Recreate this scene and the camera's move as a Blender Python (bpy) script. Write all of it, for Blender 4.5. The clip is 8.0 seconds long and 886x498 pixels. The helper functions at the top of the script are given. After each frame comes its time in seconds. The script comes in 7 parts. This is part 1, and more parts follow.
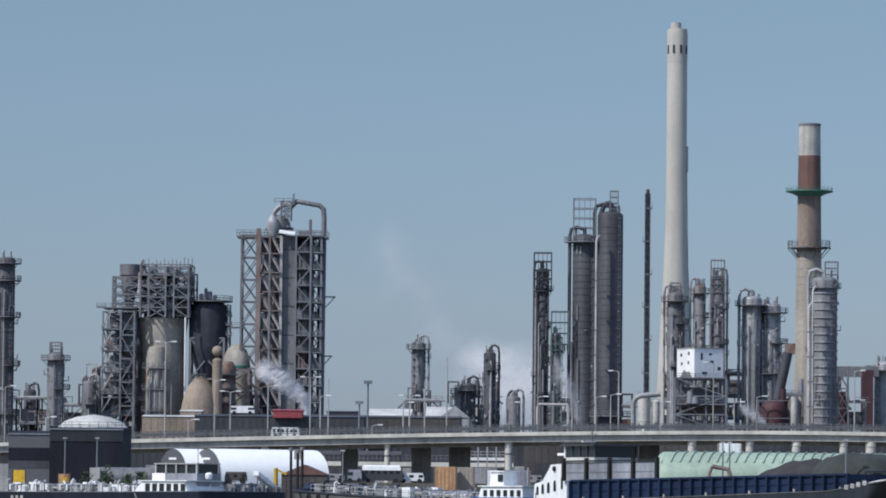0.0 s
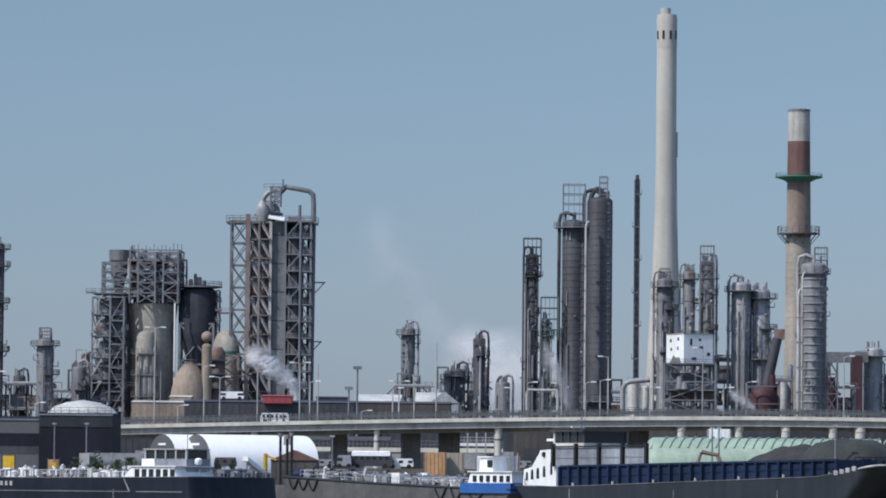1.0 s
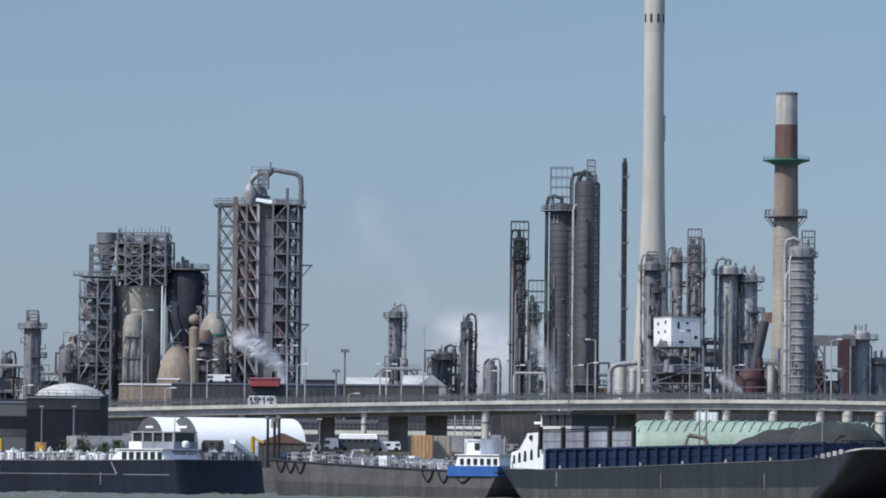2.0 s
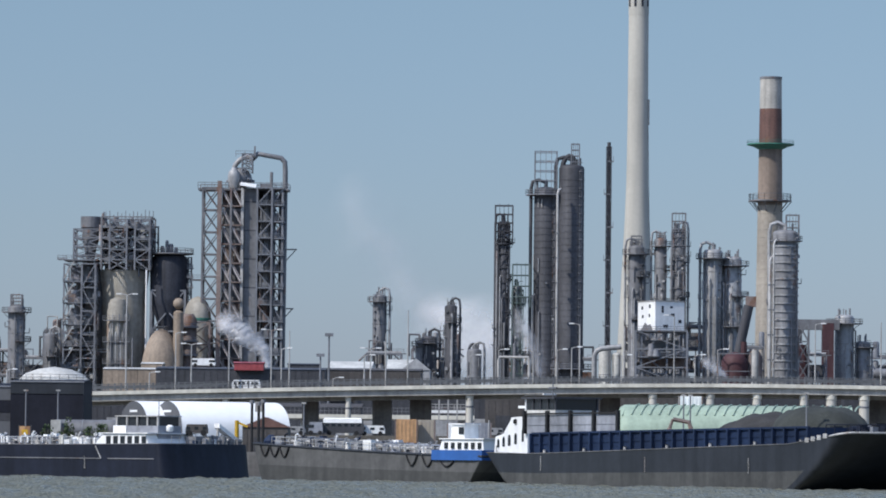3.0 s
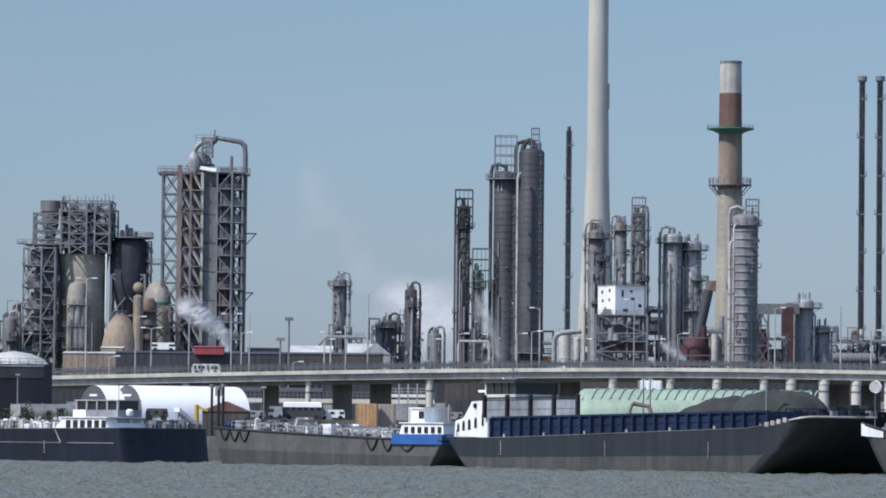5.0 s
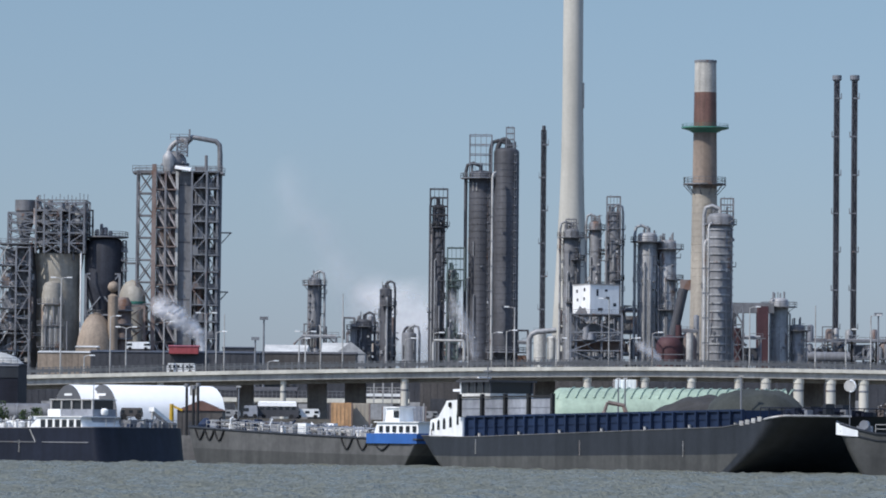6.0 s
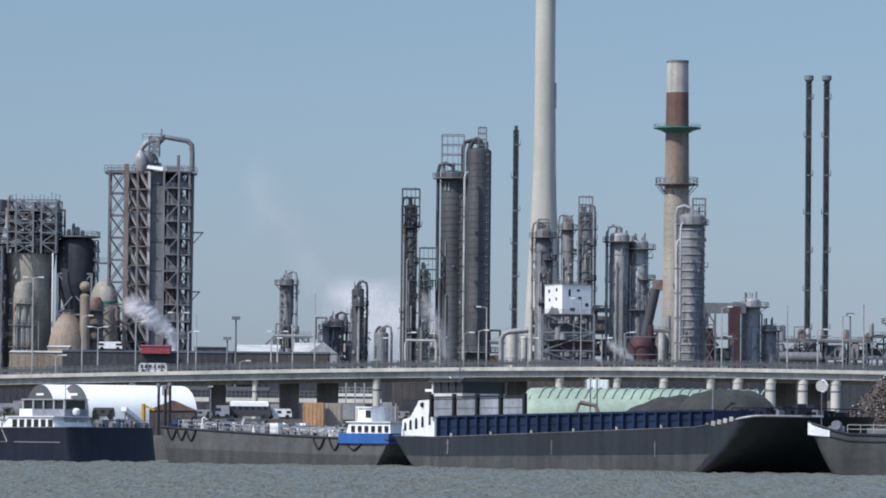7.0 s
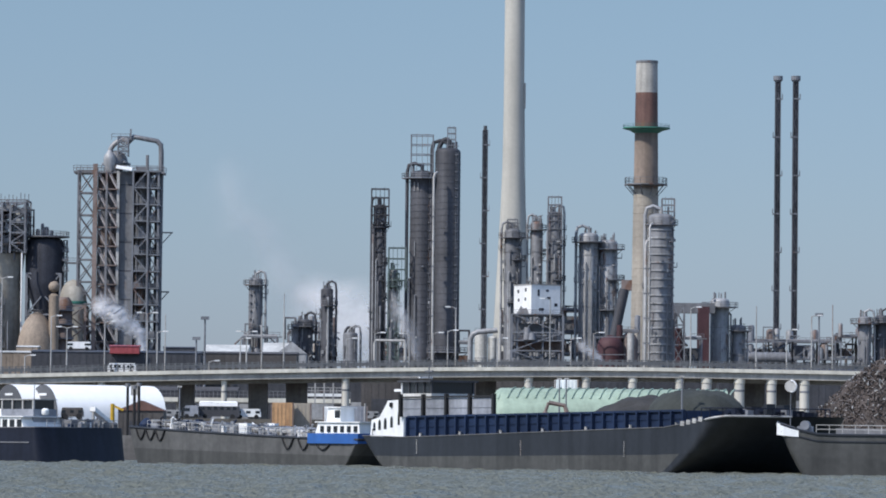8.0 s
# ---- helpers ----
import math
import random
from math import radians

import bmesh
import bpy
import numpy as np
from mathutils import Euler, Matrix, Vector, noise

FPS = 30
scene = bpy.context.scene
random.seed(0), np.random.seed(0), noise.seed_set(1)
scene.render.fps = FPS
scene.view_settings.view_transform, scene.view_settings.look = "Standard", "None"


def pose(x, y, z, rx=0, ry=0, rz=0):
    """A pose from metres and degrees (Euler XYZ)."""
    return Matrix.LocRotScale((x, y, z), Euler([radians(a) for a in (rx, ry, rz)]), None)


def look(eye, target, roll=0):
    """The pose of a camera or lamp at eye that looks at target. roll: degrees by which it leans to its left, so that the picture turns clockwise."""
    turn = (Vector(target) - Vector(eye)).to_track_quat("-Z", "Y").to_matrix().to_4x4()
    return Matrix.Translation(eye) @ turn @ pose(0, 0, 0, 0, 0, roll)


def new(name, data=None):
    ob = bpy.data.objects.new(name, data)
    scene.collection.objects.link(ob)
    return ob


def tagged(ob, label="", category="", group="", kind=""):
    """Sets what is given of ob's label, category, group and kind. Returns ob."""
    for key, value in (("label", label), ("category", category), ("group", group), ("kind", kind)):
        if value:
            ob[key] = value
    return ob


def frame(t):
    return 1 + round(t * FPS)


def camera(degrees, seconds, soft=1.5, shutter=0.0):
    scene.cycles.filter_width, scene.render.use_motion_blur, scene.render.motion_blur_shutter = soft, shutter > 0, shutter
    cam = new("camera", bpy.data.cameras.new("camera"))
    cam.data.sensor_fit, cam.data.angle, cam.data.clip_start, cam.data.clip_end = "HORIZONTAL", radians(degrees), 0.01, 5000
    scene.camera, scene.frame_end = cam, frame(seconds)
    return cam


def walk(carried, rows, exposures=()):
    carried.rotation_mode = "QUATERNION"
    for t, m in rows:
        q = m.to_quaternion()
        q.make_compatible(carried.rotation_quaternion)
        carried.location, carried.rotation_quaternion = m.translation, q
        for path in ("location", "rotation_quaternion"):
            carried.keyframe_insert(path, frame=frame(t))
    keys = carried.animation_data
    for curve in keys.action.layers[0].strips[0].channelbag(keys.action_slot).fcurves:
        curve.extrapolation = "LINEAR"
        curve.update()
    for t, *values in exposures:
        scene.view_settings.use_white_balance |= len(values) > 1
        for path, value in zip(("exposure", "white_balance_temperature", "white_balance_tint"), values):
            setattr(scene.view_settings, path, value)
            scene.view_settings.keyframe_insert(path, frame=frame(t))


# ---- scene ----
cam = camera(11.0, 8.0, soft=1.85)
EYE = 3.0
# seconds, yaw, pitch, roll: a long lens that pans and tilts on one spot
PAN = [
    (0, 2.029, 3.194, -0.571),
    (0.5, 1.968, 3.114, -0.545),
    (1, 1.898, 3.016, -0.574),
    (1.5, 1.824, 2.913, -0.604),
    (3, 1.543, 2.610, -0.616),
    (3.5, 1.432, 2.537, -0.646),
    (4, 1.308, 2.481, -0.647),
    (4.5, 1.184, 2.439, -0.627),
    (6, 0.733, 2.411, -0.574),
    (6.5, 0.568, 2.412, -0.570),
    (7, 0.385, 2.414, -0.591),
    (7.5, 0.203, 2.416, -0.611),
    (8, -0.000, 2.419, -0.600),
]
walk(cam, [(t, pose(0, 0, EYE, 90 + pitch, roll, yaw)) for t, yaw, pitch, roll in PAN],
     [(0.0, -0.10), (1.6, -0.06), (3.0, 0.03), (4.0, 0.06), (8.0, 0.06)])

# ---- sky and sun ----
SUN_AZ, SUN_EL = radians(-127), radians(46)          # azimuth from +y, clockwise
world = bpy.data.worlds.new("sky")
scene.world = world
world.use_nodes = True
wn, wl = world.node_tree.nodes, world.node_tree.links
sky = wn.new("ShaderNodeTexSky")
sky.sky_type, sky.sun_disc = "NISHITA", False
sky.sun_elevation, sky.sun_rotation = SUN_EL, SUN_AZ
sky.altitude, sky.air_density, sky.dust_density, sky.ozone_density = 0, 1.0, 0.4, 3.0
tint = wn.new("ShaderNodeMix")
tint.data_type, tint.blend_type = "RGBA", "MULTIPLY"
tint.inputs["Factor"].default_value = 1.0
coord, sep, haze = wn.new("ShaderNodeTexCoord"), wn.new("ShaderNodeSeparateXYZ"), wn.new("ShaderNodeValToRGB")
haze.color_ramp.elements[0].position, haze.color_ramp.elements[0].color = 0.0, (0.532, 0.635, 1.03, 1)
haze.color_ramp.elements[1].position, haze.color_ramp.elements[1].color = 0.13, (0.80, 0.825, 0.86, 1)
haze.color_ramp.elements.new(0.05).color = (0.64, 0.707, 0.925, 1)
top_stop = haze.color_ramp.elements.new(0.45)
top_stop.color = (2.5, 2.35, 2.3, 1)
wl.new(coord.outputs["Generated"], sep.inputs["Vector"])
wl.new(sep.outputs["Z"], haze.inputs["Fac"])
wl.new(haze.outputs["Color"], tint.inputs["B"])
wl.new(sky.outputs["Color"], tint.inputs["A"])
wl.new(tint.outputs["Result"], wn["Background"].inputs["Color"])
wn["Background"].inputs["Strength"].default_value = 0.096
sun = new("sun", bpy.data.lights.new("sun", "SUN"))
sun.data.energy, sun.data.angle, sun.data.color = 3.6, radians(0.53), (1.0, 0.965, 0.92)
sun.matrix_world = look((0, 0, 300), (-300 * math.sin(SUN_AZ) * math.cos(SUN_EL), -300 * math.cos(SUN_AZ) * math.cos(SUN_EL), 300 - 300 * math.sin(SUN_EL)))


# ---- materials ----
def mat(name, color, rough=0.7, metal=0.0, grain=1.0, vary=0.25, streak=0.0, rust=0.0, rust_color=(0.16, 0.07, 0.035), bump=0.15, spec=0.5):
    """A weathered surface: fine grain, large stains, vertical streaks, patches of rust."""
    m = bpy.data.materials.new(name)
    m.use_nodes = True
    n, l = m.node_tree.nodes, m.node_tree.links
    bsdf = n["Principled BSDF"]
    bsdf.inputs["Roughness"].default_value, bsdf.inputs["Metallic"].default_value = rough, metal
    bsdf.inputs["Specular IOR Level"].default_value = spec
    geo, info = n.new("ShaderNodeNewGeometry"), n.new("ShaderNodeObjectInfo")

    def field(scale, stretch, detail=4):
        mp, tx = n.new("ShaderNodeMapping"), n.new("ShaderNodeTexNoise")
        mp.inputs["Scale"].default_value = stretch
        tx.inputs["Scale"].default_value, tx.inputs["Detail"].default_value = scale, detail
        l.new(geo.outputs["Position"], mp.inputs["Vector"])
        l.new(mp.outputs["Vector"], tx.inputs["Vector"])
        return tx.outputs["Fac"]

    def ramp(src, a, b, lo, hi):
        r = n.new("ShaderNodeMapRange")
        r.inputs["From Min"].default_value, r.inputs["From Max"].default_value = a, b
        r.inputs["To Min"].default_value, r.inputs["To Max"].default_value = lo, hi
        l.new(src, r.inputs["Value"])
        return r.outputs["Result"]

    def times(a, b):
        x = n.new("ShaderNodeMath")
        x.operation = "MULTIPLY"
        l.new(a, x.inputs[0]), l.new(b, x.inputs[1])
        return x.outputs["Value"]

    fine, coarse = field(1.6 * grain, (1, 1, 1), 6), field(0.13 * grain, (1, 1, 1), 3)
    v = times(ramp(fine, 0.3, 0.7, 1 - vary * 0.6, 1 + vary * 0.6), ramp(coarse, 0.3, 0.7, 1 - vary, 1 + vary))
    v = times(v, ramp(info.outputs["Random"], 0, 1, 1 - vary * 0.3, 1 + vary * 0.3))
    if streak:
        v = times(v, ramp(field(0.8 * grain, (1, 1, 0.06), 4), 0.35, 0.7, 1 + streak * 0.3, 1 - streak))
    base = n.new("ShaderNodeMix")
    base.data_type, base.blend_type = "RGBA", "MULTIPLY"
    base.inputs["Factor"].default_value = 1
    base.inputs["A"].default_value = (*color, 1)
    l.new(v, base.inputs["B"])
    out = base.outputs["Result"]
    if rust:
        mix = n.new("ShaderNodeMix")
        mix.data_type = "RGBA"
        l.new(ramp(field(0.45 * grain, (1, 1, 0.3), 6), 0.62 - rust * 0.2, 0.72 - rust * 0.1, 0, 0.85), mix.inputs["Factor"])
        l.new(out, mix.inputs["A"])
        mix.inputs["B"].default_value = (*rust_color, 1)
        out = mix.outputs["Result"]
    l.new(out, bsdf.inputs["Base Color"])
    if bump:
        b = n.new("ShaderNodeBump")
        b.inputs["Strength"].default_value, b.inputs["Distance"].default_value = bump, 0.1
        l.new(fine, b.inputs["Height"])
        l.new(b.outputs["Normal"], bsdf.inputs["Normal"])
    return m


CONCRETE = mat("pale_concrete", (0.58, 0.555, 0.49), 0.85, vary=0.07, streak=0.08, grain=0.4, bump=0.05)
CHIMNEY_CONCRETE = mat("weathered_chimney_concrete", (0.46, 0.44, 0.385), 0.88, vary=0.07, streak=0.1, grain=0.4, bump=0.05)
CONCRETE_TAN = mat("tan_concrete", (0.36, 0.32, 0.265), 0.85, vary=0.16, streak=0.2, grain=0.5)
CONCRETE_GREY = mat("grey_concrete", (0.42, 0.40, 0.36), 0.85, vary=0.2, streak=0.25)
CONCRETE_BROWN = mat("smoke_browned_concrete", (0.25, 0.195, 0.155), 0.85, vary=0.18, streak=0.3, grain=0.5)
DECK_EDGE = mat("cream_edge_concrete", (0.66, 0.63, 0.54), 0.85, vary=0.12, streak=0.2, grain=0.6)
GIRDER = mat("stained_dark_girder", (0.30, 0.28, 0.24), 0.8, vary=0.2, streak=0.2)
RED_BAND = mat("faded_red_paint", (0.15, 0.078, 0.062), 0.7, streak=0.3, rust=0.3)
GREEN_STEEL = mat("green_paint", (0.05, 0.19, 0.14), 0.6)
STEEL = mat("grey_steel", (0.19, 0.19, 0.198), 0.6, 0.15, rust=0.12, streak=0.2)
STEEL_DARK = mat("dark_steel", (0.18, 0.188, 0.205), 0.65, 0.1, rust=0.03)
STEEL_PALE = mat("pale_steel", (0.42, 0.41, 0.39), 0.55, 0.1, rust=0.12, streak=0.2)
STEEL_PINK = mat("sun_faded_primer_steel", (0.43, 0.385, 0.37), 0.65, 0.1, rust=0.09, streak=0.2)
STEEL_BROWN = mat("rusty_steel", (0.20, 0.155, 0.138), 0.75, rust=0.3, vary=0.3)
CLAD = mat("aluminium_cladding", (0.335, 0.335, 0.335), 0.55, 0.2, rust=0.04, streak=0.3, grain=0.6)
CLAD_DARK = mat("soot_dark_cladding", (0.07, 0.071, 0.08), 0.65, 0.1, streak=0.3, grain=0.6)
CLAD_GREY = mat("dull_cladding", (0.19, 0.192, 0.20), 0.6, 0.15, rust=0.05, streak=0.3, grain=0.6)
BLACK_VESSEL = mat("black_vessel", (0.036, 0.039, 0.05), 0.7, 0.0, streak=0.3, spec=0.3)
BEIGE = mat("beige_lining", (0.38, 0.35, 0.295), 0.75, streak=0.25, rust=0.12, grain=0.5)
TANK_TAN = mat("tan_tank", (0.30, 0.237, 0.18), 0.7, streak=0.2)
RED_OXIDE = mat("red_oxide_steel", (0.07, 0.027, 0.032), 0.7, rust=0.1, rust_color=(0.11, 0.05, 0.045))
RED_PAINT = mat("bright_red_paint", (0.28, 0.055, 0.06), 0.5)
WHITE = mat("white_paint", (0.87, 0.87, 0.85), 0.45, vary=0.08, streak=0.12)
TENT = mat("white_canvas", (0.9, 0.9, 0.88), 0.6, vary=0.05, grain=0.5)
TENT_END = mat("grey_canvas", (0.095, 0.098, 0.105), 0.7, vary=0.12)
GLASS = mat("dark_glass", (0.02, 0.025, 0.03), 0.1, vary=0.1, bump=0)
SHED_DARK = mat("dark_sheet", (0.05, 0.051, 0.058), 0.6, streak=0.25)
SHED_BROWN = mat("brown_sheet", (0.075, 0.067, 0.062), 0.7, streak=0.2)
SHED_GREY = mat("grey_sheet", (0.33, 0.33, 0.33), 0.6, streak=0.2)
SHED_LIGHT = mat("pale_roof_sheet", (0.55, 0.54, 0.50), 0.6, streak=0.15)
GREEN_ROOF = mat("pale_green_sheet", (0.33, 0.42, 0.325), 0.65, vary=0.14, streak=0.15)
COAL = mat("dark_bulk_heap", (0.036, 0.035, 0.034), 0.95, grain=2, vary=0.35, bump=0.5)
SCRAP = mat("rusty_scrap", (0.075, 0.06, 0.053), 0.9, 0.0, vary=0.5, grain=3)
SCRAP_PIECE = mat("mixed_rusty_scrap", (0.15, 0.12, 0.103), 0.85, vary=0.4, grain=3)
ns, ls = SCRAP_PIECE.node_tree.nodes, SCRAP_PIECE.node_tree.links
isle, tone = ns.new("ShaderNodeNewGeometry"), ns.new("ShaderNodeValToRGB")
tone.color_ramp.elements[0].color, tone.color_ramp.elements[1].color = (0.03, 0.027, 0.027, 1), (0.4, 0.38, 0.37, 1)
for p, c in ((0.35, (0.07, 0.055, 0.048)), (0.6, (0.105, 0.08, 0.068)), (0.93, (0.16, 0.14, 0.13))):
    tone.color_ramp.elements.new(p).color = (*c, 1)
ls.new(isle.outputs["Random Per Island"], tone.inputs["Fac"])
ls.new(tone.outputs["Color"], ns["Principled BSDF"].inputs["Base Color"])
HULL = mat("grey_black_hull", (0.022, 0.0245, 0.030), 0.48, streak=0.3, vary=0.2)
HULL_LOW = mat("bare_lower_hull", (0.062, 0.062, 0.058), 0.65, streak=0.35, vary=0.25)
HULL_GREY = mat("worn_grey_hull", (0.098, 0.096, 0.092), 0.6, streak=0.3, vary=0.25)
NAVY_SHEET = mat("navy_black_sheet", (0.015, 0.0165, 0.025), 0.7, vary=0.2, streak=0.2, spec=0.2)
HULL_BLACK = mat("black_hull", (0.0125, 0.0155, 0.027), 0.55, streak=0.3, vary=0.2, spec=0.25)
HULL_BLUE = mat("blue_hull_paint", (0.026, 0.105, 0.33), 0.5, vary=0.12, streak=0.15)
COAMING_BLUE = mat("dull_blue_coaming", (0.0125, 0.025, 0.06), 0.6, vary=0.25, spec=0.3)
HATCH = mat("grey_hatch", (0.31, 0.32, 0.35), 0.5, 0.2, streak=0.2)
ORANGE = mat("orange_paint", (0.58, 0.34, 0.17), 0.6, rust=0.25)
YELLOW = mat("yellow_paint", (0.65, 0.40, 0.03), 0.5)
RUBBER = mat("black_rubber", (0.012, 0.012, 0.013), 0.8)
GROUND = mat("bare_ground", (0.11, 0.10, 0.085), 0.95, vary=0.35)
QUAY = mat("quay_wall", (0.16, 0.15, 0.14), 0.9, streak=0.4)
FOLIAGE = mat("dark_foliage", (0.05, 0.075, 0.03), 0.9, vary=0.4)
HEAP_GREY = mat("grey_green_heap", (0.034, 0.038, 0.034), 0.95, grain=2, vary=0.3, bump=0.5)
FENCE = mat("dull_fence_steel", (0.11, 0.115, 0.12), 0.6)
ASPHALT = mat("asphalt", (0.05, 0.05, 0.052), 0.9)


# ---- building blocks ----
class Geo:
    """A growing mesh: lists of corners and faces."""

    def __init__(self):
        self.v, self.f = [], []

    def add(self, verts, faces):
        k = len(self.v)
        self.v.extend(verts)
        self.f.extend([tuple(i + k for i in f) for f in faces])
        return self

    def box(self, x, y, z, sx, sy, sz, turn=0.0):
        """A box with its base's centre at x, y, z."""
        c, s = math.cos(radians(turn)), math.sin(radians(turn))
        pts = []
        for dz in (0, sz):
            for dx, dy in ((-1, -1), (1, -1), (1, 1), (-1, 1)):
                px, py = dx * sx / 2, dy * sy / 2
                pts.append((x + px * c - py * s, y + px * s + py * c, z + dz))
        return self.add(pts, [(3, 2, 1, 0), (4, 5, 6, 7), (0, 1, 5, 4), (1, 2, 6, 5), (2, 3, 7, 6), (3, 0, 4, 7)])

    def lathe(self, x, y, profile, n=20):
        """A turned body from (radius, height) pairs."""
        pts, faces = [], []
        for r, z in profile:
            for i in range(n):
                a = 2 * math.pi * i / n
                pts.append((x + r * math.cos(a), y + r * math.sin(a), z))
        for j in range(len(profile) - 1):
            for i in range(n):
                k = (i + 1) % n
                faces.append((j * n + i, j * n + k, (j + 1) * n + k, (j + 1) * n + i))
        faces.append(tuple(range(n))[::-1])
        faces.append(tuple(range((len(profile) - 1) * n, len(profile) * n)))
        return self.add(pts, faces)

    def beam(self, p, q, r, n=4):
        """A straight bar from p to q."""
        p, q = Vector(p), Vector(q)
        d = (q - p).normalized()
        a = d.cross(Vector((0, 0, 1)) if abs(d.z) < 0.9 else Vector((1, 0, 0))).normalized()
        b = d.cross(a)
        pts = []
        for e in (p, q):
            for i in range(n):
                t = 2 * math.pi * (i + 0.5) / n
                pts.append(tuple(e + (a * math.cos(t) + b * math.sin(t)) * r))
        faces = [(i, (i + 1) % n, n + (i + 1) % n, n + i) for i in range(n)]
        return self.add(pts, faces + [tuple(range(n))[::-1], tuple(range(n, 2 * n))])

    def tube(self, pts, r, n=10):
        """A pipe along a line of points."""
        p = [Vector(q) for q in pts]
        d = [(b - a).normalized() for a, b in zip(p, p[1:])]
        side = d[0].orthogonal().normalized()
        verts = []
        for i, c in enumerate(p):
            t = (d[max(i - 1, 0)] + d[min(i, len(d) - 1)])
            t = t.normalized() if t.length > 0.2 else d[min(i, len(d) - 1)]
            side = (side - t * side.dot(t)).normalized()
            up = t.cross(side)
            k = 2 * math.pi / n
            verts += [tuple(c + (side * math.cos(k * (j + 0.5)) + up * math.sin(k * (j + 0.5))) * r) for j in range(n)]
        faces = [(i * n + j, i * n + (j + 1) % n, (i + 1) * n + (j + 1) % n, (i + 1) * n + j) for i in range(len(p) - 1) for j in range(n)]
        return self.add(verts, faces + [tuple(range(n))[::-1], tuple(range(len(p) * n - n, len(p) * n))])

    def arc_pipe(self, p, q, rise, r, n=8, steps=8):
        """A bent pipe that rises from p and comes down at q."""
        p, q = Vector(p), Vector(q)
        pts = []
        for i in range(steps + 1):
            t = i / steps
            c = p.lerp(q, (1 - math.cos(math.pi * t)) / 2)
            pts.append((c.x, c.y, c.z + rise * math.sin(math.pi * t)))
        return self.tube(pts, r, n)

    def rail(self, pts, height=1.1, r=0.06, step=2.0):
        """A guard rail along a line of points: posts, a knee rail and a hand rail."""
        for a, b in zip(pts, pts[1:]):
            a, b = Vector(a), Vector(b)
            k = max(1, int((b - a).length / step))
            for i in range(k + 1):
                c = a.lerp(b, i / k)
                self.beam(c, c + Vector((0, 0, height)), r)
            for h in (height * 0.5, height):
                self.beam(a + Vector((0, 0, h)), b + Vector((0, 0, h)), r)
        return self

    def lattice(self, x, y, z0, z1, w, d, levels, r, cross=True, taper=1.0, brace=True):
        """A braced steel tower on four legs."""
        def leg(i, t):
            sx, sy = ((-1, -1), (1, -1), (1, 1), (-1, 1))[i % 4]
            k = 1 + (taper - 1) * t
            return Vector((x + sx * w / 2 * k, y + sy * d / 2 * k, z0 + (z1 - z0) * t))
        for i in range(4):
            self.beam(leg(i, 0), leg(i, 1), r * 1.4)
            for j in range(levels):
                a, b = j / levels, (j + 1) / levels
                self.beam(leg(i, b), leg(i + 1, b), r)
                if brace:
                    if cross or j % 2:
                        self.beam(leg(i, a), leg(i + 1, b), r * 0.8)
                    if cross or not j % 2:
                        self.beam(leg(i + 1, a), leg(i, b), r * 0.8)
        return self


def mesh_of(name, g, material, smooth=False, crease=40):
    me = bpy.data.meshes.new(name)
    me.from_pydata([tuple(v) for v in g.v], [], g.f)
    me.materials.append(material)
    if smooth:
        me.polygons.foreach_set("use_smooth", [True] * len(me.polygons))
        me.set_sharp_from_angle(angle=radians(crease))
    me.update()
    return me


def part(name, g, material, parent, label="", smooth=False):
    ob = new(name, mesh_of(name, g, material, smooth))
    ob.parent = parent
    if label:
        ob["label"] = label
    if name.endswith(("_rail", "bay", "_frame")):
        ob["kind"] = "stuff"
    return ob


def thing(name, x, y, z, label, category, group="", kind="", turn=0.0):
    ob = new(name)
    ob.matrix_basis = pose(x, y, z, 0, 0, turn)
    ob.empty_display_size = 1
    return tagged(ob, label, category, group, kind)


def setting(name, g, material, label="", category="", smooth=False, kind="structure"):
    return tagged(new(name, mesh_of(name, g, material, smooth)), label, category, "", kind)


LAND = 3.6       # height of the yard above the water

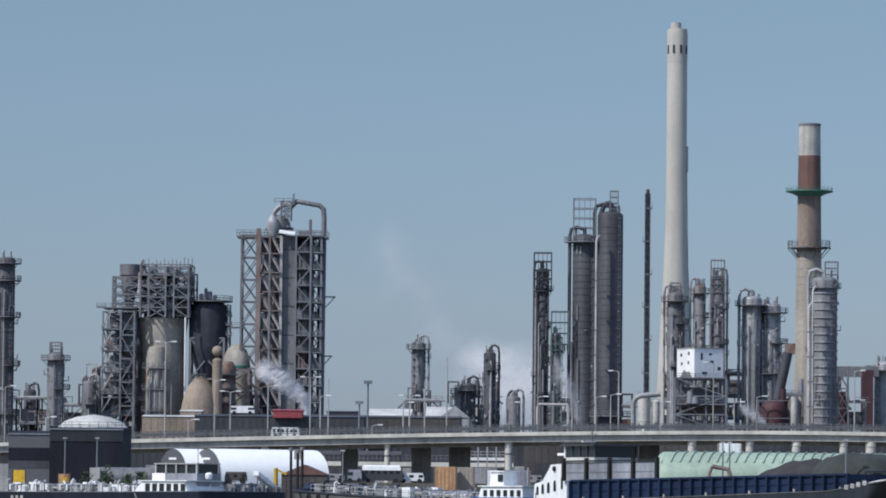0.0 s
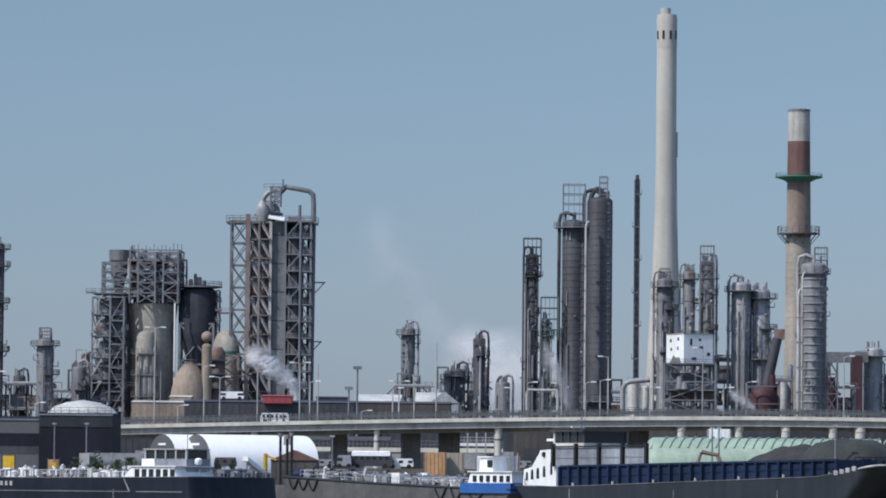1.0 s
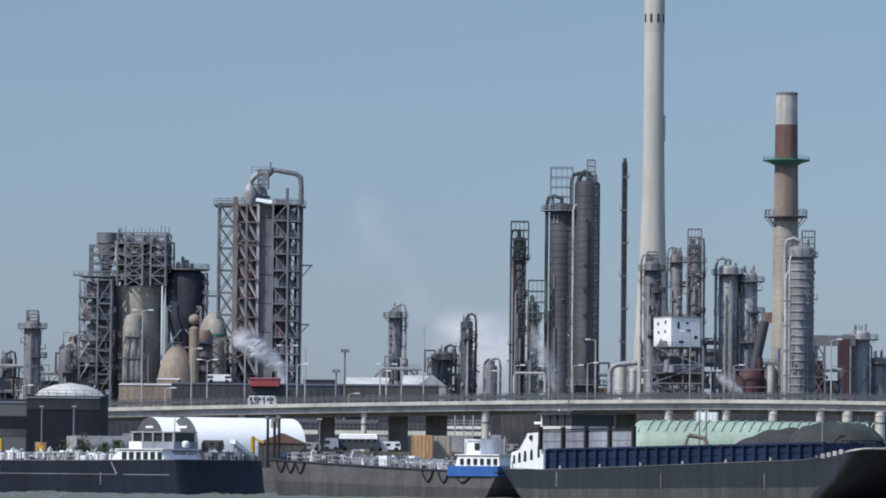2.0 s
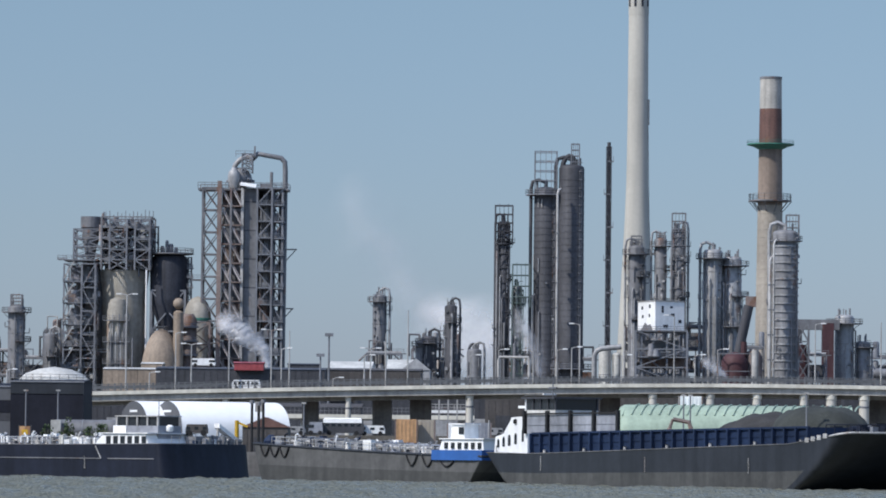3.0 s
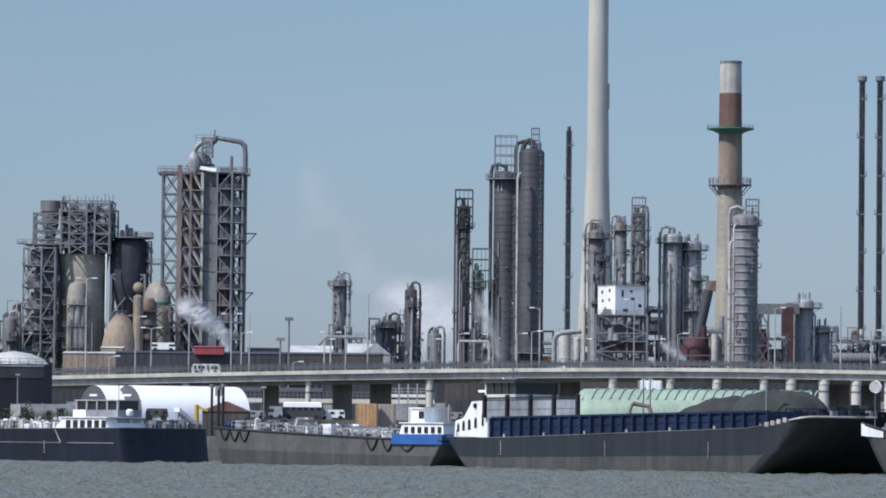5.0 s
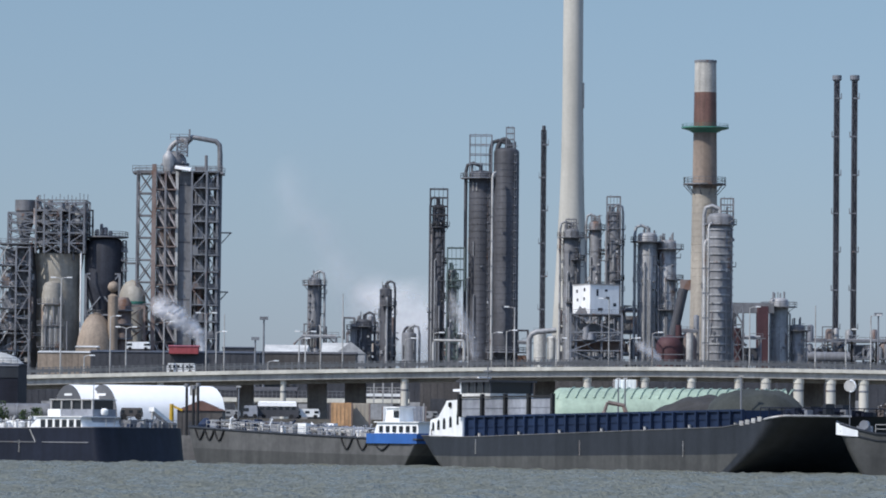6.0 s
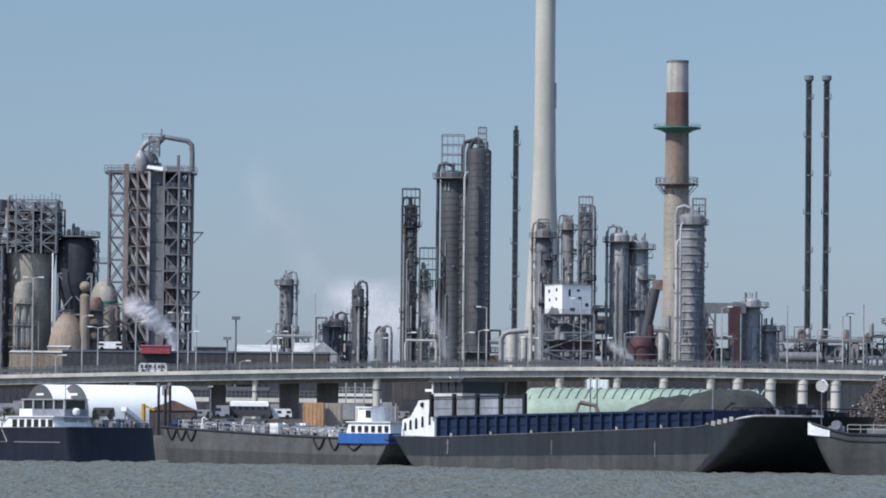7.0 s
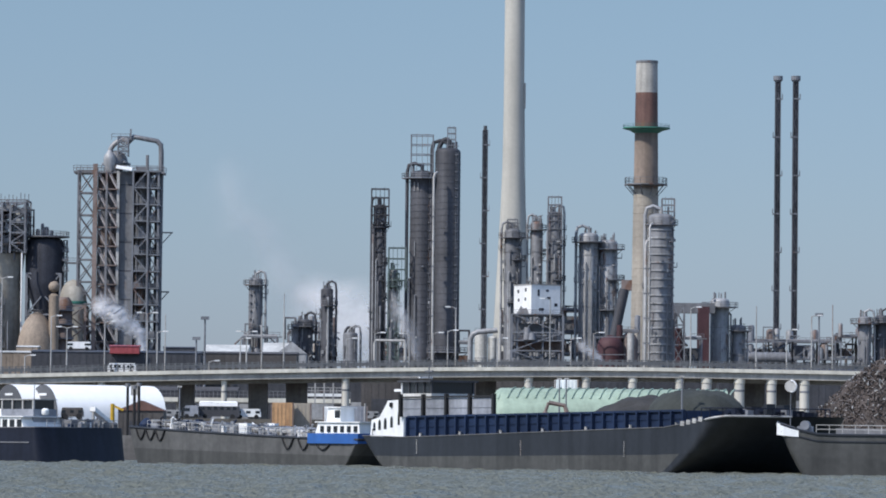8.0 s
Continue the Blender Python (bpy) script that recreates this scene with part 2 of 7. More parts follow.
# ---- water and land ----
def water_material():
    m = bpy.data.materials.new("river_water")
    m.use_nodes = True
    n, l = m.node_tree.nodes, m.node_tree.links
    b = n["Principled BSDF"]
    b.inputs["Base Color"].default_value = (0.148, 0.155, 0.128, 1)
    b.inputs["Roughness"].default_value, b.inputs["IOR"].default_value = 0.4, 1.12
    geo, mp, tx, bp = n.new("ShaderNodeNewGeometry"), n.new("ShaderNodeMapping"), n.new("ShaderNodeTexNoise"), n.new("ShaderNodeBump")
    mp.inputs["Scale"].default_value = (1.0, 0.6, 1)
    tx.inputs["Scale"].default_value, tx.inputs["Detail"].default_value = 2.0, 6
    bp.inputs["Strength"].default_value, bp.inputs["Distance"].default_value = 1.0, 0.5
    l.new(geo.outputs["Position"], mp.inputs["Vector"])
    l.new(mp.outputs["Vector"], tx.inputs["Vector"])
    l.new(tx.outputs["Fac"], bp.inputs["Height"])
    l.new(bp.outputs["Normal"], b.inputs["Normal"])
    # gusts: patches of ruffled and of smoother water
    gm, gt, gr = n.new("ShaderNodeMapping"), n.new("ShaderNodeTexNoise"), n.new("ShaderNodeMapRange")
    gm.inputs["Scale"].default_value = (0.5, 0.08, 1)
    gt.inputs["Scale"].default_value, gt.inputs["Detail"].default_value = 0.9, 5
    gr.inputs["From Min"].default_value, gr.inputs["From Max"].default_value = 0.38, 0.62
    gr.inputs["To Min"].default_value, gr.inputs["To Max"].default_value = 0.24, 0.62
    l.new(geo.outputs["Position"], gm.inputs["Vector"])
    l.new(gm.outputs["Vector"], gt.inputs["Vector"])
    l.new(gt.outputs["Fac"], gr.inputs["Value"])
    l.new(gr.outputs["Result"], b.inputs["Roughness"])
    return m


WATER = water_material()


def wave(x, y):
    """The height of the chop at a place on the river."""
    h = 0.28 * noise.noise(Vector((x * 0.22 + 3, y * 0.13, 0.3)))
    h += 0.26 * noise.noise(Vector((x * 0.55, y * 0.33 + 7, 1.7)))
    return h + 0.2 * noise.noise(Vector((x * 1.5 + 11, y * 0.8, 4.1)))


g = Geo()
wx, wy = np.arange(-75, 76, 0.5), np.concatenate([np.arange(150, 420, 0.7), np.arange(420, 672, 0.9)])
g.v = [(x, y, wave(x, y)) for y in wy for x in wx]
nx = len(wx)
g.f = [(j * nx + i, j * nx + i + 1, (j + 1) * nx + i + 1, (j + 1) * nx + i) for j in range(len(wy) - 1) for i in range(nx - 1)]
setting("water", g, WATER, "grey-green choppy river water under blue sky", "water", True)
g = Geo()
for x0, x1, y0, y1 in ((-4000, 4000, -3000, 150), (-4000, -75, 150, 672), (75, 4000, 150, 672)):
    g.add([(x0, y0, -0.05), (x1, y0, -0.05), (x1, y1, -0.05), (x0, y1, -0.05)], [(0, 1, 2, 3)])
setting("water_far", g, WATER, "grey-green river water beyond the channel", "water")
g = Geo().add([(-4500, 672, LAND), (4500, 672, LAND), (4500, 4900, LAND), (-4500, 4900, LAND)], [(0, 1, 2, 3)])
setting("ground", g, GROUND, "bare industrial yard ground behind the quay", "ground")
g = Geo().box(0, 673, -2, 1600, 2, 5.7)
setting("quay_wall", g, QUAY, "stained concrete quay wall along the river", "quay")

# ---- tall chimneys ----
def tall_chimney():
    x, y, top = 29.22, 1990, 210.38
    h = top - LAND
    t = thing("chimney", x, y, LAND, "tall pale concrete chimney with slotted crown", "chimney")
    part("shaft", Geo().lathe(0, 0, [(10.4, 0), (9.2, h * 0.12), (7.9, h * 0.24), (6.6, h * 0.37), (5.3, h * 0.5), (4.75, h * 0.58), (4.45, h * 0.7), (4.3, h * 0.965), (4.2, h * 0.97)], 40), CHIMNEY_CONCRETE, t, "", True)
    part("crown", Geo().lathe(0, 0, [(4.4, h * 0.93), (4.5, h * 0.99), (4.2, h)], 40), CHIMNEY_CONCRETE, t, "", True)
    part("flue_tip", Geo().lathe(-0.6, 0, [(2.3, h), (2.3, h + 2.8), (1.9, h + 2.8)], 20), CONCRETE_GREY, t, "grey flue tip", True)
    for a in (-150, -110, -70, -30):
        ca, sa = math.cos(radians(a)), math.sin(radians(a))
        part("slot", Geo().box(4.42 * ca, 4.42 * sa, h * 0.948, 0.9, 0.5, 3.6, a + 90), BLACK_VESSEL, t, "dark vent slot")
    g = Geo().box(4.6, -1.0, h * 0.70, 0.9, 1.2, 11)
    part("hoist_box", g, CONCRETE_GREY, t)
    g = Geo()
    g.tube([(9.2, -0.6, h * 0.12), (5.3, -0.6, h * 0.5), (4.5, -0.6, h * 0.7)], 0.12, 5)
    part("ladder", g, STEEL, t)


tall_chimney()


def banded_chimney():
    x, y, top = 69.72, 1600, 137.2
    h = top - LAND
    t = thing("chimney", x, y, LAND, "banded concrete chimney with a green gallery", "chimney")
    k = 0.1965
    r = lambda v: (19 + (v - 107) * 0.0125) * k      # radius down the shaft
    at = lambda v: (788.8 - v) * k - 0.6
    def ring(v0, v1, name, m, grow=0.0):
        part(name, Geo().lathe(0, 0, [(r(v1) + grow, at(v1)), (r(v0) + grow, at(v0))], 36), m, t, "", True)
    part("shaft", Geo().lathe(0, 0, [(r(785), 0), (r(335), at(335))], 36), CONCRETE_TAN, t, "", True)
    ring(231, 335, "upper_shaft", CONCRETE_BROWN)
    for v in range(350, 780, 14):
        part("lift_joint", Geo().lathe(0, 0, [(r(v), at(v) - 0.14), (r(v) + 0.07, at(v) - 0.1), (r(v) + 0.07, at(v) + 0.1), (r(v), at(v) + 0.14)], 36), CONCRETE_TAN, t, "", True)
    ring(164, 231, "red_band", RED_BAND)
    ring(109, 164, "pale_band", CONCRETE_GREY)
    part("rim", Geo().lathe(0, 0, [(r(107) + 0.15, at(111)), (r(107) + 0.15, at(107)), (r(107) - 0.6, at(107))], 36), STEEL, t, "", True)
    R = 42 * k
    g = Geo().lathe(0, 0, [(r(235), at(236)), (R * 0.72, at(231)), (R, at(228)), (R, at(226)), (r(231), at(226))], 32)
    part("gallery", g, GREEN_STEEL, t, "green steel gallery")
    ring_pts = [(R * 0.98 * math.cos(i * math.pi / 10), R * 0.98 * math.sin(i * math.pi / 10), at(226)) for i in range(21)]
    part("gallery_rail", Geo().rail(ring_pts, 1.1, 0.05), GREEN_STEEL, t)
    R2 = 38 * k
    part("lower_gallery", Geo().lathe(0, 0, [(r(335), at(330)), (R2, at(328)), (R2, at(326)), (r(325), at(326))], 32), STEEL, t)
    ring_pts = [(R2 * 0.98 * math.cos(i * math.pi / 10), R2 * 0.98 * math.sin(i * math.pi / 10), at(326)) for i in range(21)]
    part("lower_rail", Geo().rail(ring_pts, 11 * k, 0.10, 3), STEEL, t)
    for i in range(10):
        a = i * math.pi / 5
        g = Geo().beam((R2 * math.cos(a), R2 * math.sin(a), at(328)), (r(345) * math.cos(a), r(345) * math.sin(a), at(346)), 0.18)
        part("bracket", g, STEEL, t)


banded_chimney()


def slim_stack(x, y, top, r, label, group, head=True):
    h = top - LAND
    t = thing("flare_stack", x, y, LAND, label, "stack", group)
    part("pipe", Geo().lathe(0, 0, [(r * 0.8, 0), (r * 0.8, h)], 12), CLAD_DARK, t, "", True)
    part("mast_frame", Geo().lattice(0, 0, 0, h * 0.985, r * 2.1, r * 2.1, 44, 0.15, False), CLAD_DARK, t)
    if head:
        part("burner_head", Geo().lathe(0, 0, [(r, h - 2), (r * 2.1, h - 1.2), (r * 2.1, h + 0.2), (r, h + 0.2)], 12), STEEL_DARK, t)
    for i in range(1, 10):
        z, s = h * (i / 9.6), (-1, 1)[i % 2]
        p = part("rest_platform", Geo().box(s * r * 0.6, 0, z, r * 3.0, r * 2.4, 0.4), STEEL_DARK, t)
        part("platform_rail", Geo().rail([(s * r * 2.0, -r * 1.1, z + 0.4), (s * r * 2.0, r * 1.1, z + 0.4)], 1.4, 0.12), STEEL_DARK, p)


slim_stack(12.76, 1500, 106.79, 0.7369, "slim dark steel flare stack beside the columns", "flare stacks", False)
slim_stack(108.26, 1500, 123.89, 0.7369, "slim dark flare stack of a pair", "flare stacks")
slim_stack(114.07, 1500, 123.95, 0.7369, "slim dark flare stack of a pair", "flare stacks")


# ---- process columns ----
GREEN_DULL = mat("dull_green_steel", (0.10, 0.135, 0.125), 0.65)


def cage(t, x, y, z0, z1, w, material, levels=4):
    """An open hoist frame on a column's head: corner posts, rings and thin bars."""
    part("hoist_frame", Geo().lattice(x, y, z0, z1, w, w, levels, 0.17, True, 1.0, False), material, t)
    for i in range(1, 4):
        dx = w * (i / 4 - 0.5)
        part("hoist_bar", Geo().beam((x + dx, y - w / 2, z0), (x + dx, y - w / 2, z1 + 0.4 * (i % 2)), 0.1), material, t)


def fittings(t, r, h, rnd, count):
    """Valves, stubs, clips and short lines crowded round a column's shell."""
    tones = (STEEL_PALE, STEEL_DARK, CLAD_GREY, CLAD)
    gs = [Geo() for q in tones]
    for i in range(count):
        a, z, g = radians(rnd.uniform(-175, -5)), h * rnd.uniform(0.2, 0.97), rnd.choice(gs)
        x, y, k = (r + 0.3) * math.cos(a), (r + 0.3) * math.sin(a), rnd.random()
        if k < 0.45:
            g.box(x, y, z, rnd.uniform(0.3, 0.8), 0.5, rnd.uniform(0.3, 1.0))
        elif k < 0.8:
            g.beam((x, y, z), (x, y, z - rnd.uniform(1.5, 7)), rnd.uniform(0.07, 0.17), 5)
        else:
            g.beam((x * 0.9, y, z), (x * 1.25, y - 0.2, z + rnd.uniform(-0.2, 0.8)), 0.16, 6)
    for g, m in zip(gs, tones):
        if g.v:
            part("shell_clutter", g, m, t)["kind"] = "stuff"


def column(x, y, top, r, material, label, platforms=(0.3, 0.55, 0.8, 0.96), bands=0, pipe=0, arch=False, cage_w=0.0, cage_h=0.0, ladder=1, steel=None, reach=1.75, group="distillation towers", neck=0.0, extra=3, frame_w=0.0, proud=0.09, cage_drop=0.0, cage_x=0.0):
    """A distillation column: skirted shell with a domed head, galleries, ladder, overhead line, hoist frame."""
    steel = steel or STEEL
    h = top - LAND
    t = thing("distillation_tower", x, y, LAND, label, "tower", group)
    dome = [(r, h - r * 0.36), (r * 0.95, h - r * 0.22), (r * 0.8, h - r * 0.1), (r * 0.45, h - r * 0.02), (0.05, h)]
    prof = [(r * 1.12, 0), (r * 1.02, 4)] + ([(r * 1.25, 4), (r * 1.25, h * neck), (r, h * neck + r)] if neck else []) + [(r, 5 if not neck else h * neck + r + 0.1)] + dome
    part("shell", Geo().lathe(0, 0, prof, 28), material, t, "", True)
    for i in range(bands):
        z = 6 + (h - 6 - r) * (i + 0.5) / bands
        part("insulation_band", Geo().lathe(0, 0, [(r + 0.01, z - 0.25), (r + proud, z - 0.2), (r + proud, z + 0.2), (r + 0.01, z + 0.25)], 24), CLAD if proud > 0.2 else material, t)
    rnd = random.Random(int(x * 13 + top))
    for f in platforms:
        z, a0 = h * f - (r * 0.4 if f > 0.95 else 0), rnd.choice((-120, -90, -60, -150)) if f < 0.95 else -180
        span = 360 if f > 0.95 else 200
        g, ro, k = Geo(), r * reach if r * (reach - 1) > 1.1 else r + 1.2, 12
        ring = [radians(a0 + span * i / k) for i in range(k + 1)]
        n = len(ring)
        g.add([(q * math.cos(a), q * math.sin(a), zz) for q in (r * 0.98, ro) for zz in (z, z + 0.3) for a in ring],
              [(k + i, k + i + 1, m + i + 1, m + i) for k, m in ((n, 0), (2 * n, 3 * n), (3 * n, n), (0, 2 * n)) for i in range(n - 1)])
        p = part("gallery", g, steel, t)
        part("gallery_rail", Geo().rail([(ro * 0.99 * math.cos(a), ro * 0.99 * math.sin(a), z + 0.3) for a in ring], 1.25, 0.09, 3), steel, p)
        for a in ring[1::4]:
            part("bracket", Geo().beam((ro * 0.95 * math.cos(a), ro * 0.95 * math.sin(a), z), (r * math.cos(a), r * math.sin(a), z - 1.6), 0.1), steel, p)
    for i in range(extra):
        a, pr = radians(rnd.uniform(-165, -15)), rnd.uniform(0.16, 0.36)
        z0, z1, ro = h * rnd.uniform(0, 0.3), h * rnd.uniform(0.5, 0.95), r + 0.55
        part("side_pipe", Geo().tube([(r * 0.9 * math.cos(a), r * 0.9 * math.sin(a), z1 + 0.7), (ro * math.cos(a), ro * math.sin(a), z1), (ro * math.cos(a), ro * math.sin(a), z0 + 4)], pr, 8), rnd.choice((STEEL, CLAD, CLAD_GREY)), t, "", True)
    for i in range(extra * 2):
        z, s = h * rnd.uniform(0.12, 0.93), rnd.choice((-1, 1, 1))
        w = rnd.uniform(0.8, 1.6)
        part("stub_platform", Geo().box(s * (r + w / 2), -0.5, z, w, 1.6, 0.25).rail([(s * (r + w), -1.3, z + 0.25), (s * (r + w), 0.3, z + 0.25)], 1.2, 0.09), steel, t)
    fittings(t, r, h, rnd, 7 * extra)
    for i in range(3 + extra):
        dx = rnd.uniform(-0.8, 0.8) * r
        part("head_nozzle", Geo().beam((dx, -0.3, h - r * 0.5), (dx, -0.3, h + rnd.uniform(0.6, 2.2)), rnd.uniform(0.12, 0.3), 8), steel, t)
    if ladder:
        g, lx, ly = Geo(), ladder * r * 0.72, -r * 0.75 - 0.35
        for dx in (-0.25, 0.25):
            g.beam((lx + dx, ly, 4), (lx + dx, ly, h - r * 0.4), 0.07)
        for i in range(int(h / 2.4)):
            g.lathe(lx, ly, [(0.5, 4 + i * 2.4), (0.5, 4.16 + i * 2.4)], 6)
        part("ladder", g, steel, t)
    if pipe:
        px, pr = pipe * (r + 0.9), max(0.35, r * 0.16)
        pts = [(0, -0.3, h - 0.2), (0, -0.3, h + 1.2), (px * 0.5, -0.4, h + 2.0), (px * 0.9, -0.5, h + 1.4), (px, -0.5, h - 0.6), (px, -0.5, 6), (px * 1.6, -0.5, 4.5)]
        part("overhead_line", Geo().tube(pts, pr, 10), CLAD if material is not CLAD_DARK else CLAD_DARK, t, "", True)
    if arch:
        part("vapour_bend", Geo().arc_pipe((-r * 0.75, -0.3, h - r * 0.5), (r * 0.35, 0, h - r * 0.4), r * 1.1, r * 0.2, 10, 10), CLAD_DARK, t, "", True)
    if cage_w:
        cage(t, cage_x, 0, h - 1 - cage_drop, h - 1 + cage_h, cage_w, steel, 4)
    if frame_w:
        part("access_frame", Geo().lattice(0, 0, 0, h - 1, frame_w, frame_w, int(h / 4), 0.15, False), steel, t)
    return t


# the dark twin columns
column(0.56, 1300, 86.59, 3.5924, CLAD_DARK, "tall soot-dark column with banded shell", (0.3,), 40, -1, True, 2.2353, 6.7058, 1, STEEL_DARK, extra=0, proud=0.035, cage_x=1.0)
column(-6.74, 1302, 80.23, 3.2731, CLAD_DARK, "tall soot-dark column below a steel hoist frame", (0.985,), 36, -1, False, 6.2, 10.9, 1, steel=STEEL_DARK, extra=2, proud=0.04)
# lattice-clad pair
column(-18.45, 1300, 70.38, 1.5168, CLAD_DARK, "narrow dark column caged in steel", (0.15, 0.3, 0.45, 0.6, 0.75, 0.9), 0, -1, False, 4.9, 5.3, 1, CLAD_DARK, frame_w=3.3529, cage_drop=4.5, extra=5)
column(-14.41, 1300, 51.86, 1.2773, CLAD_GREY, "short column caged in greenish steel", (0.3, 0.6, 0.9), 0, 0, False, 4.9, 7.2, 1, GREEN_DULL, frame_w=3.1933, cage_drop=5.0, cage_x=1.0, extra=5)
# pale risers beside the columns
def riser(x, y, top, r, material, label):
    t = thing("riser_pipe", x, y, LAND, label, "pipe", "riser pipes")
    h = top - LAND
    part("pipe", Geo().tube([(0, 0, 0), (0, 0, h - 1.5), (0.3, 0.3, h - 0.4), (0.9, 1.0, h)], r, 10), material, t, "", True)
    for i in range(1, int(h / 7)):
        part("clamp", Geo().box(0, 0.3, i * 7, r * 2.6, r * 2 + 0.7, 0.3), STEEL_DARK, t)


riser(-3.34, 1293, 79.25, 0.3494, STEEL_PALE, "pale pipe rising between the dark twin columns")
riser(56.42, 1292, 60.72, 0.4126, STEEL_PALE, "pale pipe rising beside the ribbed column")
riser(57.49, 1292, 65.51, 0.2539, STEEL_PALE, "thin pale pipe rising beside the ribbed column")
# small columns in the middle
column(-55.42, 1350, 50.99, 2.0725, CLAD_GREY, "grey column with a bent overhead pipe", (0.5, 0.97), 3, 1, False, 0, 0, -1)
column(-34.48, 1350, 48.22, 1.8238, CLAD_DARK, "dark column with a wide top gallery", (0.3, 0.55, 0.88), 0, 1, False, 0, 0, 1)
column(-41.15, 1360, 39.29, 2.3384, CLAD_DARK, "squat dark vessel among pipework", (0.6, 0.96), 0, 1)
column(-43.8, 1360, 37.6, 1.3363, CLAD_GREY, "small grey vessel among pipework", (0.5, 0.97), 0, 0)
column(-27.33, 1340, 35.11, 2.1395, CLAD_GREY, "squat vessel with an arched pipe", (0.6,), 0, 1, True)
# beside the tall chimney
column(19.75, 1350, 66.23, 2.3213, CLAD_GREY, "dull silvery column with pipes down its side", (0.25, 0.45, 0.65, 0.85, 0.97), 6, -1, False, 2.9845, 3.6477, extra=8)
column(26.87, 1350, 68.46, 1.8238, CLAD_GREY, "dull silvery column with galleries", (0.3, 0.5, 0.7, 0.85, 0.97), 4, -1, False, 2.3213, 2.3213, 1, extra=5)
column(32.04, 1345, 71.09, 1.8997, CLAD_GREY, "dull column below a flat steel hoist frame", (0.25, 0.4, 0.55, 0.7, 0.85), 5, 1, False, 3.9, 5.3, extra=7, frame_w=4.1297, cage_drop=4.0)
column(42.2, 1350, 65.3, 2.85, CLAD, "pale silvery column of a pair", (0.45, 0.97), 7, -1, extra=5)
column(47.9, 1352, 63.28, 2.85, CLAD, "silvery column of a pair with side galleries", (0.4, 0.65, 0.8, 0.97), 6, 0, False, 0, 0, 1, extra=6)
column(61.02, 1300, 68.65, 3.5924, CLAD_GREY, "ribbed silvery column with a tall side pipe", (0.97,), 24, -1, False, 3.5126, 5.1092, 1, proud=0.32, extra=4, reach=1.2, cage_x=2.0, cage_drop=2.0)
column(80.83, 1350, 46.44, 2.8187, CLAD, "silvery vessel under a wide top gallery", (0.96,), 3, 0, False, 0, 0, -1, reach=1.9)
column(86.33, 1352, 38.75, 2.3247, CLAD_GREY, "grey vessel under a top gallery", (0.97,), 2, 0)
column(123.33, 1350, 41.58, 1.9896, CLAD_GREY, "grey column at the edge of the plant", (0.6, 0.96), 3, 1, reach=2.1)
column(128.66, 1352, 42.02, 1.9926, CLAD_DARK, "dark column at the edge of the plant", (0.5, 0.96), 3, 1, reach=2.1)
# far left of the plant
column(-177.26, 1350, 74.97, 2.4871, CLAD_DARK, "tall dark column with side galleries", (0.35, 0.55, 0.75, 0.9, 0.985), 8, 0, False, 0, 0, 1)
column(-165.99, 1380, 47.86, 2.5423, CLAD_GREY, "grey column with a stepped head", (0.5, 0.75, 0.97), 3, 0, False, 3.2203, 4.0677)
column(-157.94, 1400, 40.01, 2.0633, CLAD_GREY, "dull vessel with a pointed head", (0.5, 0.8), 2, 1)
column(-176.13, 1400, 37.24, 1.8914, CLAD_DARK, "squat dark vessel among pipework", (0.6,), 2, 1)


# ---- reactor tower ----
def floors(t, x0, x1, y, d, z0, z1, n, material, rails=True):
    """Open steel floors, one part each, with guard rails along the front."""
    for i in range(1, n + 1):
        z = z0 + (z1 - z0) * i / n
        g = Geo().box((x0 + x1) / 2, y, z - 0.35, x1 - x0, d, 0.35)
        p = part("floor", g, material, t)
        if rails:
            part("floor_rail", Geo().rail([(x0, y - d / 2, z), (x1, y - d / 2, z)], 1.2, 0.08, 2.5), material, p)


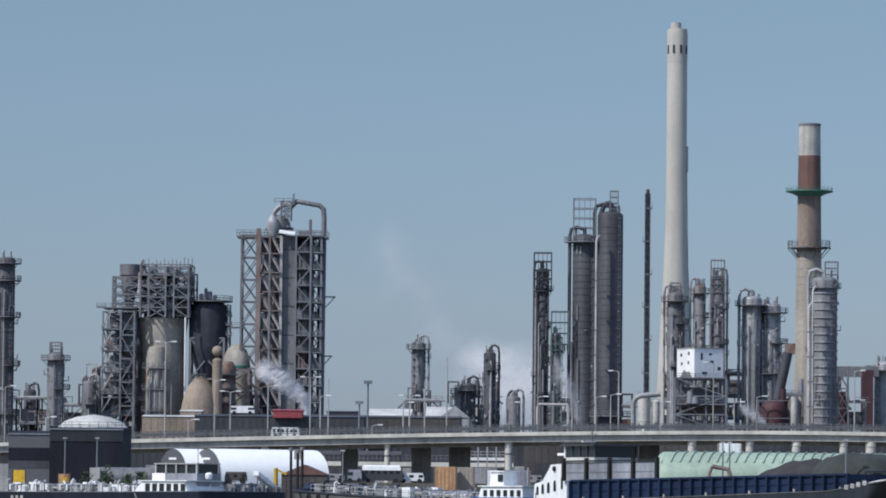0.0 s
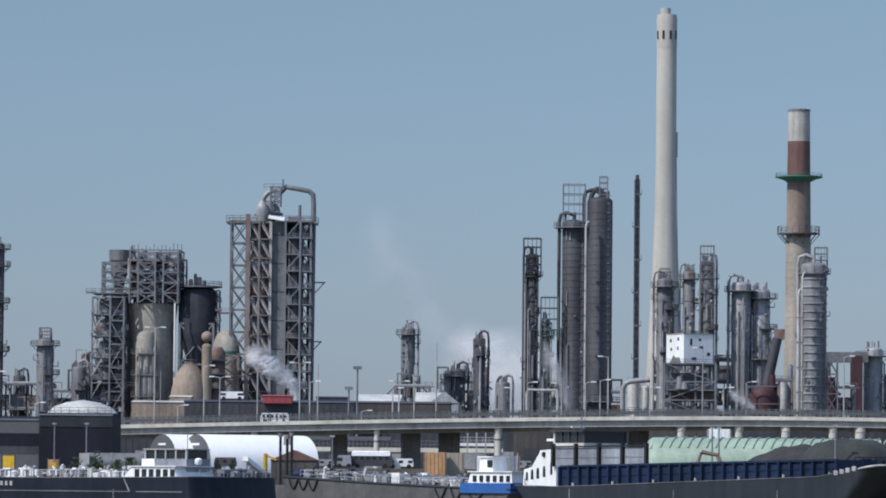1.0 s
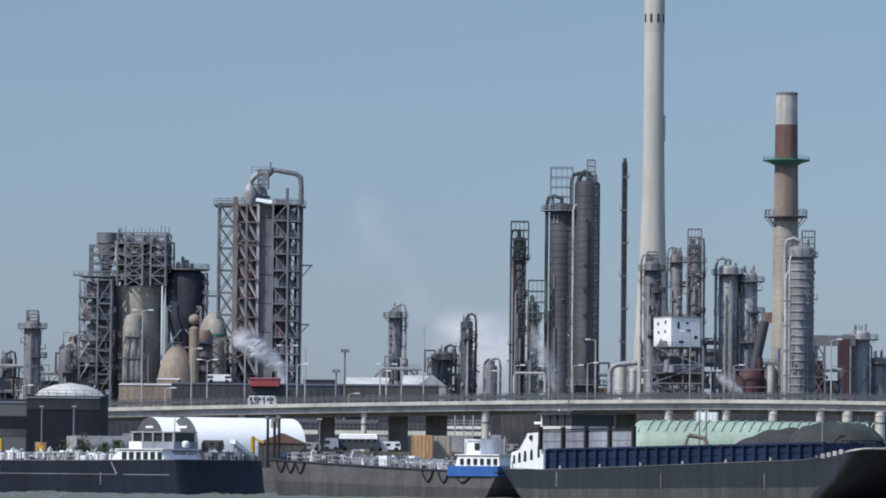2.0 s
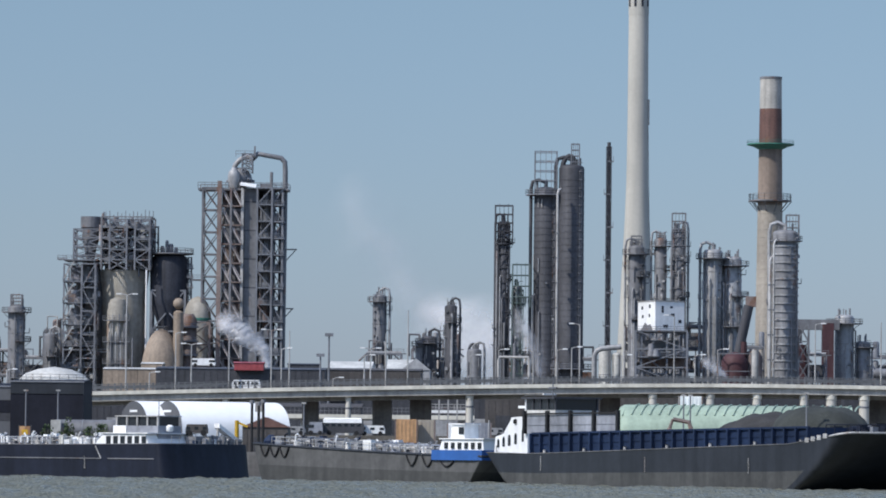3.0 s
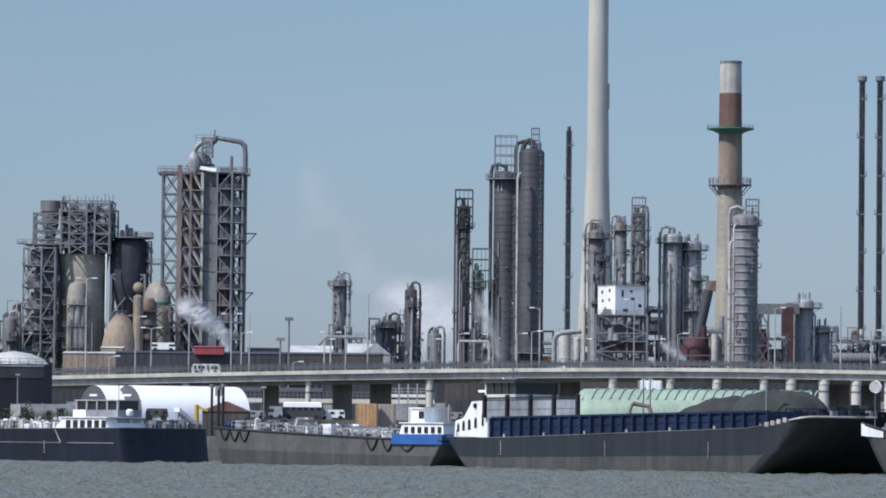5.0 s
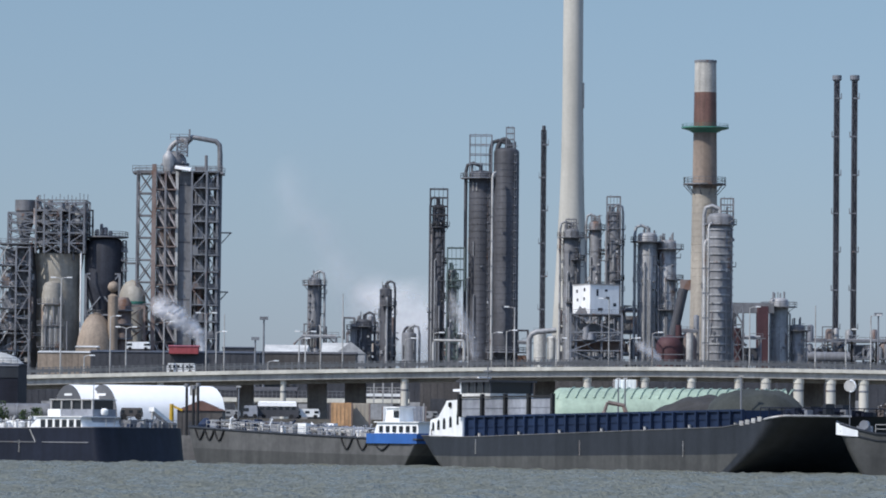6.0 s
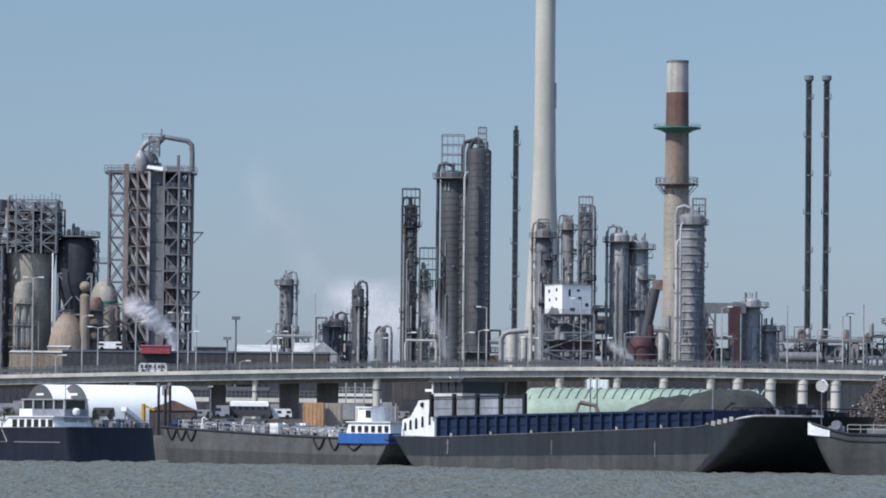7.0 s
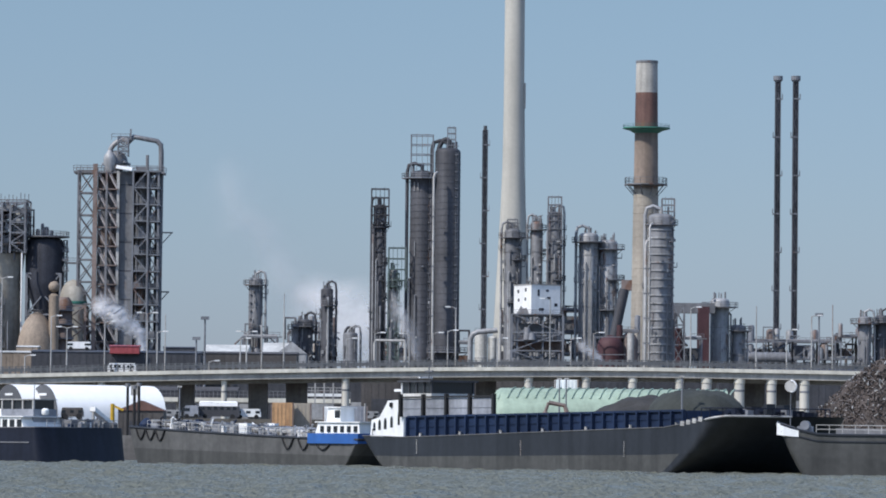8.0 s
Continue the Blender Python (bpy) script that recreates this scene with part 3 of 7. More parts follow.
def reactor_tower():
    x0, y, base = -98.94, 1400, LAND
    top = 84.55 - LAND
    t = thing("reactor_tower", x0, y, base, "tall refinery reactor tower of rusty braced steelwork", "tower")
    unit = lambda n: n * 0.1719
    # pale braced bay
    g = Geo().lattice(-9.97, -4, 0, top, 4.81, 7, 12, 0.27)
    part("outer_bay", g, STEEL, t, "grey cross-braced bay")
    part("corner_post", Geo().box(-7.22, -8, 0, 1.3, 1.3, top + 2), STEEL_BROWN, t, "rusty corner post")
    part("corner_post", Geo().box(-0.34, -7, 0, 0.8, 0.8, top), STEEL_PALE, t)
    # stair flights
    n = 14
    for i in range(n):
        z1, z0 = top * (i + 1) / n, top * i / n
        for a, b in ((-40, -23), (-21, -4)):
            g = Geo()
            for dy in (-7.6, -6.4):
                g.beam((unit(a), dy, z1), (unit(b), dy, z0 + 0.4), 0.28)
                g.beam((unit(a), dy, z1 + 1.1), (unit(b), dy, z0 + 1.5), 0.09)
            for j in range(6):
                f = (j + 0.5) / 6
                g.box(unit(a + (b - a) * f), -7, z1 + (z0 + 0.4 - z1) * f, 0.5, 1.2, 0.1)
            part("stair_flight", g, STEEL_PINK, t, "faded primer-pink stair flight")
        part("landing", Geo().box(-3.78, -6.5, z0, 6.88, 3.5, 0.3), STEEL_BROWN, t)
    part("middle_post", Geo().box(-3.78, -8, 0, 0.6, 0.6, top), STEEL, t)
    for i in range(n):
        z0, zh = top * i / n, top / n
        part("back_panel", Geo().box(-3.6, 0.3, z0 + 0.03, 6.9, 0.3, zh - 0.25), (CLAD_GREY, STEEL_BROWN, STEEL_DARK)[i % 3], t, "stained back panel")
        part("pipe_run", Geo().beam((-6.9 + 1.7 * (i % 4), -2.2, z0), (-5.9 + 1.7 * (i % 4), -2.2, z0 + zh), 0.24, 8), (STEEL_PINK, CLAD, STEEL_DARK)[i % 3], t)
    # vessel within
    part("reactor_vessel", Geo().lathe(-3.78, 3, [(2.58, 0), (2.58, top * 0.97), (1.55, top)], 24), CLAD_DARK, t, "dark reactor vessel", True)
    # closed shaft
    part("shaft", Geo().box(2.15, -3, 0, 4.3, 6, top), CLAD_GREY, t, "grey clad lift shaft")
    for i in range(9):
        part("shaft_seam", Geo().box(2.15, -3, top * (i + 0.8) / 9.3, 4.3 + 0.16, 6.16, 0.35), CLAD_DARK, t)
    g = Geo().add([(-1.03, -9, top + 0.9), (3.78, -9, top + 0.2), (3.78, -5, top + 1.2), (-1.03, -5, top + 1.9), (-1.03, -9, top + 0.6), (3.78, -9, top - 0.1), (3.78, -5, top + 0.9), (-1.03, -5, top + 1.6)],
                  [(0, 1, 2, 3), (7, 6, 5, 4), (0, 4, 5, 1), (1, 5, 6, 2), (2, 6, 7, 3), (3, 7, 4, 0)])
    part("roof_plate", g, WHITE, t, "sunlit white roof plate")
    # dark bay with sky between its members
    part("inner_bay", Geo().lattice(6.53, -4, 0, top, 4.47, 9, 16, 0.27, False), STEEL_DARK, t)
    part("inner_bay", Geo().lattice(10.49, -3.6, 0, top, 2.84, 8, 16, 0.3, False), STEEL_DARK, t)
    part("riser", Geo().lathe(6.88, -4.5, [(1.12, 0), (1.12, top * 0.98)], 16), CLAD_GREY, t, "", True)
    part("riser", Geo().lathe(5.33, -5, [(0.55, 0), (0.55, top * 0.96)], 12), STEEL, t, "", True)
    for i in range(16):
        z0, zh = top * i / 16, top / 16
        part("wall_panel", Geo().box(6.19, 0.2, z0 + 0.02, 3.78, 0.3, zh - 0.1), CLAD_DARK, t)
        part("wall_panel", Geo().box(8.7, 0.2, z0 + 0.02, 1.2, 0.3, zh * (0.5 + 0.2 * (i % 3))), STEEL_DARK, t)
        part("wall_panel", Geo().box(11.3, 0.3, z0 + 0.02, 2.0, 0.3, zh - 0.1), CLAD_DARK, t)
        part("drum", Geo().lathe(8.6, -4, [(0.1, z0 + 0.1), (0.77, z0 + 0.3), (0.77, z0 + zh * 0.55), (0.1, z0 + zh * 0.7)], 12), (CLAD, CLAD_GREY, STEEL)[i % 3], t, "", True)
    floors(t, 4.47, 12.38, -4, 9, 0, top, 16, STEEL_DARK)
    rnd = random.Random(5)
    for i in range(40):
        z = top * (i % 16 + 0.05) / 16
        part("equipment", Geo().box(unit(rnd.uniform(29, 60)), rnd.uniform(-7.5, -1), z, rnd.uniform(1, 3), 2, rnd.uniform(1, 3.4)), rnd.choice((STEEL_DARK, STEEL, CLAD_GREY)), t)
    # overhead line: up from the head, across, and down the side
    r = 0.79
    zt = 94.1 - LAND
    pts = [(unit(12 - 3), -1, zt - 1), (3.78, -1, zt + 1.2), (10.83, -1, zt), (12.04, -1, zt - 1.2), (12.21, -1, zt - 4), (12.21, -1, top), (12.12, -4, 8)]
    part("overhead_line", Geo().tube(pts, r, 14), CLAD_GREY, t, "grey overhead pipe", True)
    part("overhead_bend", Geo().arc_pipe((-3.44, -1, top + 6.02), (2.06, -1, zt - 1), 2.2, r, 12), CLAD, t, "silvery pipe bend", True)
    # head above the top floor
    part("head_vessel", Geo().lathe(-1.55, 0, [(1.89, top), (2.24, top + 0.69), (3.27, top + 1.55), (3.61, top + 2.92), (3.27, top + 4.47), (2.06, top + 5.85), (1.03, top + 6.53)], 20), STEEL, t, "dull steel head vessel", True)
    part("head_vessel", Geo().lathe(-3.27, -4, [(1.55, top), (1.72, top + 1.72), (1.89, top + 3.44), (1.72, top + 4.81), (1.03, top + 5.67), (0.6, top + 6.36)], 16), CLAD, t, "silvery domed head vessel", True)
    for a in range(8):
        q = a * math.pi / 4
        part("head_nozzle", Geo().beam((-1.55 + 3.27 * math.cos(q), 3.27 * math.sin(q), top + 2.58), (-1.55 + 4.3 * math.cos(q), 4.3 * math.sin(q), top + unit(13 + 5 * (a % 2))), 0.5, 8), STEEL_DARK, t)
    g = Geo().lattice(0.69, -2, top + 4.81, top + 10.66, 3.1, 4, 4, 0.15).rail([(-2.75, -4, top + 9.63), (2.75, -4, top + 9.63)], 1.8, 0.12)
    part("head_frame", g, STEEL_DARK, t)
    part("whip_post", Geo().beam((2.92, -2, top + 9.63), (2.92, -2, top + 13.07), 0.35), STEEL_DARK, t)
    part("vent_post", Geo().beam((8.08, -2, top), (8.08, -2, top + 5.16), 0.5, 8), STEEL, t)
    part("vent_box", Geo().box(6.36, 0, top, 3.1, 4, 1.55), STEEL, t)
    # top gallery
    g = Geo().box(-0.34, 0, top - 0.6, 27.51, 10, 0.6)
    g.rail([(-14.1, -5, top), (13.41, -5, top)], 1.7, 0.12, 2).rail([(-14.1, 5, top), (13.41, 5, top)], 1.7, 0.12, 2)
    part("top_gallery", g, STEEL, t)
    for u, v in ((79, 415), (74, 520)):
        zz = 137.39 - LAND - unit(v)
        g = Geo().box(unit(u + 5), -1, zz, 3.1, 3, 0.3).beam((unit(u + 12), -1, zz), (unit(u - 4), -1, zz - 3.1), 0.2)
        part("side_bracket", g, STEEL, t)
    g = Geo().box(-14.1, -3, 56.3 - LAND, 3.44, 3, 0.5).rail([(-15.82, -4.5, 56.3 - LAND + 0.5), (-12.38, -4.5, 56.3 - LAND + 0.5)], 1.2, 0.1)
    part("side_gallery", g, STEEL, t)


reactor_tower()


# ---- cracking unit ----
def cracking_unit():
    x0, y = -135.04, 1400
    t = thing("cracking_unit", x0, y, LAND, "cracking unit of beige and black vessels in dark steelwork", "refinery unit")
    unit = lambda n: n * 0.1719
    up = lambda v: (777 - v) * 0.1719 - 0.6
    # beige regenerator with a flared head
    part("regenerator", Geo().lathe(-0.69, 2, [(6.71, 0), (6.71, 48.4), (7.57, 54.77), (7.57, 55.63), (5.16, 56.31)], 36), BEIGE, t, "beige cone-headed vessel", True)
    part("front_vessel", Geo().lathe(-1.55, -9, [(3.2, 0), (3.2, 43.0), (2.9, 44.2), (2.9, 45.2), (2.2, 46.6), (0.6, 47.2)], 28), BEIGE, t, "dull beige front vessel", True)
    for i in range(12):
        part("vessel_pipe", Geo().beam((-4.2 + 0.5 * i, -12.6, 8 + 2 * (i % 3)), (-4.2 + 0.5 * i, -12.6, 34 + 2.7 * (i % 4)), 0.12 + 0.06 * (i % 3), 6), (STEEL_PALE, STEEL_DARK, CLAD)[i % 3], t)
    for i in range(5):
        part("vessel_gallery", Geo().box(-1.5, -12.4, 14 + 6.5 * i, 8.2, 1.6, 0.3).rail([(-5.6, -13.2, 14.3 + 6.5 * i), (2.6, -13.2, 14.3 + 6.5 * i)], 1.2, 0.08), STEEL, t)
    part("stand_pipe", Geo().lathe(7.05, -9, [(0.27, 0), (0.27, 55.63)], 10), WHITE, t, "white vertical pipe", True)
    for dx in (-18, 8, 20):
        part("small_pipe", Geo().lathe(unit(dx), -13, [(0.22, 0), (0.22, up(530 + abs(dx) * 2))], 8), STEEL_DARK, t)
    # black hopper vessel
    part("black_vessel", Geo().lathe(13.24, 0, [(2.41, 31.55), (3.44, 39.29), (5.67, 46.17), (5.85, 47.37), (6.02, 58.03), (5.16, 60.1), (2.06, 61.47)], 36), BLACK_VESSEL, t, "black hopper vessel", True)
    part("leg_frame", Geo().lattice(13.24, 0, 0, 49.61, 10.32, 8.6, 4, 0.35), STEEL_DARK, t)
    part("hopper_frame", Geo().lattice(14.27, 5, 0, 47.03, 6.88, 6, 9, 0.3), STEEL_BROWN, t)
    part("dip_leg", Geo().lathe(13.24, 0, [(2.24, 0), (2.24, 32.41)], 16), STEEL_DARK, t)
    g = Geo().lathe(13.24, 0, [(6.02, 60.61), (7.39, 60.78), (7.39, 61.13), (5.16, 61.13)], 24)
    g.rail([(13.24 + 7.22 * math.cos(i * math.pi / 8), 7.22 * math.sin(i * math.pi / 8), 61.13) for i in range(17)], 1.4, 0.1)
    part("hopper_gallery", g, STEEL, t)
    for dx, dz, w in ((64, 408, 8), (72, 398, 6), (79, 404, 9), (88, 410, 7)):
        part("head_nozzle", Geo().lathe(unit(dx), 0, [(unit(w / 2), 60.78), (unit(w / 2), up(dz)), (unit(w / 3), up(dz - 3))], 10), STEEL, t)
    g = Geo()
    for v in (436, 452, 470):
        g.box(19.77, -2, up(v + 10), 1.72, 3, 0.4).rail([(18.91, -3.5, up(v + 10)), (20.63, -3.5, up(v + 10))], 1.3, 0.1)
    g.lattice(19.43, 0, 0, 59.92, 1.03, 3, 14, 0.12)
    part("side_stair", g, STEEL_DARK, t)
    # steelwork over the regenerator
    part("upper_frame", Geo().lattice(0.52, 0, 55.63, 71.79, 15.13, 14, 5, 0.26, False), STEEL, t)
    part("upper_frame", Geo().lattice(-1.72, -4, 55.63, 70.76, 5.16, 10, 5, 0.26), STEEL_DARK, t)
    part("upper_frame", Geo().lattice(5.5, -3, 55.63, 71.1, 4.47, 10, 5, 0.26, False), STEEL_DARK, t)
    floors(t, -7.22, 8.25, 0, 14, 55.63, 69.04, 4, STEEL_DARK)
    rnd = random.Random(11)
    for i in range(80):
        v = rnd.choice((450, 430, 411, 391, 372))
        hh = rnd.uniform(1.5, 3.4) if v > 372 else rnd.uniform(1, 3.4)
        x, yy = unit(rnd.uniform(-38, 44)), rnd.uniform(-6, 5)
        m = rnd.choice((STEEL_DARK, STEEL, CLAD_DARK, STEEL_BROWN, CLAD_GREY))
        if i % 3:
            part("equipment", Geo().lathe(x, yy, [(unit(rnd.uniform(2, 5)), up(v)), (0.52, up(v) + hh)], 12), m, t, "", True)
        else:
            part("pipe_run", Geo().tube([(x, yy, up(v)), (x, yy, up(v) + hh), (x + 2.41, yy, up(v) + hh), (x + 2.41, yy, up(v) - 2)], 0.35, 8), m, t, "", True)
    for dx in range(-34, 56, 7):
        part("roof_post", Geo().beam((unit(dx), -6, 71.44), (unit(dx), -6, 71.44 + rnd.uniform(0.8, 2.6)), 0.16), STEEL_DARK, t)
    part("whip_post", Geo().beam((-6.71, -3, 69.38), (-6.71, -3, 73.51), 0.3), STEEL_DARK, t)
    for i in range(110):
        x, yy, z = unit(rnd.uniform(-100, 46)), rnd.uniform(-7, -4), 0
        z = rnd.uniform(12, 57) if x < -7.5 else rnd.uniform(56, 70)
        m, k = rnd.choice((STEEL_PALE, STEEL_PINK, STEEL_BROWN, STEEL_DARK, CLAD, STEEL)), rnd.random()
        if k < 0.35:
            part("pipe_run", Geo().beam((x, yy, z), (x, yy, z + rnd.uniform(2, 6)), rnd.uniform(0.15, 0.4), 8), m, t, "", True)
        elif k < 0.6:
            part("pipe_run", Geo().beam((x, yy, z), (x + rnd.uniform(1.5, 5), yy, z), rnd.uniform(0.12, 0.3), 8), m, t, "", True)
        else:
            part("equipment", Geo().box(x, yy, z, rnd.uniform(0.5, 1.8), 1.2, rnd.uniform(0.5, 1.8)), m, t)
    for i in range(9):
        z, zh = 58.72 * i / 9, 58.72 / 9
        part("back_panel", Geo().box(-13.2, 4.5, z, 10.2 if i % 2 else 8.6, 0.3, zh * 0.8), (STEEL_DARK, STEEL_BROWN)[i % 2], t, "dark stained back panel")
    for i in range(4):
        z = 55.63 + 3.9 * i
        part("back_panel", Geo().box(0.4, 4.5, z, 13.5, 0.3, 2.6), (STEEL_BROWN, STEEL_DARK)[i % 2], t, "dark stained back panel")
    # cyclone hopper on top
    part("cyclone", Geo().lathe(-10.83, -2, [(1.03, 57.35), (1.72, 61.64), (2.58, 64.91), (2.58, 68.35), (3.1, 68.69), (3.1, 71.96)], 20), STEEL, t, "", True)
    part("cyclone_frame", Geo().lattice(-11.18, -2, 57.35, 68.01, 8.6, 9, 4, 0.24), STEEL_DARK, t)
    # dense left frame
    part("left_frame", Geo().lattice(-13.24, 0, 0, 57.35, 9.97, 14, 11, 0.24, False), STEEL_DARK, t)
    part("left_frame", Geo().lattice(-10.66, -3, 0, 57.35, 4.13, 10, 8, 0.28, False), STEEL_DARK, t)
    part("left_vessel", Geo().lathe(-9.97, 2, [(2.92, 0), (2.92, 55.63), (1.55, 58.03)], 20), CLAD_GREY, t, "", True)
    part("left_vessel", Geo().lathe(-14.44, 2, [(1.55, 29.83), (1.55, 50.47), (0.69, 52.19)], 16), STEEL, t, "", True)
    floors(t, -18.57, -7.91, 0, 15, 0, 58.72, 9, STEEL_DARK)
    for i in range(24):
        z = 58.72 * (i % 9 + 0.03) / 9
        part("equipment", Geo().box(unit(rnd.uniform(-102, -52)), rnd.uniform(-5, 4), z, rnd.uniform(0.8, 3), 2, rnd.uniform(1, 4)), rnd.choice((STEEL_DARK, STEEL, CLAD_GREY)), t)
    for i in range(9):
        z = 58.72 * (i + 0.5) / 9
        part("stair_flight", Geo().beam((-18.23, -8, z - 2.6), (-15.13, -8, z + 2.6), 0.22), STEEL_PALE, t)
    g = Geo().box(-19.26, -2, 58.72, 2.75, 4, 0.4).rail([(-20.63, -4, 58.72), (-17.88, -4, 58.72)], 1.3, 0.1)
    part("side_gallery", g, STEEL, t)


cracking_unit()


def blowdown_group():
    """Domed tank and brown vessels between the cracking unit and the reactor tower."""
    up = lambda v: (777.5 - v) * 0.1695 - 0.6
    t = thing("domed_tank", -122.26, 1380, LAND, "tan domed storage tank beside the cracking unit", "tank")
    part("tank_body", Geo().lathe(0, 0, [(6.6, 0), (6.5, 20.5), (6.1, 25.5), (5.3, 30.0), (4.3, 33.2), (3.1, 35.4), (1.7, 36.9), (0.07, 37.5)], 32), TANK_TAN, t, "", True)
    part("tank_rail", Geo().rail([(2.03 * math.cos(i * math.pi / 6), 2.03 * math.sin(i * math.pi / 6), 36.94) for i in range(13)], 1.2, 0.08), STEEL, t)
    t = thing("surge_vessel", -117.01, 1378, LAND, "brown surge vessel with a ball-shaped head", "vessel")
    part("body", Geo().lathe(0, 0, [(1.53, 0), (1.53, 42.37), (0.68, 43.04)], 20), TANK_TAN, t, "", True)
    part("ball_head", Geo().lathe(0, 0, [(1.69 * math.sin(a * math.pi / 8) + 0.01, 45.08 - 1.69 * math.cos(a * math.pi / 8)) for a in range(9)], 20), TANK_TAN, t, "", True)
    t = thing("ball_vessel", -112.63, 1395, LAND, "dull tan ball-headed vessel among rusty steelwork", "vessel")
    part("body", Geo().lathe(0, 0, [(4.1, 0), (4.1, 41.5), (3.9, 43.6), (3.1, 45.8), (1.9, 47.2), (0.17, 47.9)], 24), BEIGE, t, "", True)
    part("green_band", Geo().lathe(0, 0, [(4.12, 40.4), (4.25, 40.5), (4.25, 41.2), (4.12, 41.3)], 24), GREEN_STEEL, t, "green band")
    part("frame", Geo().lattice(0, -4, 0, 39.65, 8.81, 10, 6, 0.3), STEEL_BROWN, t)
    t = thing("brown_drum", -114.54, 1385, LAND, "brown vertical drum behind lamp posts", "drum")
    part("body", Geo().lathe(0, 0, [(2.54, 0), (2.54, 40.5), (1.53, 42.2)], 24), STEEL_BROWN, t, "", True)
    for v in (550, 575, 600):
        part("gallery", Geo().box(0, -2.37, up(v), 6.44, 3, 0.4).rail([(-3.22, -2.37 - 1.5, up(v)), (3.22, -2.37 - 1.5, up(v))], 1.3, 0.1), STEEL_DARK, t)


blowdown_group()


# ---- white control block and steelwork beside the chimney ----
def white_block():
    y = 1290
    x0, z0, z1 = 26.05, 39.38, 47.62
    t = thing("control_block", x0, y, LAND, "white clad cabin block on dark steel legs", "cabin block")
    w = 6.4958
    h0, h = z0 - LAND, z1 - z0
    # two faces meet at a corner towards the water
    side, turn = 9.5, 30
    part("cabin", Geo().box(0, 4.2, h0, side, side, h, turn), WHITE, t, "white sheet-clad cabin")
    part("roof_edge", Geo().box(0, 4.2, h0 + h, side + 0.3, side + 0.3, 0.25, turn), STEEL_PALE, t)
    rnd = random.Random(3)
    c, s = math.cos(radians(turn)), math.sin(radians(turn))
    spots = [(-1, 0.25, 0.74, 0.9, 0.9), (-1, 0.68, 0.78, 0.9, 1.0), (-1, 0.28, 0.45, 0.9, 0.8), (-1, 0.66, 0.47, 0.8, 0.9),
             (1, 0.25, 0.62, 0.7, 1.9), (1, 0.55, 0.78, 0.9, 0.6), (1, 0.6, 0.52, 1.2, 0.7), (1, 0.35, 0.12, 1.6, 0.8), (1, 0.85, 0.28, 1.0, 0.9)]
    for f, q, v, ow, oh in spots:
        lx, ly = (-side / 2, side / 2 - q * side) if f < 0 else (-side / 2 + q * side, -side / 2)
        part("vent_opening", Geo().box(lx * c - ly * s, 4.2 + lx * s + ly * c, h0 + h * v, 0.06 if f < 0 else ow, ow if f < 0 else 0.06, oh, turn), BLACK_VESSEL, t, "dark opening")
    # torn lower edge of the cladding, with the bare steel showing
    lx, ly = -side / 2 - 0.02, 0.4
    part("bare_panel", Geo().add([(lx * c - y * s, 4.2 + lx * s + y * c, h0 + z) for y, z in ((3.9, 0), (2.2, 1.0), (0.9, 2.5), (-0.6, 1.7), (-2.2, 1.9), (-3.6, 0))], [(5, 4, 3, 2, 1, 0)]), STEEL, t, "bare grey steel patch")
    part("leg_frame", Geo().lattice(0, 4.2, 0, h0, w * 2.2, 14, 7, 0.24, False), STEEL_DARK, t)
    for i in range(7):
        part("back_panel", Geo().box(-1.0 + 0.8 * (i % 3), 9, h0 * i / 7, w * 1.9, 0.3, h0 / 7 * (0.55 + 0.15 * (i % 3))), (STEEL_DARK, CLAD_GREY, STEEL_BROWN)[i % 3], t)
    part("leg_frame", Geo().lattice(-2, 4.2, 0, h0, w * 1.1, 12, 6, 0.26, False), STEEL_DARK, t)
    floors(t, -w * 1.1, w * 1.1, 4.2, 14, 0, h0, 5, STEEL_DARK)
    for i in range(34):
        part("equipment", Geo().lathe(rnd.uniform(-w, w), rnd.uniform(-3, 8), [(rnd.uniform(0.5, 1.4), h0 * (i % 5) / 5), (0.8, h0 * (i % 5) / 5 + rnd.uniform(1.5, 3.5))], 12), rnd.choice((STEEL, CLAD_GREY, STEEL_DARK)), t, "", True)


white_block()


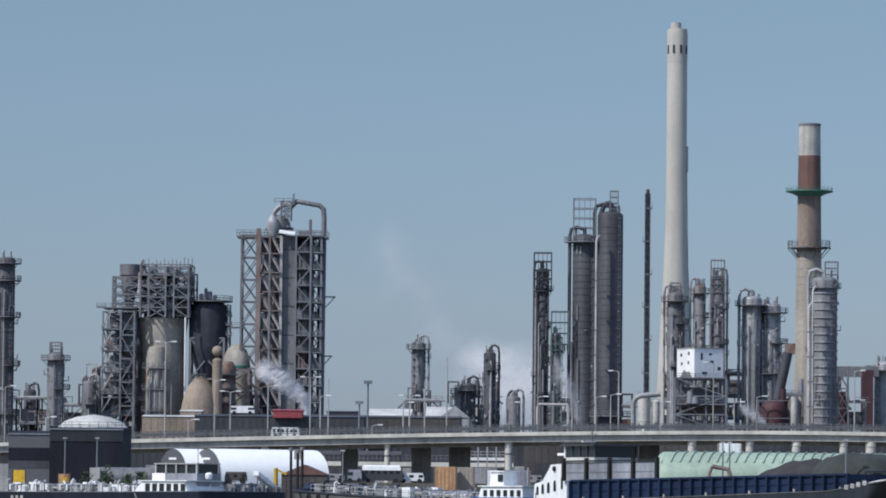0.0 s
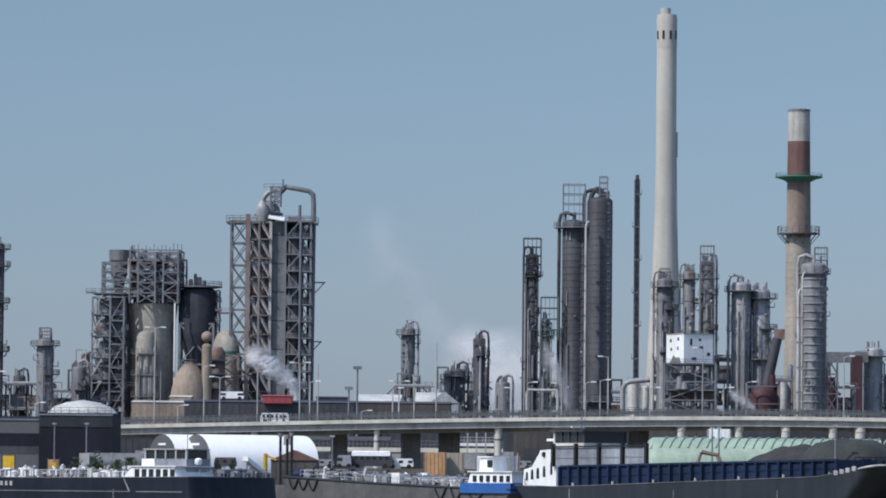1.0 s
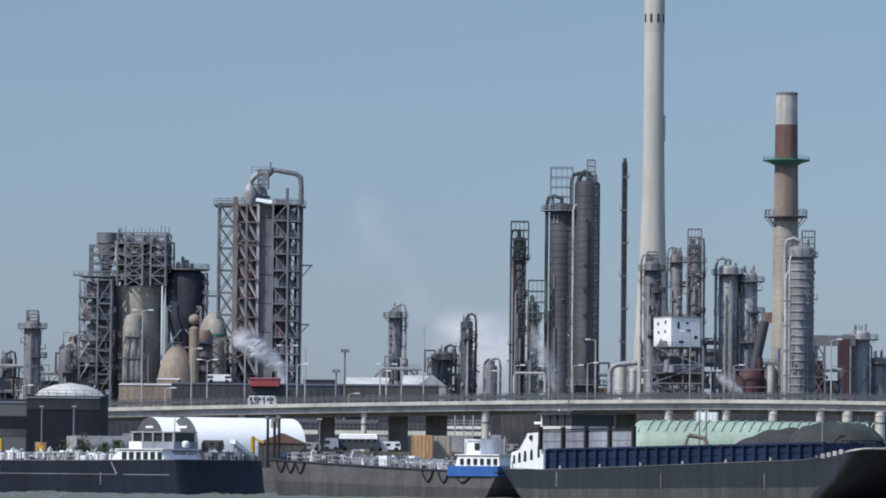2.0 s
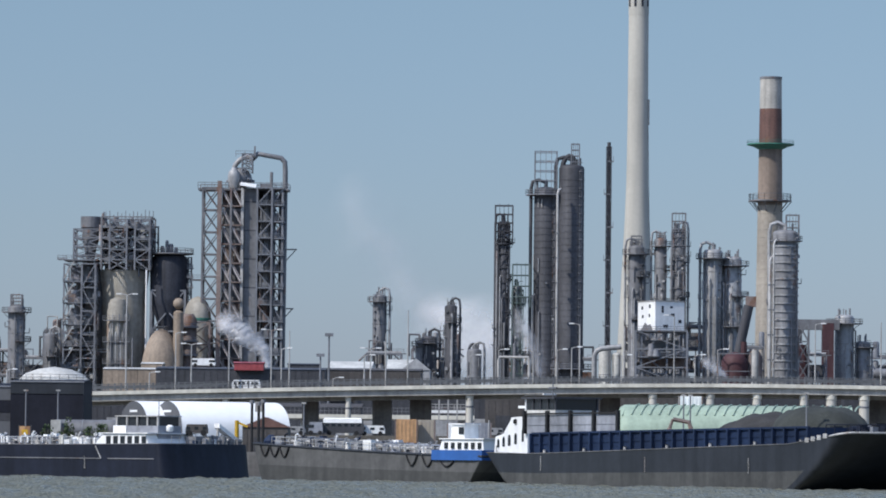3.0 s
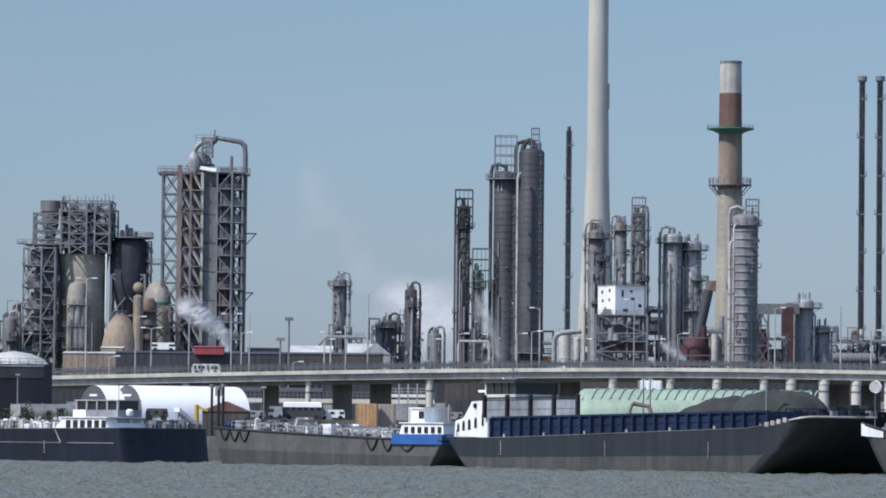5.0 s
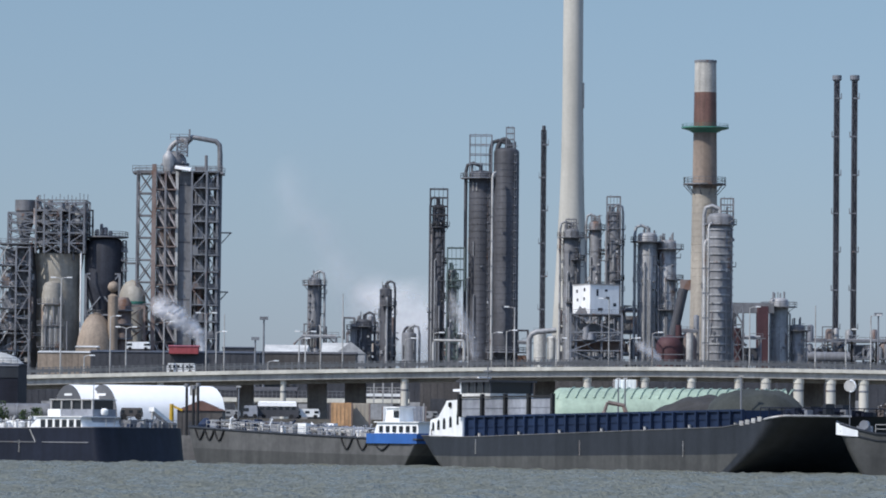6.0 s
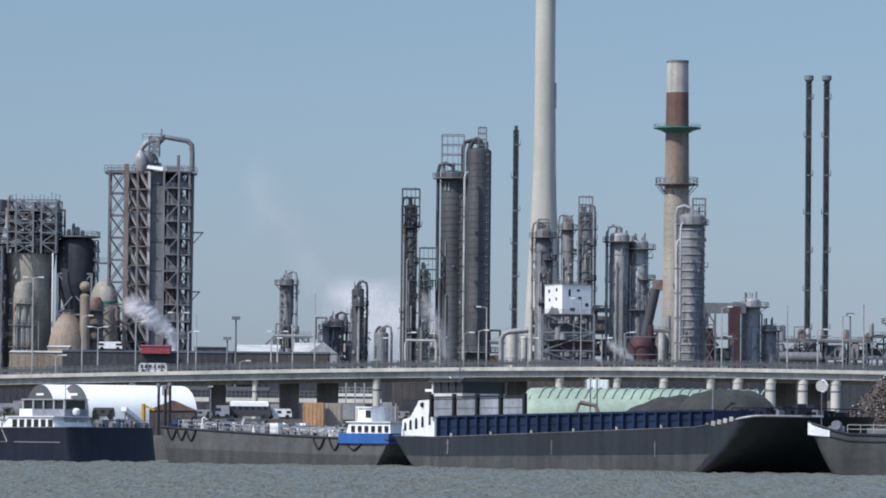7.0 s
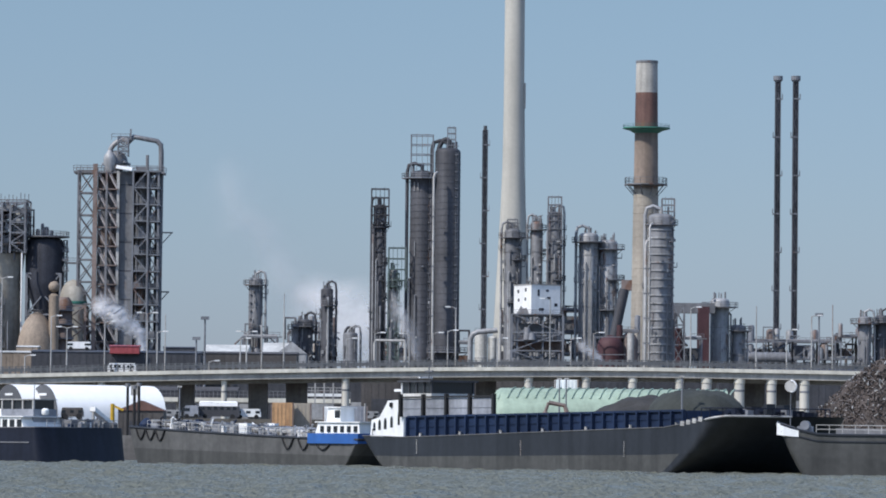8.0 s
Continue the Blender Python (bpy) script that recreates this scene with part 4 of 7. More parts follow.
def steel_rack(x, y, w, d, h, levels, label, seed, cross=False, dense=1.0):
    """A block of process steelwork with floors, drums and pipes in it."""
    t = thing("process_rack", x, y, LAND, label, "steelwork", "process racks")
    bays = max(1, round(w / 7))
    for i in range(bays):
        part("bay", Geo().lattice((i + 0.5) * w / bays - w / 2, 0, 0, h, w / bays, d, levels, 0.22, cross, 1.0, i % 2 == 0 or cross), STEEL_DARK, t)
    for j in range(1, levels + 1):
        z = h * j / levels
        for f, r, up in ((-0.3, 0.35, 0.4), (0.0, 0.45, 0.5), (0.3, 0.3, 0.35)):
            part("rack_pipe", Geo().beam((-w / 2, d * f, z + up), (w / 2, d * f, z + up), r, 8), (STEEL, CLAD, CLAD_GREY)[j % 3], t, "", True)
    rnd = random.Random(seed)
    for j in range(levels if dense > 1 else 0):
        for i in range(bays):
            part("back_panel", Geo().box((i + 0.5) * w / bays - w / 2, d / 2 - 0.4, h * j / levels, w / bays * rnd.uniform(0.7, 0.98), 0.3, h / levels * rnd.uniform(0.5, 0.9)), rnd.choice((STEEL_DARK, CLAD_DARK, CLAD_GREY, STEEL_BROWN)), t)
    for i in range(int(w * levels * 0.28 * dense)):
        z, xx, yy = h * rnd.randint(0, levels) / levels, rnd.uniform(-w / 2, w / 2), rnd.uniform(-d / 2, d / 2)
        m = rnd.choice((STEEL, STEEL_DARK, CLAD_GREY, CLAD, STEEL_BROWN, CLAD_DARK, STEEL_PALE, STEEL_DARK))
        k = rnd.random()
        if k < 0.35:
            r = rnd.uniform(0.5, 1.3)
            hh = rnd.uniform(2, 5)
            part("drum", Geo().lathe(xx, yy, [(r, z), (r, z + hh), (r * 0.6, z + hh + r * 0.5), (0.05, z + hh + r * 0.6)], 14), m, t, "", True)
        elif k < 0.7:
            hh = rnd.uniform(1.5, 5)
            part("pipe_run", Geo().tube([(xx, yy, max(0, z - 3)), (xx, yy, z + hh), (xx + rnd.choice((-3, 3)), yy, z + hh), (xx + rnd.choice((-3, 3)), yy, max(0, z - 2))], rnd.uniform(0.2, 0.5), 8), m, t, "", True)
        else:
            part("walkway", Geo().box(xx, yy, z, rnd.uniform(3, 6), 2, 0.3).rail([(xx - 2, yy - 1, z + 0.3), (xx + 2, yy - 1, z + 0.3)], 1.2, 0.09), STEEL, t)


t = thing("lying_drum", 97.5, 1378, LAND, "dull lying process drum on steel legs", "drum")
part("shell", Geo().beam((-5.6, 0, 26.0), (6.2, 0, 26.0), 1.7, 20).beam((-6.3, 0, 26.0), (-5.6, 0, 26.0), 1.3, 20), CLAD_GREY, t, "", True)
for i in range(4):
    part("leg", Geo().box(-5 + i * 3.4, 0, 0, 0.5, 1.6, 24.6), STEEL_DARK, t)
    part("shell_band", Geo().beam((-4.6 + i * 3.2, 0, 26.0), (-4.3 + i * 3.2, 0, 26.0), 1.78, 20), STEEL_DARK, t)
rack = "dark process steelwork with pipes and drums"
steel_rack(23.46, 1370, 13.4608, 12, 38.56 - LAND, 6, rack, 1, False, 2.6)
steel_rack(37.63, 1365, 10.0588, 12, 42.43 - LAND, 6, rack, 2, False, 2.6)
steel_rack(50.75, 1380, 15.2540, 12, 36.9 - LAND, 5, rack, 3, False, 2.6)
steel_rack(-15.48, 1320, 11.3484, 12, 32.81 - LAND, 5, rack, 4, False, 2.6)
steel_rack(2.38, 1340, 11.5203, 12, 32.13 - LAND, 4, rack, 5, False, 2.6)
steel_rack(-39.62, 1370, 13.4608, 12, 35.37 - LAND, 5, rack, 6, False, 2.0)
steel_rack(68.51, 1330, 11.4343, 10, 33.91 - LAND, 4, rack, 7, False, 2.6)
steel_rack(105.64, 1400, 29.2306, 12, 34.86 - LAND, 6, rack, 8, False, 3.0)
steel_rack(127.98, 1400, 18.9139, 12, 36.47 - LAND, 5, rack, 9, False, 2.0)
steel_rack(-175.04, 1390, 18.7788, 12, 34.09 - LAND, 4, rack, 10, False, 2.0)
steel_rack(-160.24, 1410, 15.5856, 12, 32.47 - LAND, 4, rack, 11, False, 2.0)
steel_rack(-112.16, 1415, 20.8544, 12, 35.69 - LAND, 4, rack, 12, False, 2.6)
steel_rack(-157.6, 1406, 5.5, 6, 40.6 - LAND, 6, "dark spindly pipe tower", 21, True, 4.0)
steel_rack(-53.76, 1345, 9.9114, 10, 33.3 - LAND, 4, rack, 13, False, 2.6)


for x, r, top in ((10.4, 1.75, 34.9), (13.6, 1.25, 33.4)):
    t = thing("pale_tank", x, 1296, LAND, "pale upright storage tank by the chimney foot", "tank", "pale upright tanks")
    h = top - LAND
    part("shell", Geo().lathe(0, 0, [(r, 0), (r, h - 0.6), (r * 0.6, h - 0.15), (0.05, h)], 20), SHED_LIGHT, t, "", True)
    for i in range(3):
        part("shell_band", Geo().lathe(0, 0, [(r, h * (i + 1) / 4 - 0.12), (r + 0.05, h * (i + 1) / 4 - 0.1), (r + 0.05, h * (i + 1) / 4 + 0.1), (r, h * (i + 1) / 4 + 0.12)], 20), STEEL, t)
    part("ladder", Geo().beam((r * 0.6, -r, 0), (r * 0.6, -r, h), 0.08).beam((r * 0.6 + 0.4, -r, 0), (r * 0.6 + 0.4, -r, h), 0.08), STEEL_DARK, t)
    part("roof_rail", Geo().rail([(-r, -0.5, h - 0.5), (r, -0.5, h - 0.5)], 1.1, 0.06), STEEL, t)


def ducts():
    t = thing("flue_duct", 72.75, 1345, LAND, "grey horizontal flue duct on red steel legs", "duct")
    zt = 45.04 - LAND
    part("duct", Geo().box(0, 0, zt - 3.3, 12.55, 4, 2.97), CLAD_GREY, t)
    part("red_leg", Geo().box(2.97, 0, 0, 3.4, 4.2, zt - 1.32), RED_OXIDE, t, "red oxide leg")
    part("duct_leg", Geo().box(-5.29, 0, 0, 1.32, 4, zt - 3.3), CLAD_DARK, t)
    t = thing("slanted_duct", 49.91, 1335, LAND, "dark slanted duct rising to a square hood", "duct")
    part("duct", Geo().tube([(-1.32, 0, 0), (-1.32, 0, 27.4), (2.31, 0, 44.68)], 1.45, 10), CLAD_DARK, t, "", True)
    part("hood", Geo().box(2.97, 1, 44.35, 2.97, 4, 2.97), STEEL_BROWN, t)
    t = thing("red_heater", 47.91, 1325, LAND, "dark red domed heater drum below the columns", "heater")
    part("drum", Geo().lathe(0, 0, [(3.9, 0), (3.9, 27.6), (3.6, 29.0), (2.6, 30.2), (1.2, 30.8), (0.1, 31.0)], 24), RED_OXIDE, t, "", True)
    part("side_drum", Geo().lathe(5.4, 2, [(2.6, 0), (2.6, 29.5), (2.0, 31.0), (0.6, 31.9)], 20), STEEL_BROWN, t, "dark brown side drum", True)
    part("vent_pipe", Geo().lathe(2.64, 0, [(0.99, 29.82), (0.83, 33.95)], 12), RED_OXIDE, t)
    part("frame", Geo().lattice(0, -1, 0, 30.4, 9.4, 9, 6, 0.16, False, 1.0, False), STEEL_DARK, t)
    t = thing("red_stair", 67.18, 1320, LAND, "dark red stair tower beside a ribbed tower", "stair")
    part("frame", Geo().lattice(0, 0, 0, 39.73, 3.3, 4, 7, 0.2), STEEL_DARK, t)
    part("panel", Geo().box(0, 1, 0, 2.31, 2, 33.12), RED_OXIDE, t)
    # white bent pipes near the dark twin columns
    t = thing("bent_pipe", 7.36, 1290, LAND, "pale bent transfer pipe", "pipe")
    zt = 34.27 - LAND
    part("pipe", Geo().tube([(0, 0, 0), (0, 0, zt - 2), (0.7, 0, zt - 0.6), (2, 0, zt), (7.6, 0, zt + 0.6)], 0.76, 12), CLAD, t, "", True)
    t = thing("bent_pipe", -15.13, 1290, LAND, "pale transfer pipe carried on posts", "pipe")
    zt = 31.65 - LAND
    part("pipe", Geo().tube([(-4.29, 0, 0), (-4.29, 0, zt - 1), (-3.96, 0, zt), (3.96, 0, zt), (4.29, 0, zt - 1), (4.29, 0, 0)], 0.46, 12), STEEL_PALE, t, "", True)
    t = thing("white_vent", 52.76, 1300, LAND, "pale vertical vent pipe", "pipe")
    part("pipe", Geo().lathe(0, 0, [(0.99, 0), (0.99, 34.66 - LAND)], 14), STEEL_PALE, t, "", True)


ducts()

# ---- viaduct ----
def deck_z(x):
    """Height of the viaduct's kerb line."""
    q = (x - 35) / 130.0
    return 18.25 - (2.9 if q < 0 else 1.5) * abs(q) ** 1.5


def viaduct():
    t = thing("viaduct", 0, 900, 0, "long concrete road viaduct with steel guard rails", "viaduct", "", "structure")
    xs = [-170 + 10 * i for i in range(37)]
    for a, b in zip(xs, xs[1:]):
        za, zb = deck_z(a), deck_z(b)
        def prism(y0, y1, top, bottom):
            return Geo().add([(a, y0, za - bottom), (b, y0, zb - bottom), (b, y1, zb - bottom), (a, y1, za - bottom), (a, y0, za - top), (b, y0, zb - top), (b, y1, zb - top), (a, y1, za - top)],
                             [(3, 2, 1, 0), (4, 5, 6, 7), (0, 1, 5, 4), (1, 2, 6, 5), (2, 3, 7, 6), (3, 0, 4, 7)])
        part("edge_beam", prism(-0.6, 0.3, 0.0, 0.72), DECK_EDGE, t, "cream concrete edge beam")
        part("fascia", prism(0.0, 0.5, 0.72, 1.95), CONCRETE_GREY, t, "stained concrete fascia below the edge")
        # girder colour is darkened as well, for the shade of its recess
        part("girder", prism(2.6, 3.6, 0.9, 2.75), GIRDER, t, "stained concrete girder, recess shade in its tone")
        part("deck_slab", prism(0.3, 14, 0.25, 0.9), ASPHALT, t)
        g = Geo()
        for i in range(8):
            x = a + i * 1.25
            g.box(x, 0, deck_z(x), 0.3, 0.22, 1.5)
        for h in (0.45, 0.85, 1.35):
            g.beam((a, 0, za + h), (b, 0, zb + h), 0.09)
        part("guard_rail", g, FENCE, t, "grey steel guard rail")
        g = Geo().beam((a, 7, za + 0.8), (b, 7, zb + 0.8), 0.2).beam((a, 13.5, za + 1.2), (b, 13.5, zb + 1.2), 0.22)
        for i in range(5):
            x = a + i * 2
            g.box(x + 0.7, 7, deck_z(x) - 0.2, 0.2, 0.2, 1.1).box(x, 13.5, deck_z(x) - 0.2, 0.2, 0.2, 1.5)
        part("far_rail", g, FENCE, t)
    for x, w, m in (
        (-42.96, 1.1, CONCRETE),
        (-19.16, 1.4, CONCRETE),
        (16.61, 1.6, CONCRETE),
        (27.9, 1.6, CONCRETE),
        (36.98, 1.7, CONCRETE),
        (46.18, 1.6, CONCRETE),
        (51.49, 2.0, CONCRETE),
        (57.91, 2.0, CONCRETE),
        (64.22, 1.9, CONCRETE),
        (70.65, 1.9, CONCRETE),
        (-66.99, 1.3, CONCRETE),
    ):
        top = deck_z(x) - 2.75
        top += 0.8
        p = part("pier", Geo().lathe(x, 1.1, [(w / 2, LAND), (w / 2, top)], 20), m, t, "pale round concrete pier", True)
        part("crosshead", Geo().lathe(x, 1.1, [(w * 0.51, top - 1.0), (w * 0.56, top - 0.9), (w * 0.56, top)], 20), DECK_EDGE, p, "", True)
        # dark ring below the top of each pier
        part("steel_band", Geo().lathe(x, 1.1, [(w * 0.5, top - 2.5), (w * 0.53, top - 2.45), (w * 0.53, top - 2.15), (w * 0.5, top - 2.1)], 20), STEEL_DARK, p, "dark ring round the pier")
    # back piers borrow the darker quay colour to carry the shade under the deck
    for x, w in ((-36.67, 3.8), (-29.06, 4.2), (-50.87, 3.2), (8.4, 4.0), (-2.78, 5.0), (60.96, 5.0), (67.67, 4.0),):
        part("back_pier", Geo().box(x, 11, LAND, w, 3, deck_z(x) - 0.9 - LAND), QUAY, t, "wide concrete pier darkened for deck shade")


viaduct()


# ---- lamp posts ----
def lamp_post(x, y, z0, h, arms, label="slim grey street lamp on the viaduct"):
    t = thing("street_lamp", x, y, z0, label, "street lamp", "street lamps")
    part("post", Geo().lathe(0, 0, [(0.16, 0), (0.14, h * 0.4), (0.09, h)], 8), STEEL_PALE, t)
    for s in arms:
        p = part("arm", Geo().tube([(0, 0, h - 0.2), (s * 0.5, 0, h + 0.05), (s * 1.3, 0, h + 0.15)], 0.08, 6), STEEL_PALE, t)
        part("lamp_head", Geo().box(s * 1.6, 0, h + 0.05, 1.0, 0.4, 0.22), WHITE, p, "pale lamp head")


for x, top, arms in ((-118.22, 25.54, (1,)),
        (-110.14, 19.54, (1,)),
        (-86.69, 34.51, (-1, 1)),
        (-82.04, 19.28, (1,)),
        (-76.95, 27.08, (1,)),
        (-73.85, 24.9, (-1, 1)),
        (-66.44, 26.08, (1,)),
        (-58.14, 27.83, (-1, 1)),
        (-56.15, 24.2, (1,)),
        (-54.6, 27.75, ()),
        (-39.89, 23.04, (1,)),
        (-38.67, 24.38, (-1, 1)),
        (-31.37, 31.98, ()),
        (-35.68, 27.51, ()),
        (-6.81, 24.27, (-1,)),
        (-2.16, 24.54, (1,)),
        (0.72, 25.01, (1,)),
        (2.27, 29.57, (-1,)),
        (20.74, 31.42, (-1,)),
        (29.26, 24.87, (1,)),
        (24.84, 23.72, (1,)),
        (48.29, 30.05, (1,)),
        (61.13, 30.52, ()),
        (67.1, 25.82, (1,)),
        (71.97, 28.64, (1,)),
        (76.06, 30.89, ()),
        (-45.97, 18.55, (1,)),
        (-19.09, 23.26, (1,)),
        (-13.55, 24.42, (1,)),
        (10.45, 23.57, (1,)),):
    lamp_post(x, 900.9, deck_z(x) - 0.3, top - deck_z(x) + 0.3, arms)
for x, y, top in ((-53.05, 1020, 29.86), (85.55, 1050, 32.89), (-56.54, 1050, 25.99),):
    t = thing("light_mast", x, y, LAND, "tall slim light mast with a crown of floodlights", "light mast", "light masts")
    part("pole", Geo().lathe(0, 0, [(0.35, 0), (0.18, top - LAND)], 8), STEEL_DARK, t)
    part("crown", Geo().box(0, 0, top - LAND, 1.8, 1.2, 0.7), STEEL_DARK, t)

# ---- vehicles on and below the viaduct ----
def van(x, y, z, length, height, body, label, windows=4, name="van"):
    t = thing(name, x, y, z, label, "vehicle")
    L, Hh = length, height
    prof = [(-L / 2, 0.4), (-L / 2, Hh * 0.62), (-L / 2 + L * 0.06, Hh), (L / 2 - L * 0.05, Hh), (L / 2, Hh * 0.6), (L / 2, 0.4)]
    k = len(prof)
    g = Geo().add([(qx, -1, qz) for qx, qz in prof] + [(qx, 1, qz) for qx, qz in prof],
                  [tuple(range(k)), tuple(range(2 * k - 1, k - 1, -1))] + [(i, i + k, (i + 1) % k + k, (i + 1) % k) for i in range(k)])
    part("body", g, body, t)
    for i in range(windows):
        part("side_window", Geo().box(-L * 0.38 + i * L * 0.76 / max(1, windows - 1), -1.01, Hh * 0.55, L * 0.76 / windows * 0.7, 0.06, Hh * 0.25), GLASS, t, "dark window")
    for s in (-0.33, 0.33):
        part("wheel", Geo().beam((s * L, -1.05, 0.42), (s * L, -0.8, 0.42), 0.42, 14), RUBBER, t)


van(-63.18, 903.5, deck_z(-63.18) - 0.4, 5.6, 2.1, WHITE, "white minibus driving on the viaduct", 6, "minibus")
van(-84.71, 1068, 23.15 + 0.55, 5.6, 2.0, WHITE, "white van on the raised yard", 2)
g = Geo().box(-33.45, 868, LAND, 44.6712, 24, 10.37 - 3.2 - LAND)
setting("embankment", g, GROUND, "low earth embankment carrying a yard road", "embankment")
van(-41.9, 860, 10.37 - 3.2, 7.8, 3.0, SHED_DARK, "dark coach with a pale domed roof below the viaduct", 6, "coach")
t = bpy.data.objects["coach"]
g = Geo()
prof = [(-1.1, 2.3), (-1.05, 2.9), (-0.7, 3.25), (0.7, 3.25), (1.05, 2.9), (1.1, 2.3)]
for x in (-3.7, 3.5):
    g.v += [(x + (0.25 if z > 3 else 0.0) * (1 if x < 0 else -1), y, z) for y, z in prof]
g.f = [(i, i + 6, i + 7, i + 1) for i in range(5)] + [(0, 1, 2, 3, 4, 5), (11, 10, 9, 8, 7, 6)]
part("roof", g, WHITE, t, "pale domed roof", True)


# ---- low buildings ----
def shed(name, x, y, w, d, wall_h, roof_h, wall, roof, label, turn=0.0, ridge_x=True, doors=0, base=None):
    """A gabled shed with walls, roof sheets and doors."""
    t = thing(name, x, y, LAND if base is None else base, label, "shed", "", "", turn)
    part("wall", Geo().box(0, 0, 0, w, d, wall_h), wall, t)
    e = 0.2
    if ridge_x:
        a = [(-w / 2 - e, -d / 2 - e, wall_h), (w / 2 + e, -d / 2 - e, wall_h), (w / 2 + e, d / 2 + e, wall_h), (-w / 2 - e, d / 2 + e, wall_h), (-w / 2 - e, 0, wall_h + roof_h), (w / 2 + e, 0, wall_h + roof_h)]
        f = [(0, 1, 5, 4), (2, 3, 4, 5), (0, 4, 3), (1, 2, 5), (3, 2, 1, 0)]
    else:
        a = [(-w / 2 - e, -d / 2 - e, wall_h), (w / 2 + e, -d / 2 - e, wall_h), (w / 2 + e, d / 2 + e, wall_h), (-w / 2 - e, d / 2 + e, wall_h), (0, -d / 2 - e, wall_h + roof_h), (0, d / 2 + e, wall_h + roof_h)]
        f = [(0, 1, 4), (2, 3, 5), (0, 4, 5, 3), (1, 2, 5, 4), (3, 2, 1, 0)]
    part("roof", Geo().add(a, f), roof, t)
    me = mesh_of("wall_rib", Geo().box(0, 0, 0.1, 0.07, 0.08, wall_h - 0.2), wall)
    for i in range(int(w / 1.5)):
        o = new("wall_rib", me)
        o.parent, o.location = t, (-w / 2 + 0.7 + i * 1.5, -d / 2 - 0.03, 0)
    for i in range(doors):
        part("door", Geo().box(-w / 2 + (i + 0.5) * w / doors, -d / 2 - 0.06, 0, w / doors * 0.5, 0.12, wall_h * 0.6), SHED_GREY if wall is SHED_DARK else SHED_DARK, t)
    return t


# dark riverside warehouse and the pale tank behind it
shed("warehouse", -85.91, 765, 12.0410, 14, 15.06 - LAND, 0.4, NAVY_SHEET, NAVY_SHEET, "navy-black sheet-clad riverside warehouse", 0, True, 0)
shed("warehouse", -95.24, 765.4, 7.1589, 14, 14.91 - LAND - 0.9, 0.8, SHED_BROWN, NAVY_SHEET, "brown-grey sheet-clad warehouse on the quay", 0, True, 3)
def facade_bands(t, w, y, bands):
    """Flush sheet bands across a warehouse front, from (bottom, top, material, name)."""
    for z0, z1, m, name in bands:
        part(name, Geo().box(0, y, z0, w, 0.14, z1 - z0 - 0.06), m, t)


front = [o for o in bpy.data.objects if o.name.startswith("warehouse") and not o.parent]
front.sort(key=lambda o: o.matrix_basis.translation.x)
facade_bands(front[0], 7.2, -7.12, ((0.1, 4.9, TENT_END, "lower_cladding"), (4.9, 6.2, SHED_DARK, "middle_cladding"), (6.2, 8.3, NAVY_SHEET, "dark_cladding"), (8.3, 10.5, TENT_END, "fascia")))
facade_bands(front[1], 12.1, -7.12, ((0.1, 9.3, NAVY_SHEET, "dark_cladding"), (9.4, 11.3, HULL, "fascia")))
for o in front:
    part("roof_edge", Geo().box(0, -7.2, 10.45 if o is front[0] else 11.3, 7.4 if o is front[0] else 12.3, 0.3, 0.25), STEEL_DARK, o)
t = thing("storage_tank", -108.52, 970, LAND, "pale low-domed storage tank", "tank")
zt = 18.71 - LAND
part("shell", Geo().lathe(0, 0, [(7.5459, 0), (7.5459, zt), (6.1311, zt + 1.3), (3.5371, zt + 2.3), (0.2, zt + 2.8)], 36), SHED_LIGHT, t, "", True)
part("roof_rail", Geo().rail([(7.5459 * math.cos(i * math.pi / 12), 7.5459 * math.sin(i * math.pi / 12), zt) for i in range(25)], 1.1, 0.06), STEEL, t)
# behind the viaduct
shed("plant_building", -104.48, 1105, 13.5099, 12, 23.64 - LAND, 0.5, TANK_TAN, SHED_LIGHT, "tan flat-roofed plant building", 0, True, 3)
shed("plant_building", -100.43, 1112, 5.1338, 8, 25.17 - LAND, 0.4, TANK_TAN, SHED_LIGHT, "small tan plant building", 0, True, 1)
shed("dark_hall", -75.56, 1068, 39.0560, 16, 23.15 - LAND, 0.6, SHED_DARK, SHED_DARK, "long dark sheet-clad hall", 0, True, 8)
shed("dark_hall", -47.15, 1088, 25.2022, 16, 23.58 - LAND, 0.6, SHED_BROWN, SHED_BROWN, "long brown-grey sheet-clad hall", 0, True, 4)
shed("red_kiosk", -73.47, 1060.2, 6.7569, 4, 1.6892, 0.3, RED_PAINT, RED_PAINT, "bright red sheet-clad cabin on a hall roof", 0, True, 0, 22.87)
shed("roof_plant", -62.11, 1082, 7.3936, 4, 1.3203, 0.3, SHED_DARK, SHED_DARK, "dark plant room on a hall roof", 0, True, 0, 23.45)
shed("gabled_shed", -53.02, 1130, 10.1791, 30, 24.16 - LAND, 2.4760, SHED_GREY, SHED_LIGHT, "grey shed with a pale low roof", 0, True, 0)
shed("gabled_shed", -40.46, 1122, 6.5732, 20, 24.6 - LAND, 2.4650, SHED_GREY, SHED_LIGHT, "grey shed with a pale sloping roof", 0, True, 0)
shed("gabled_shed", -36.4, 1106, 6.7550, 12, 24.08 - LAND, 2.8371, SHED_GREY, SHED_GREY, "grey gabled works shed", 0, False, 1)
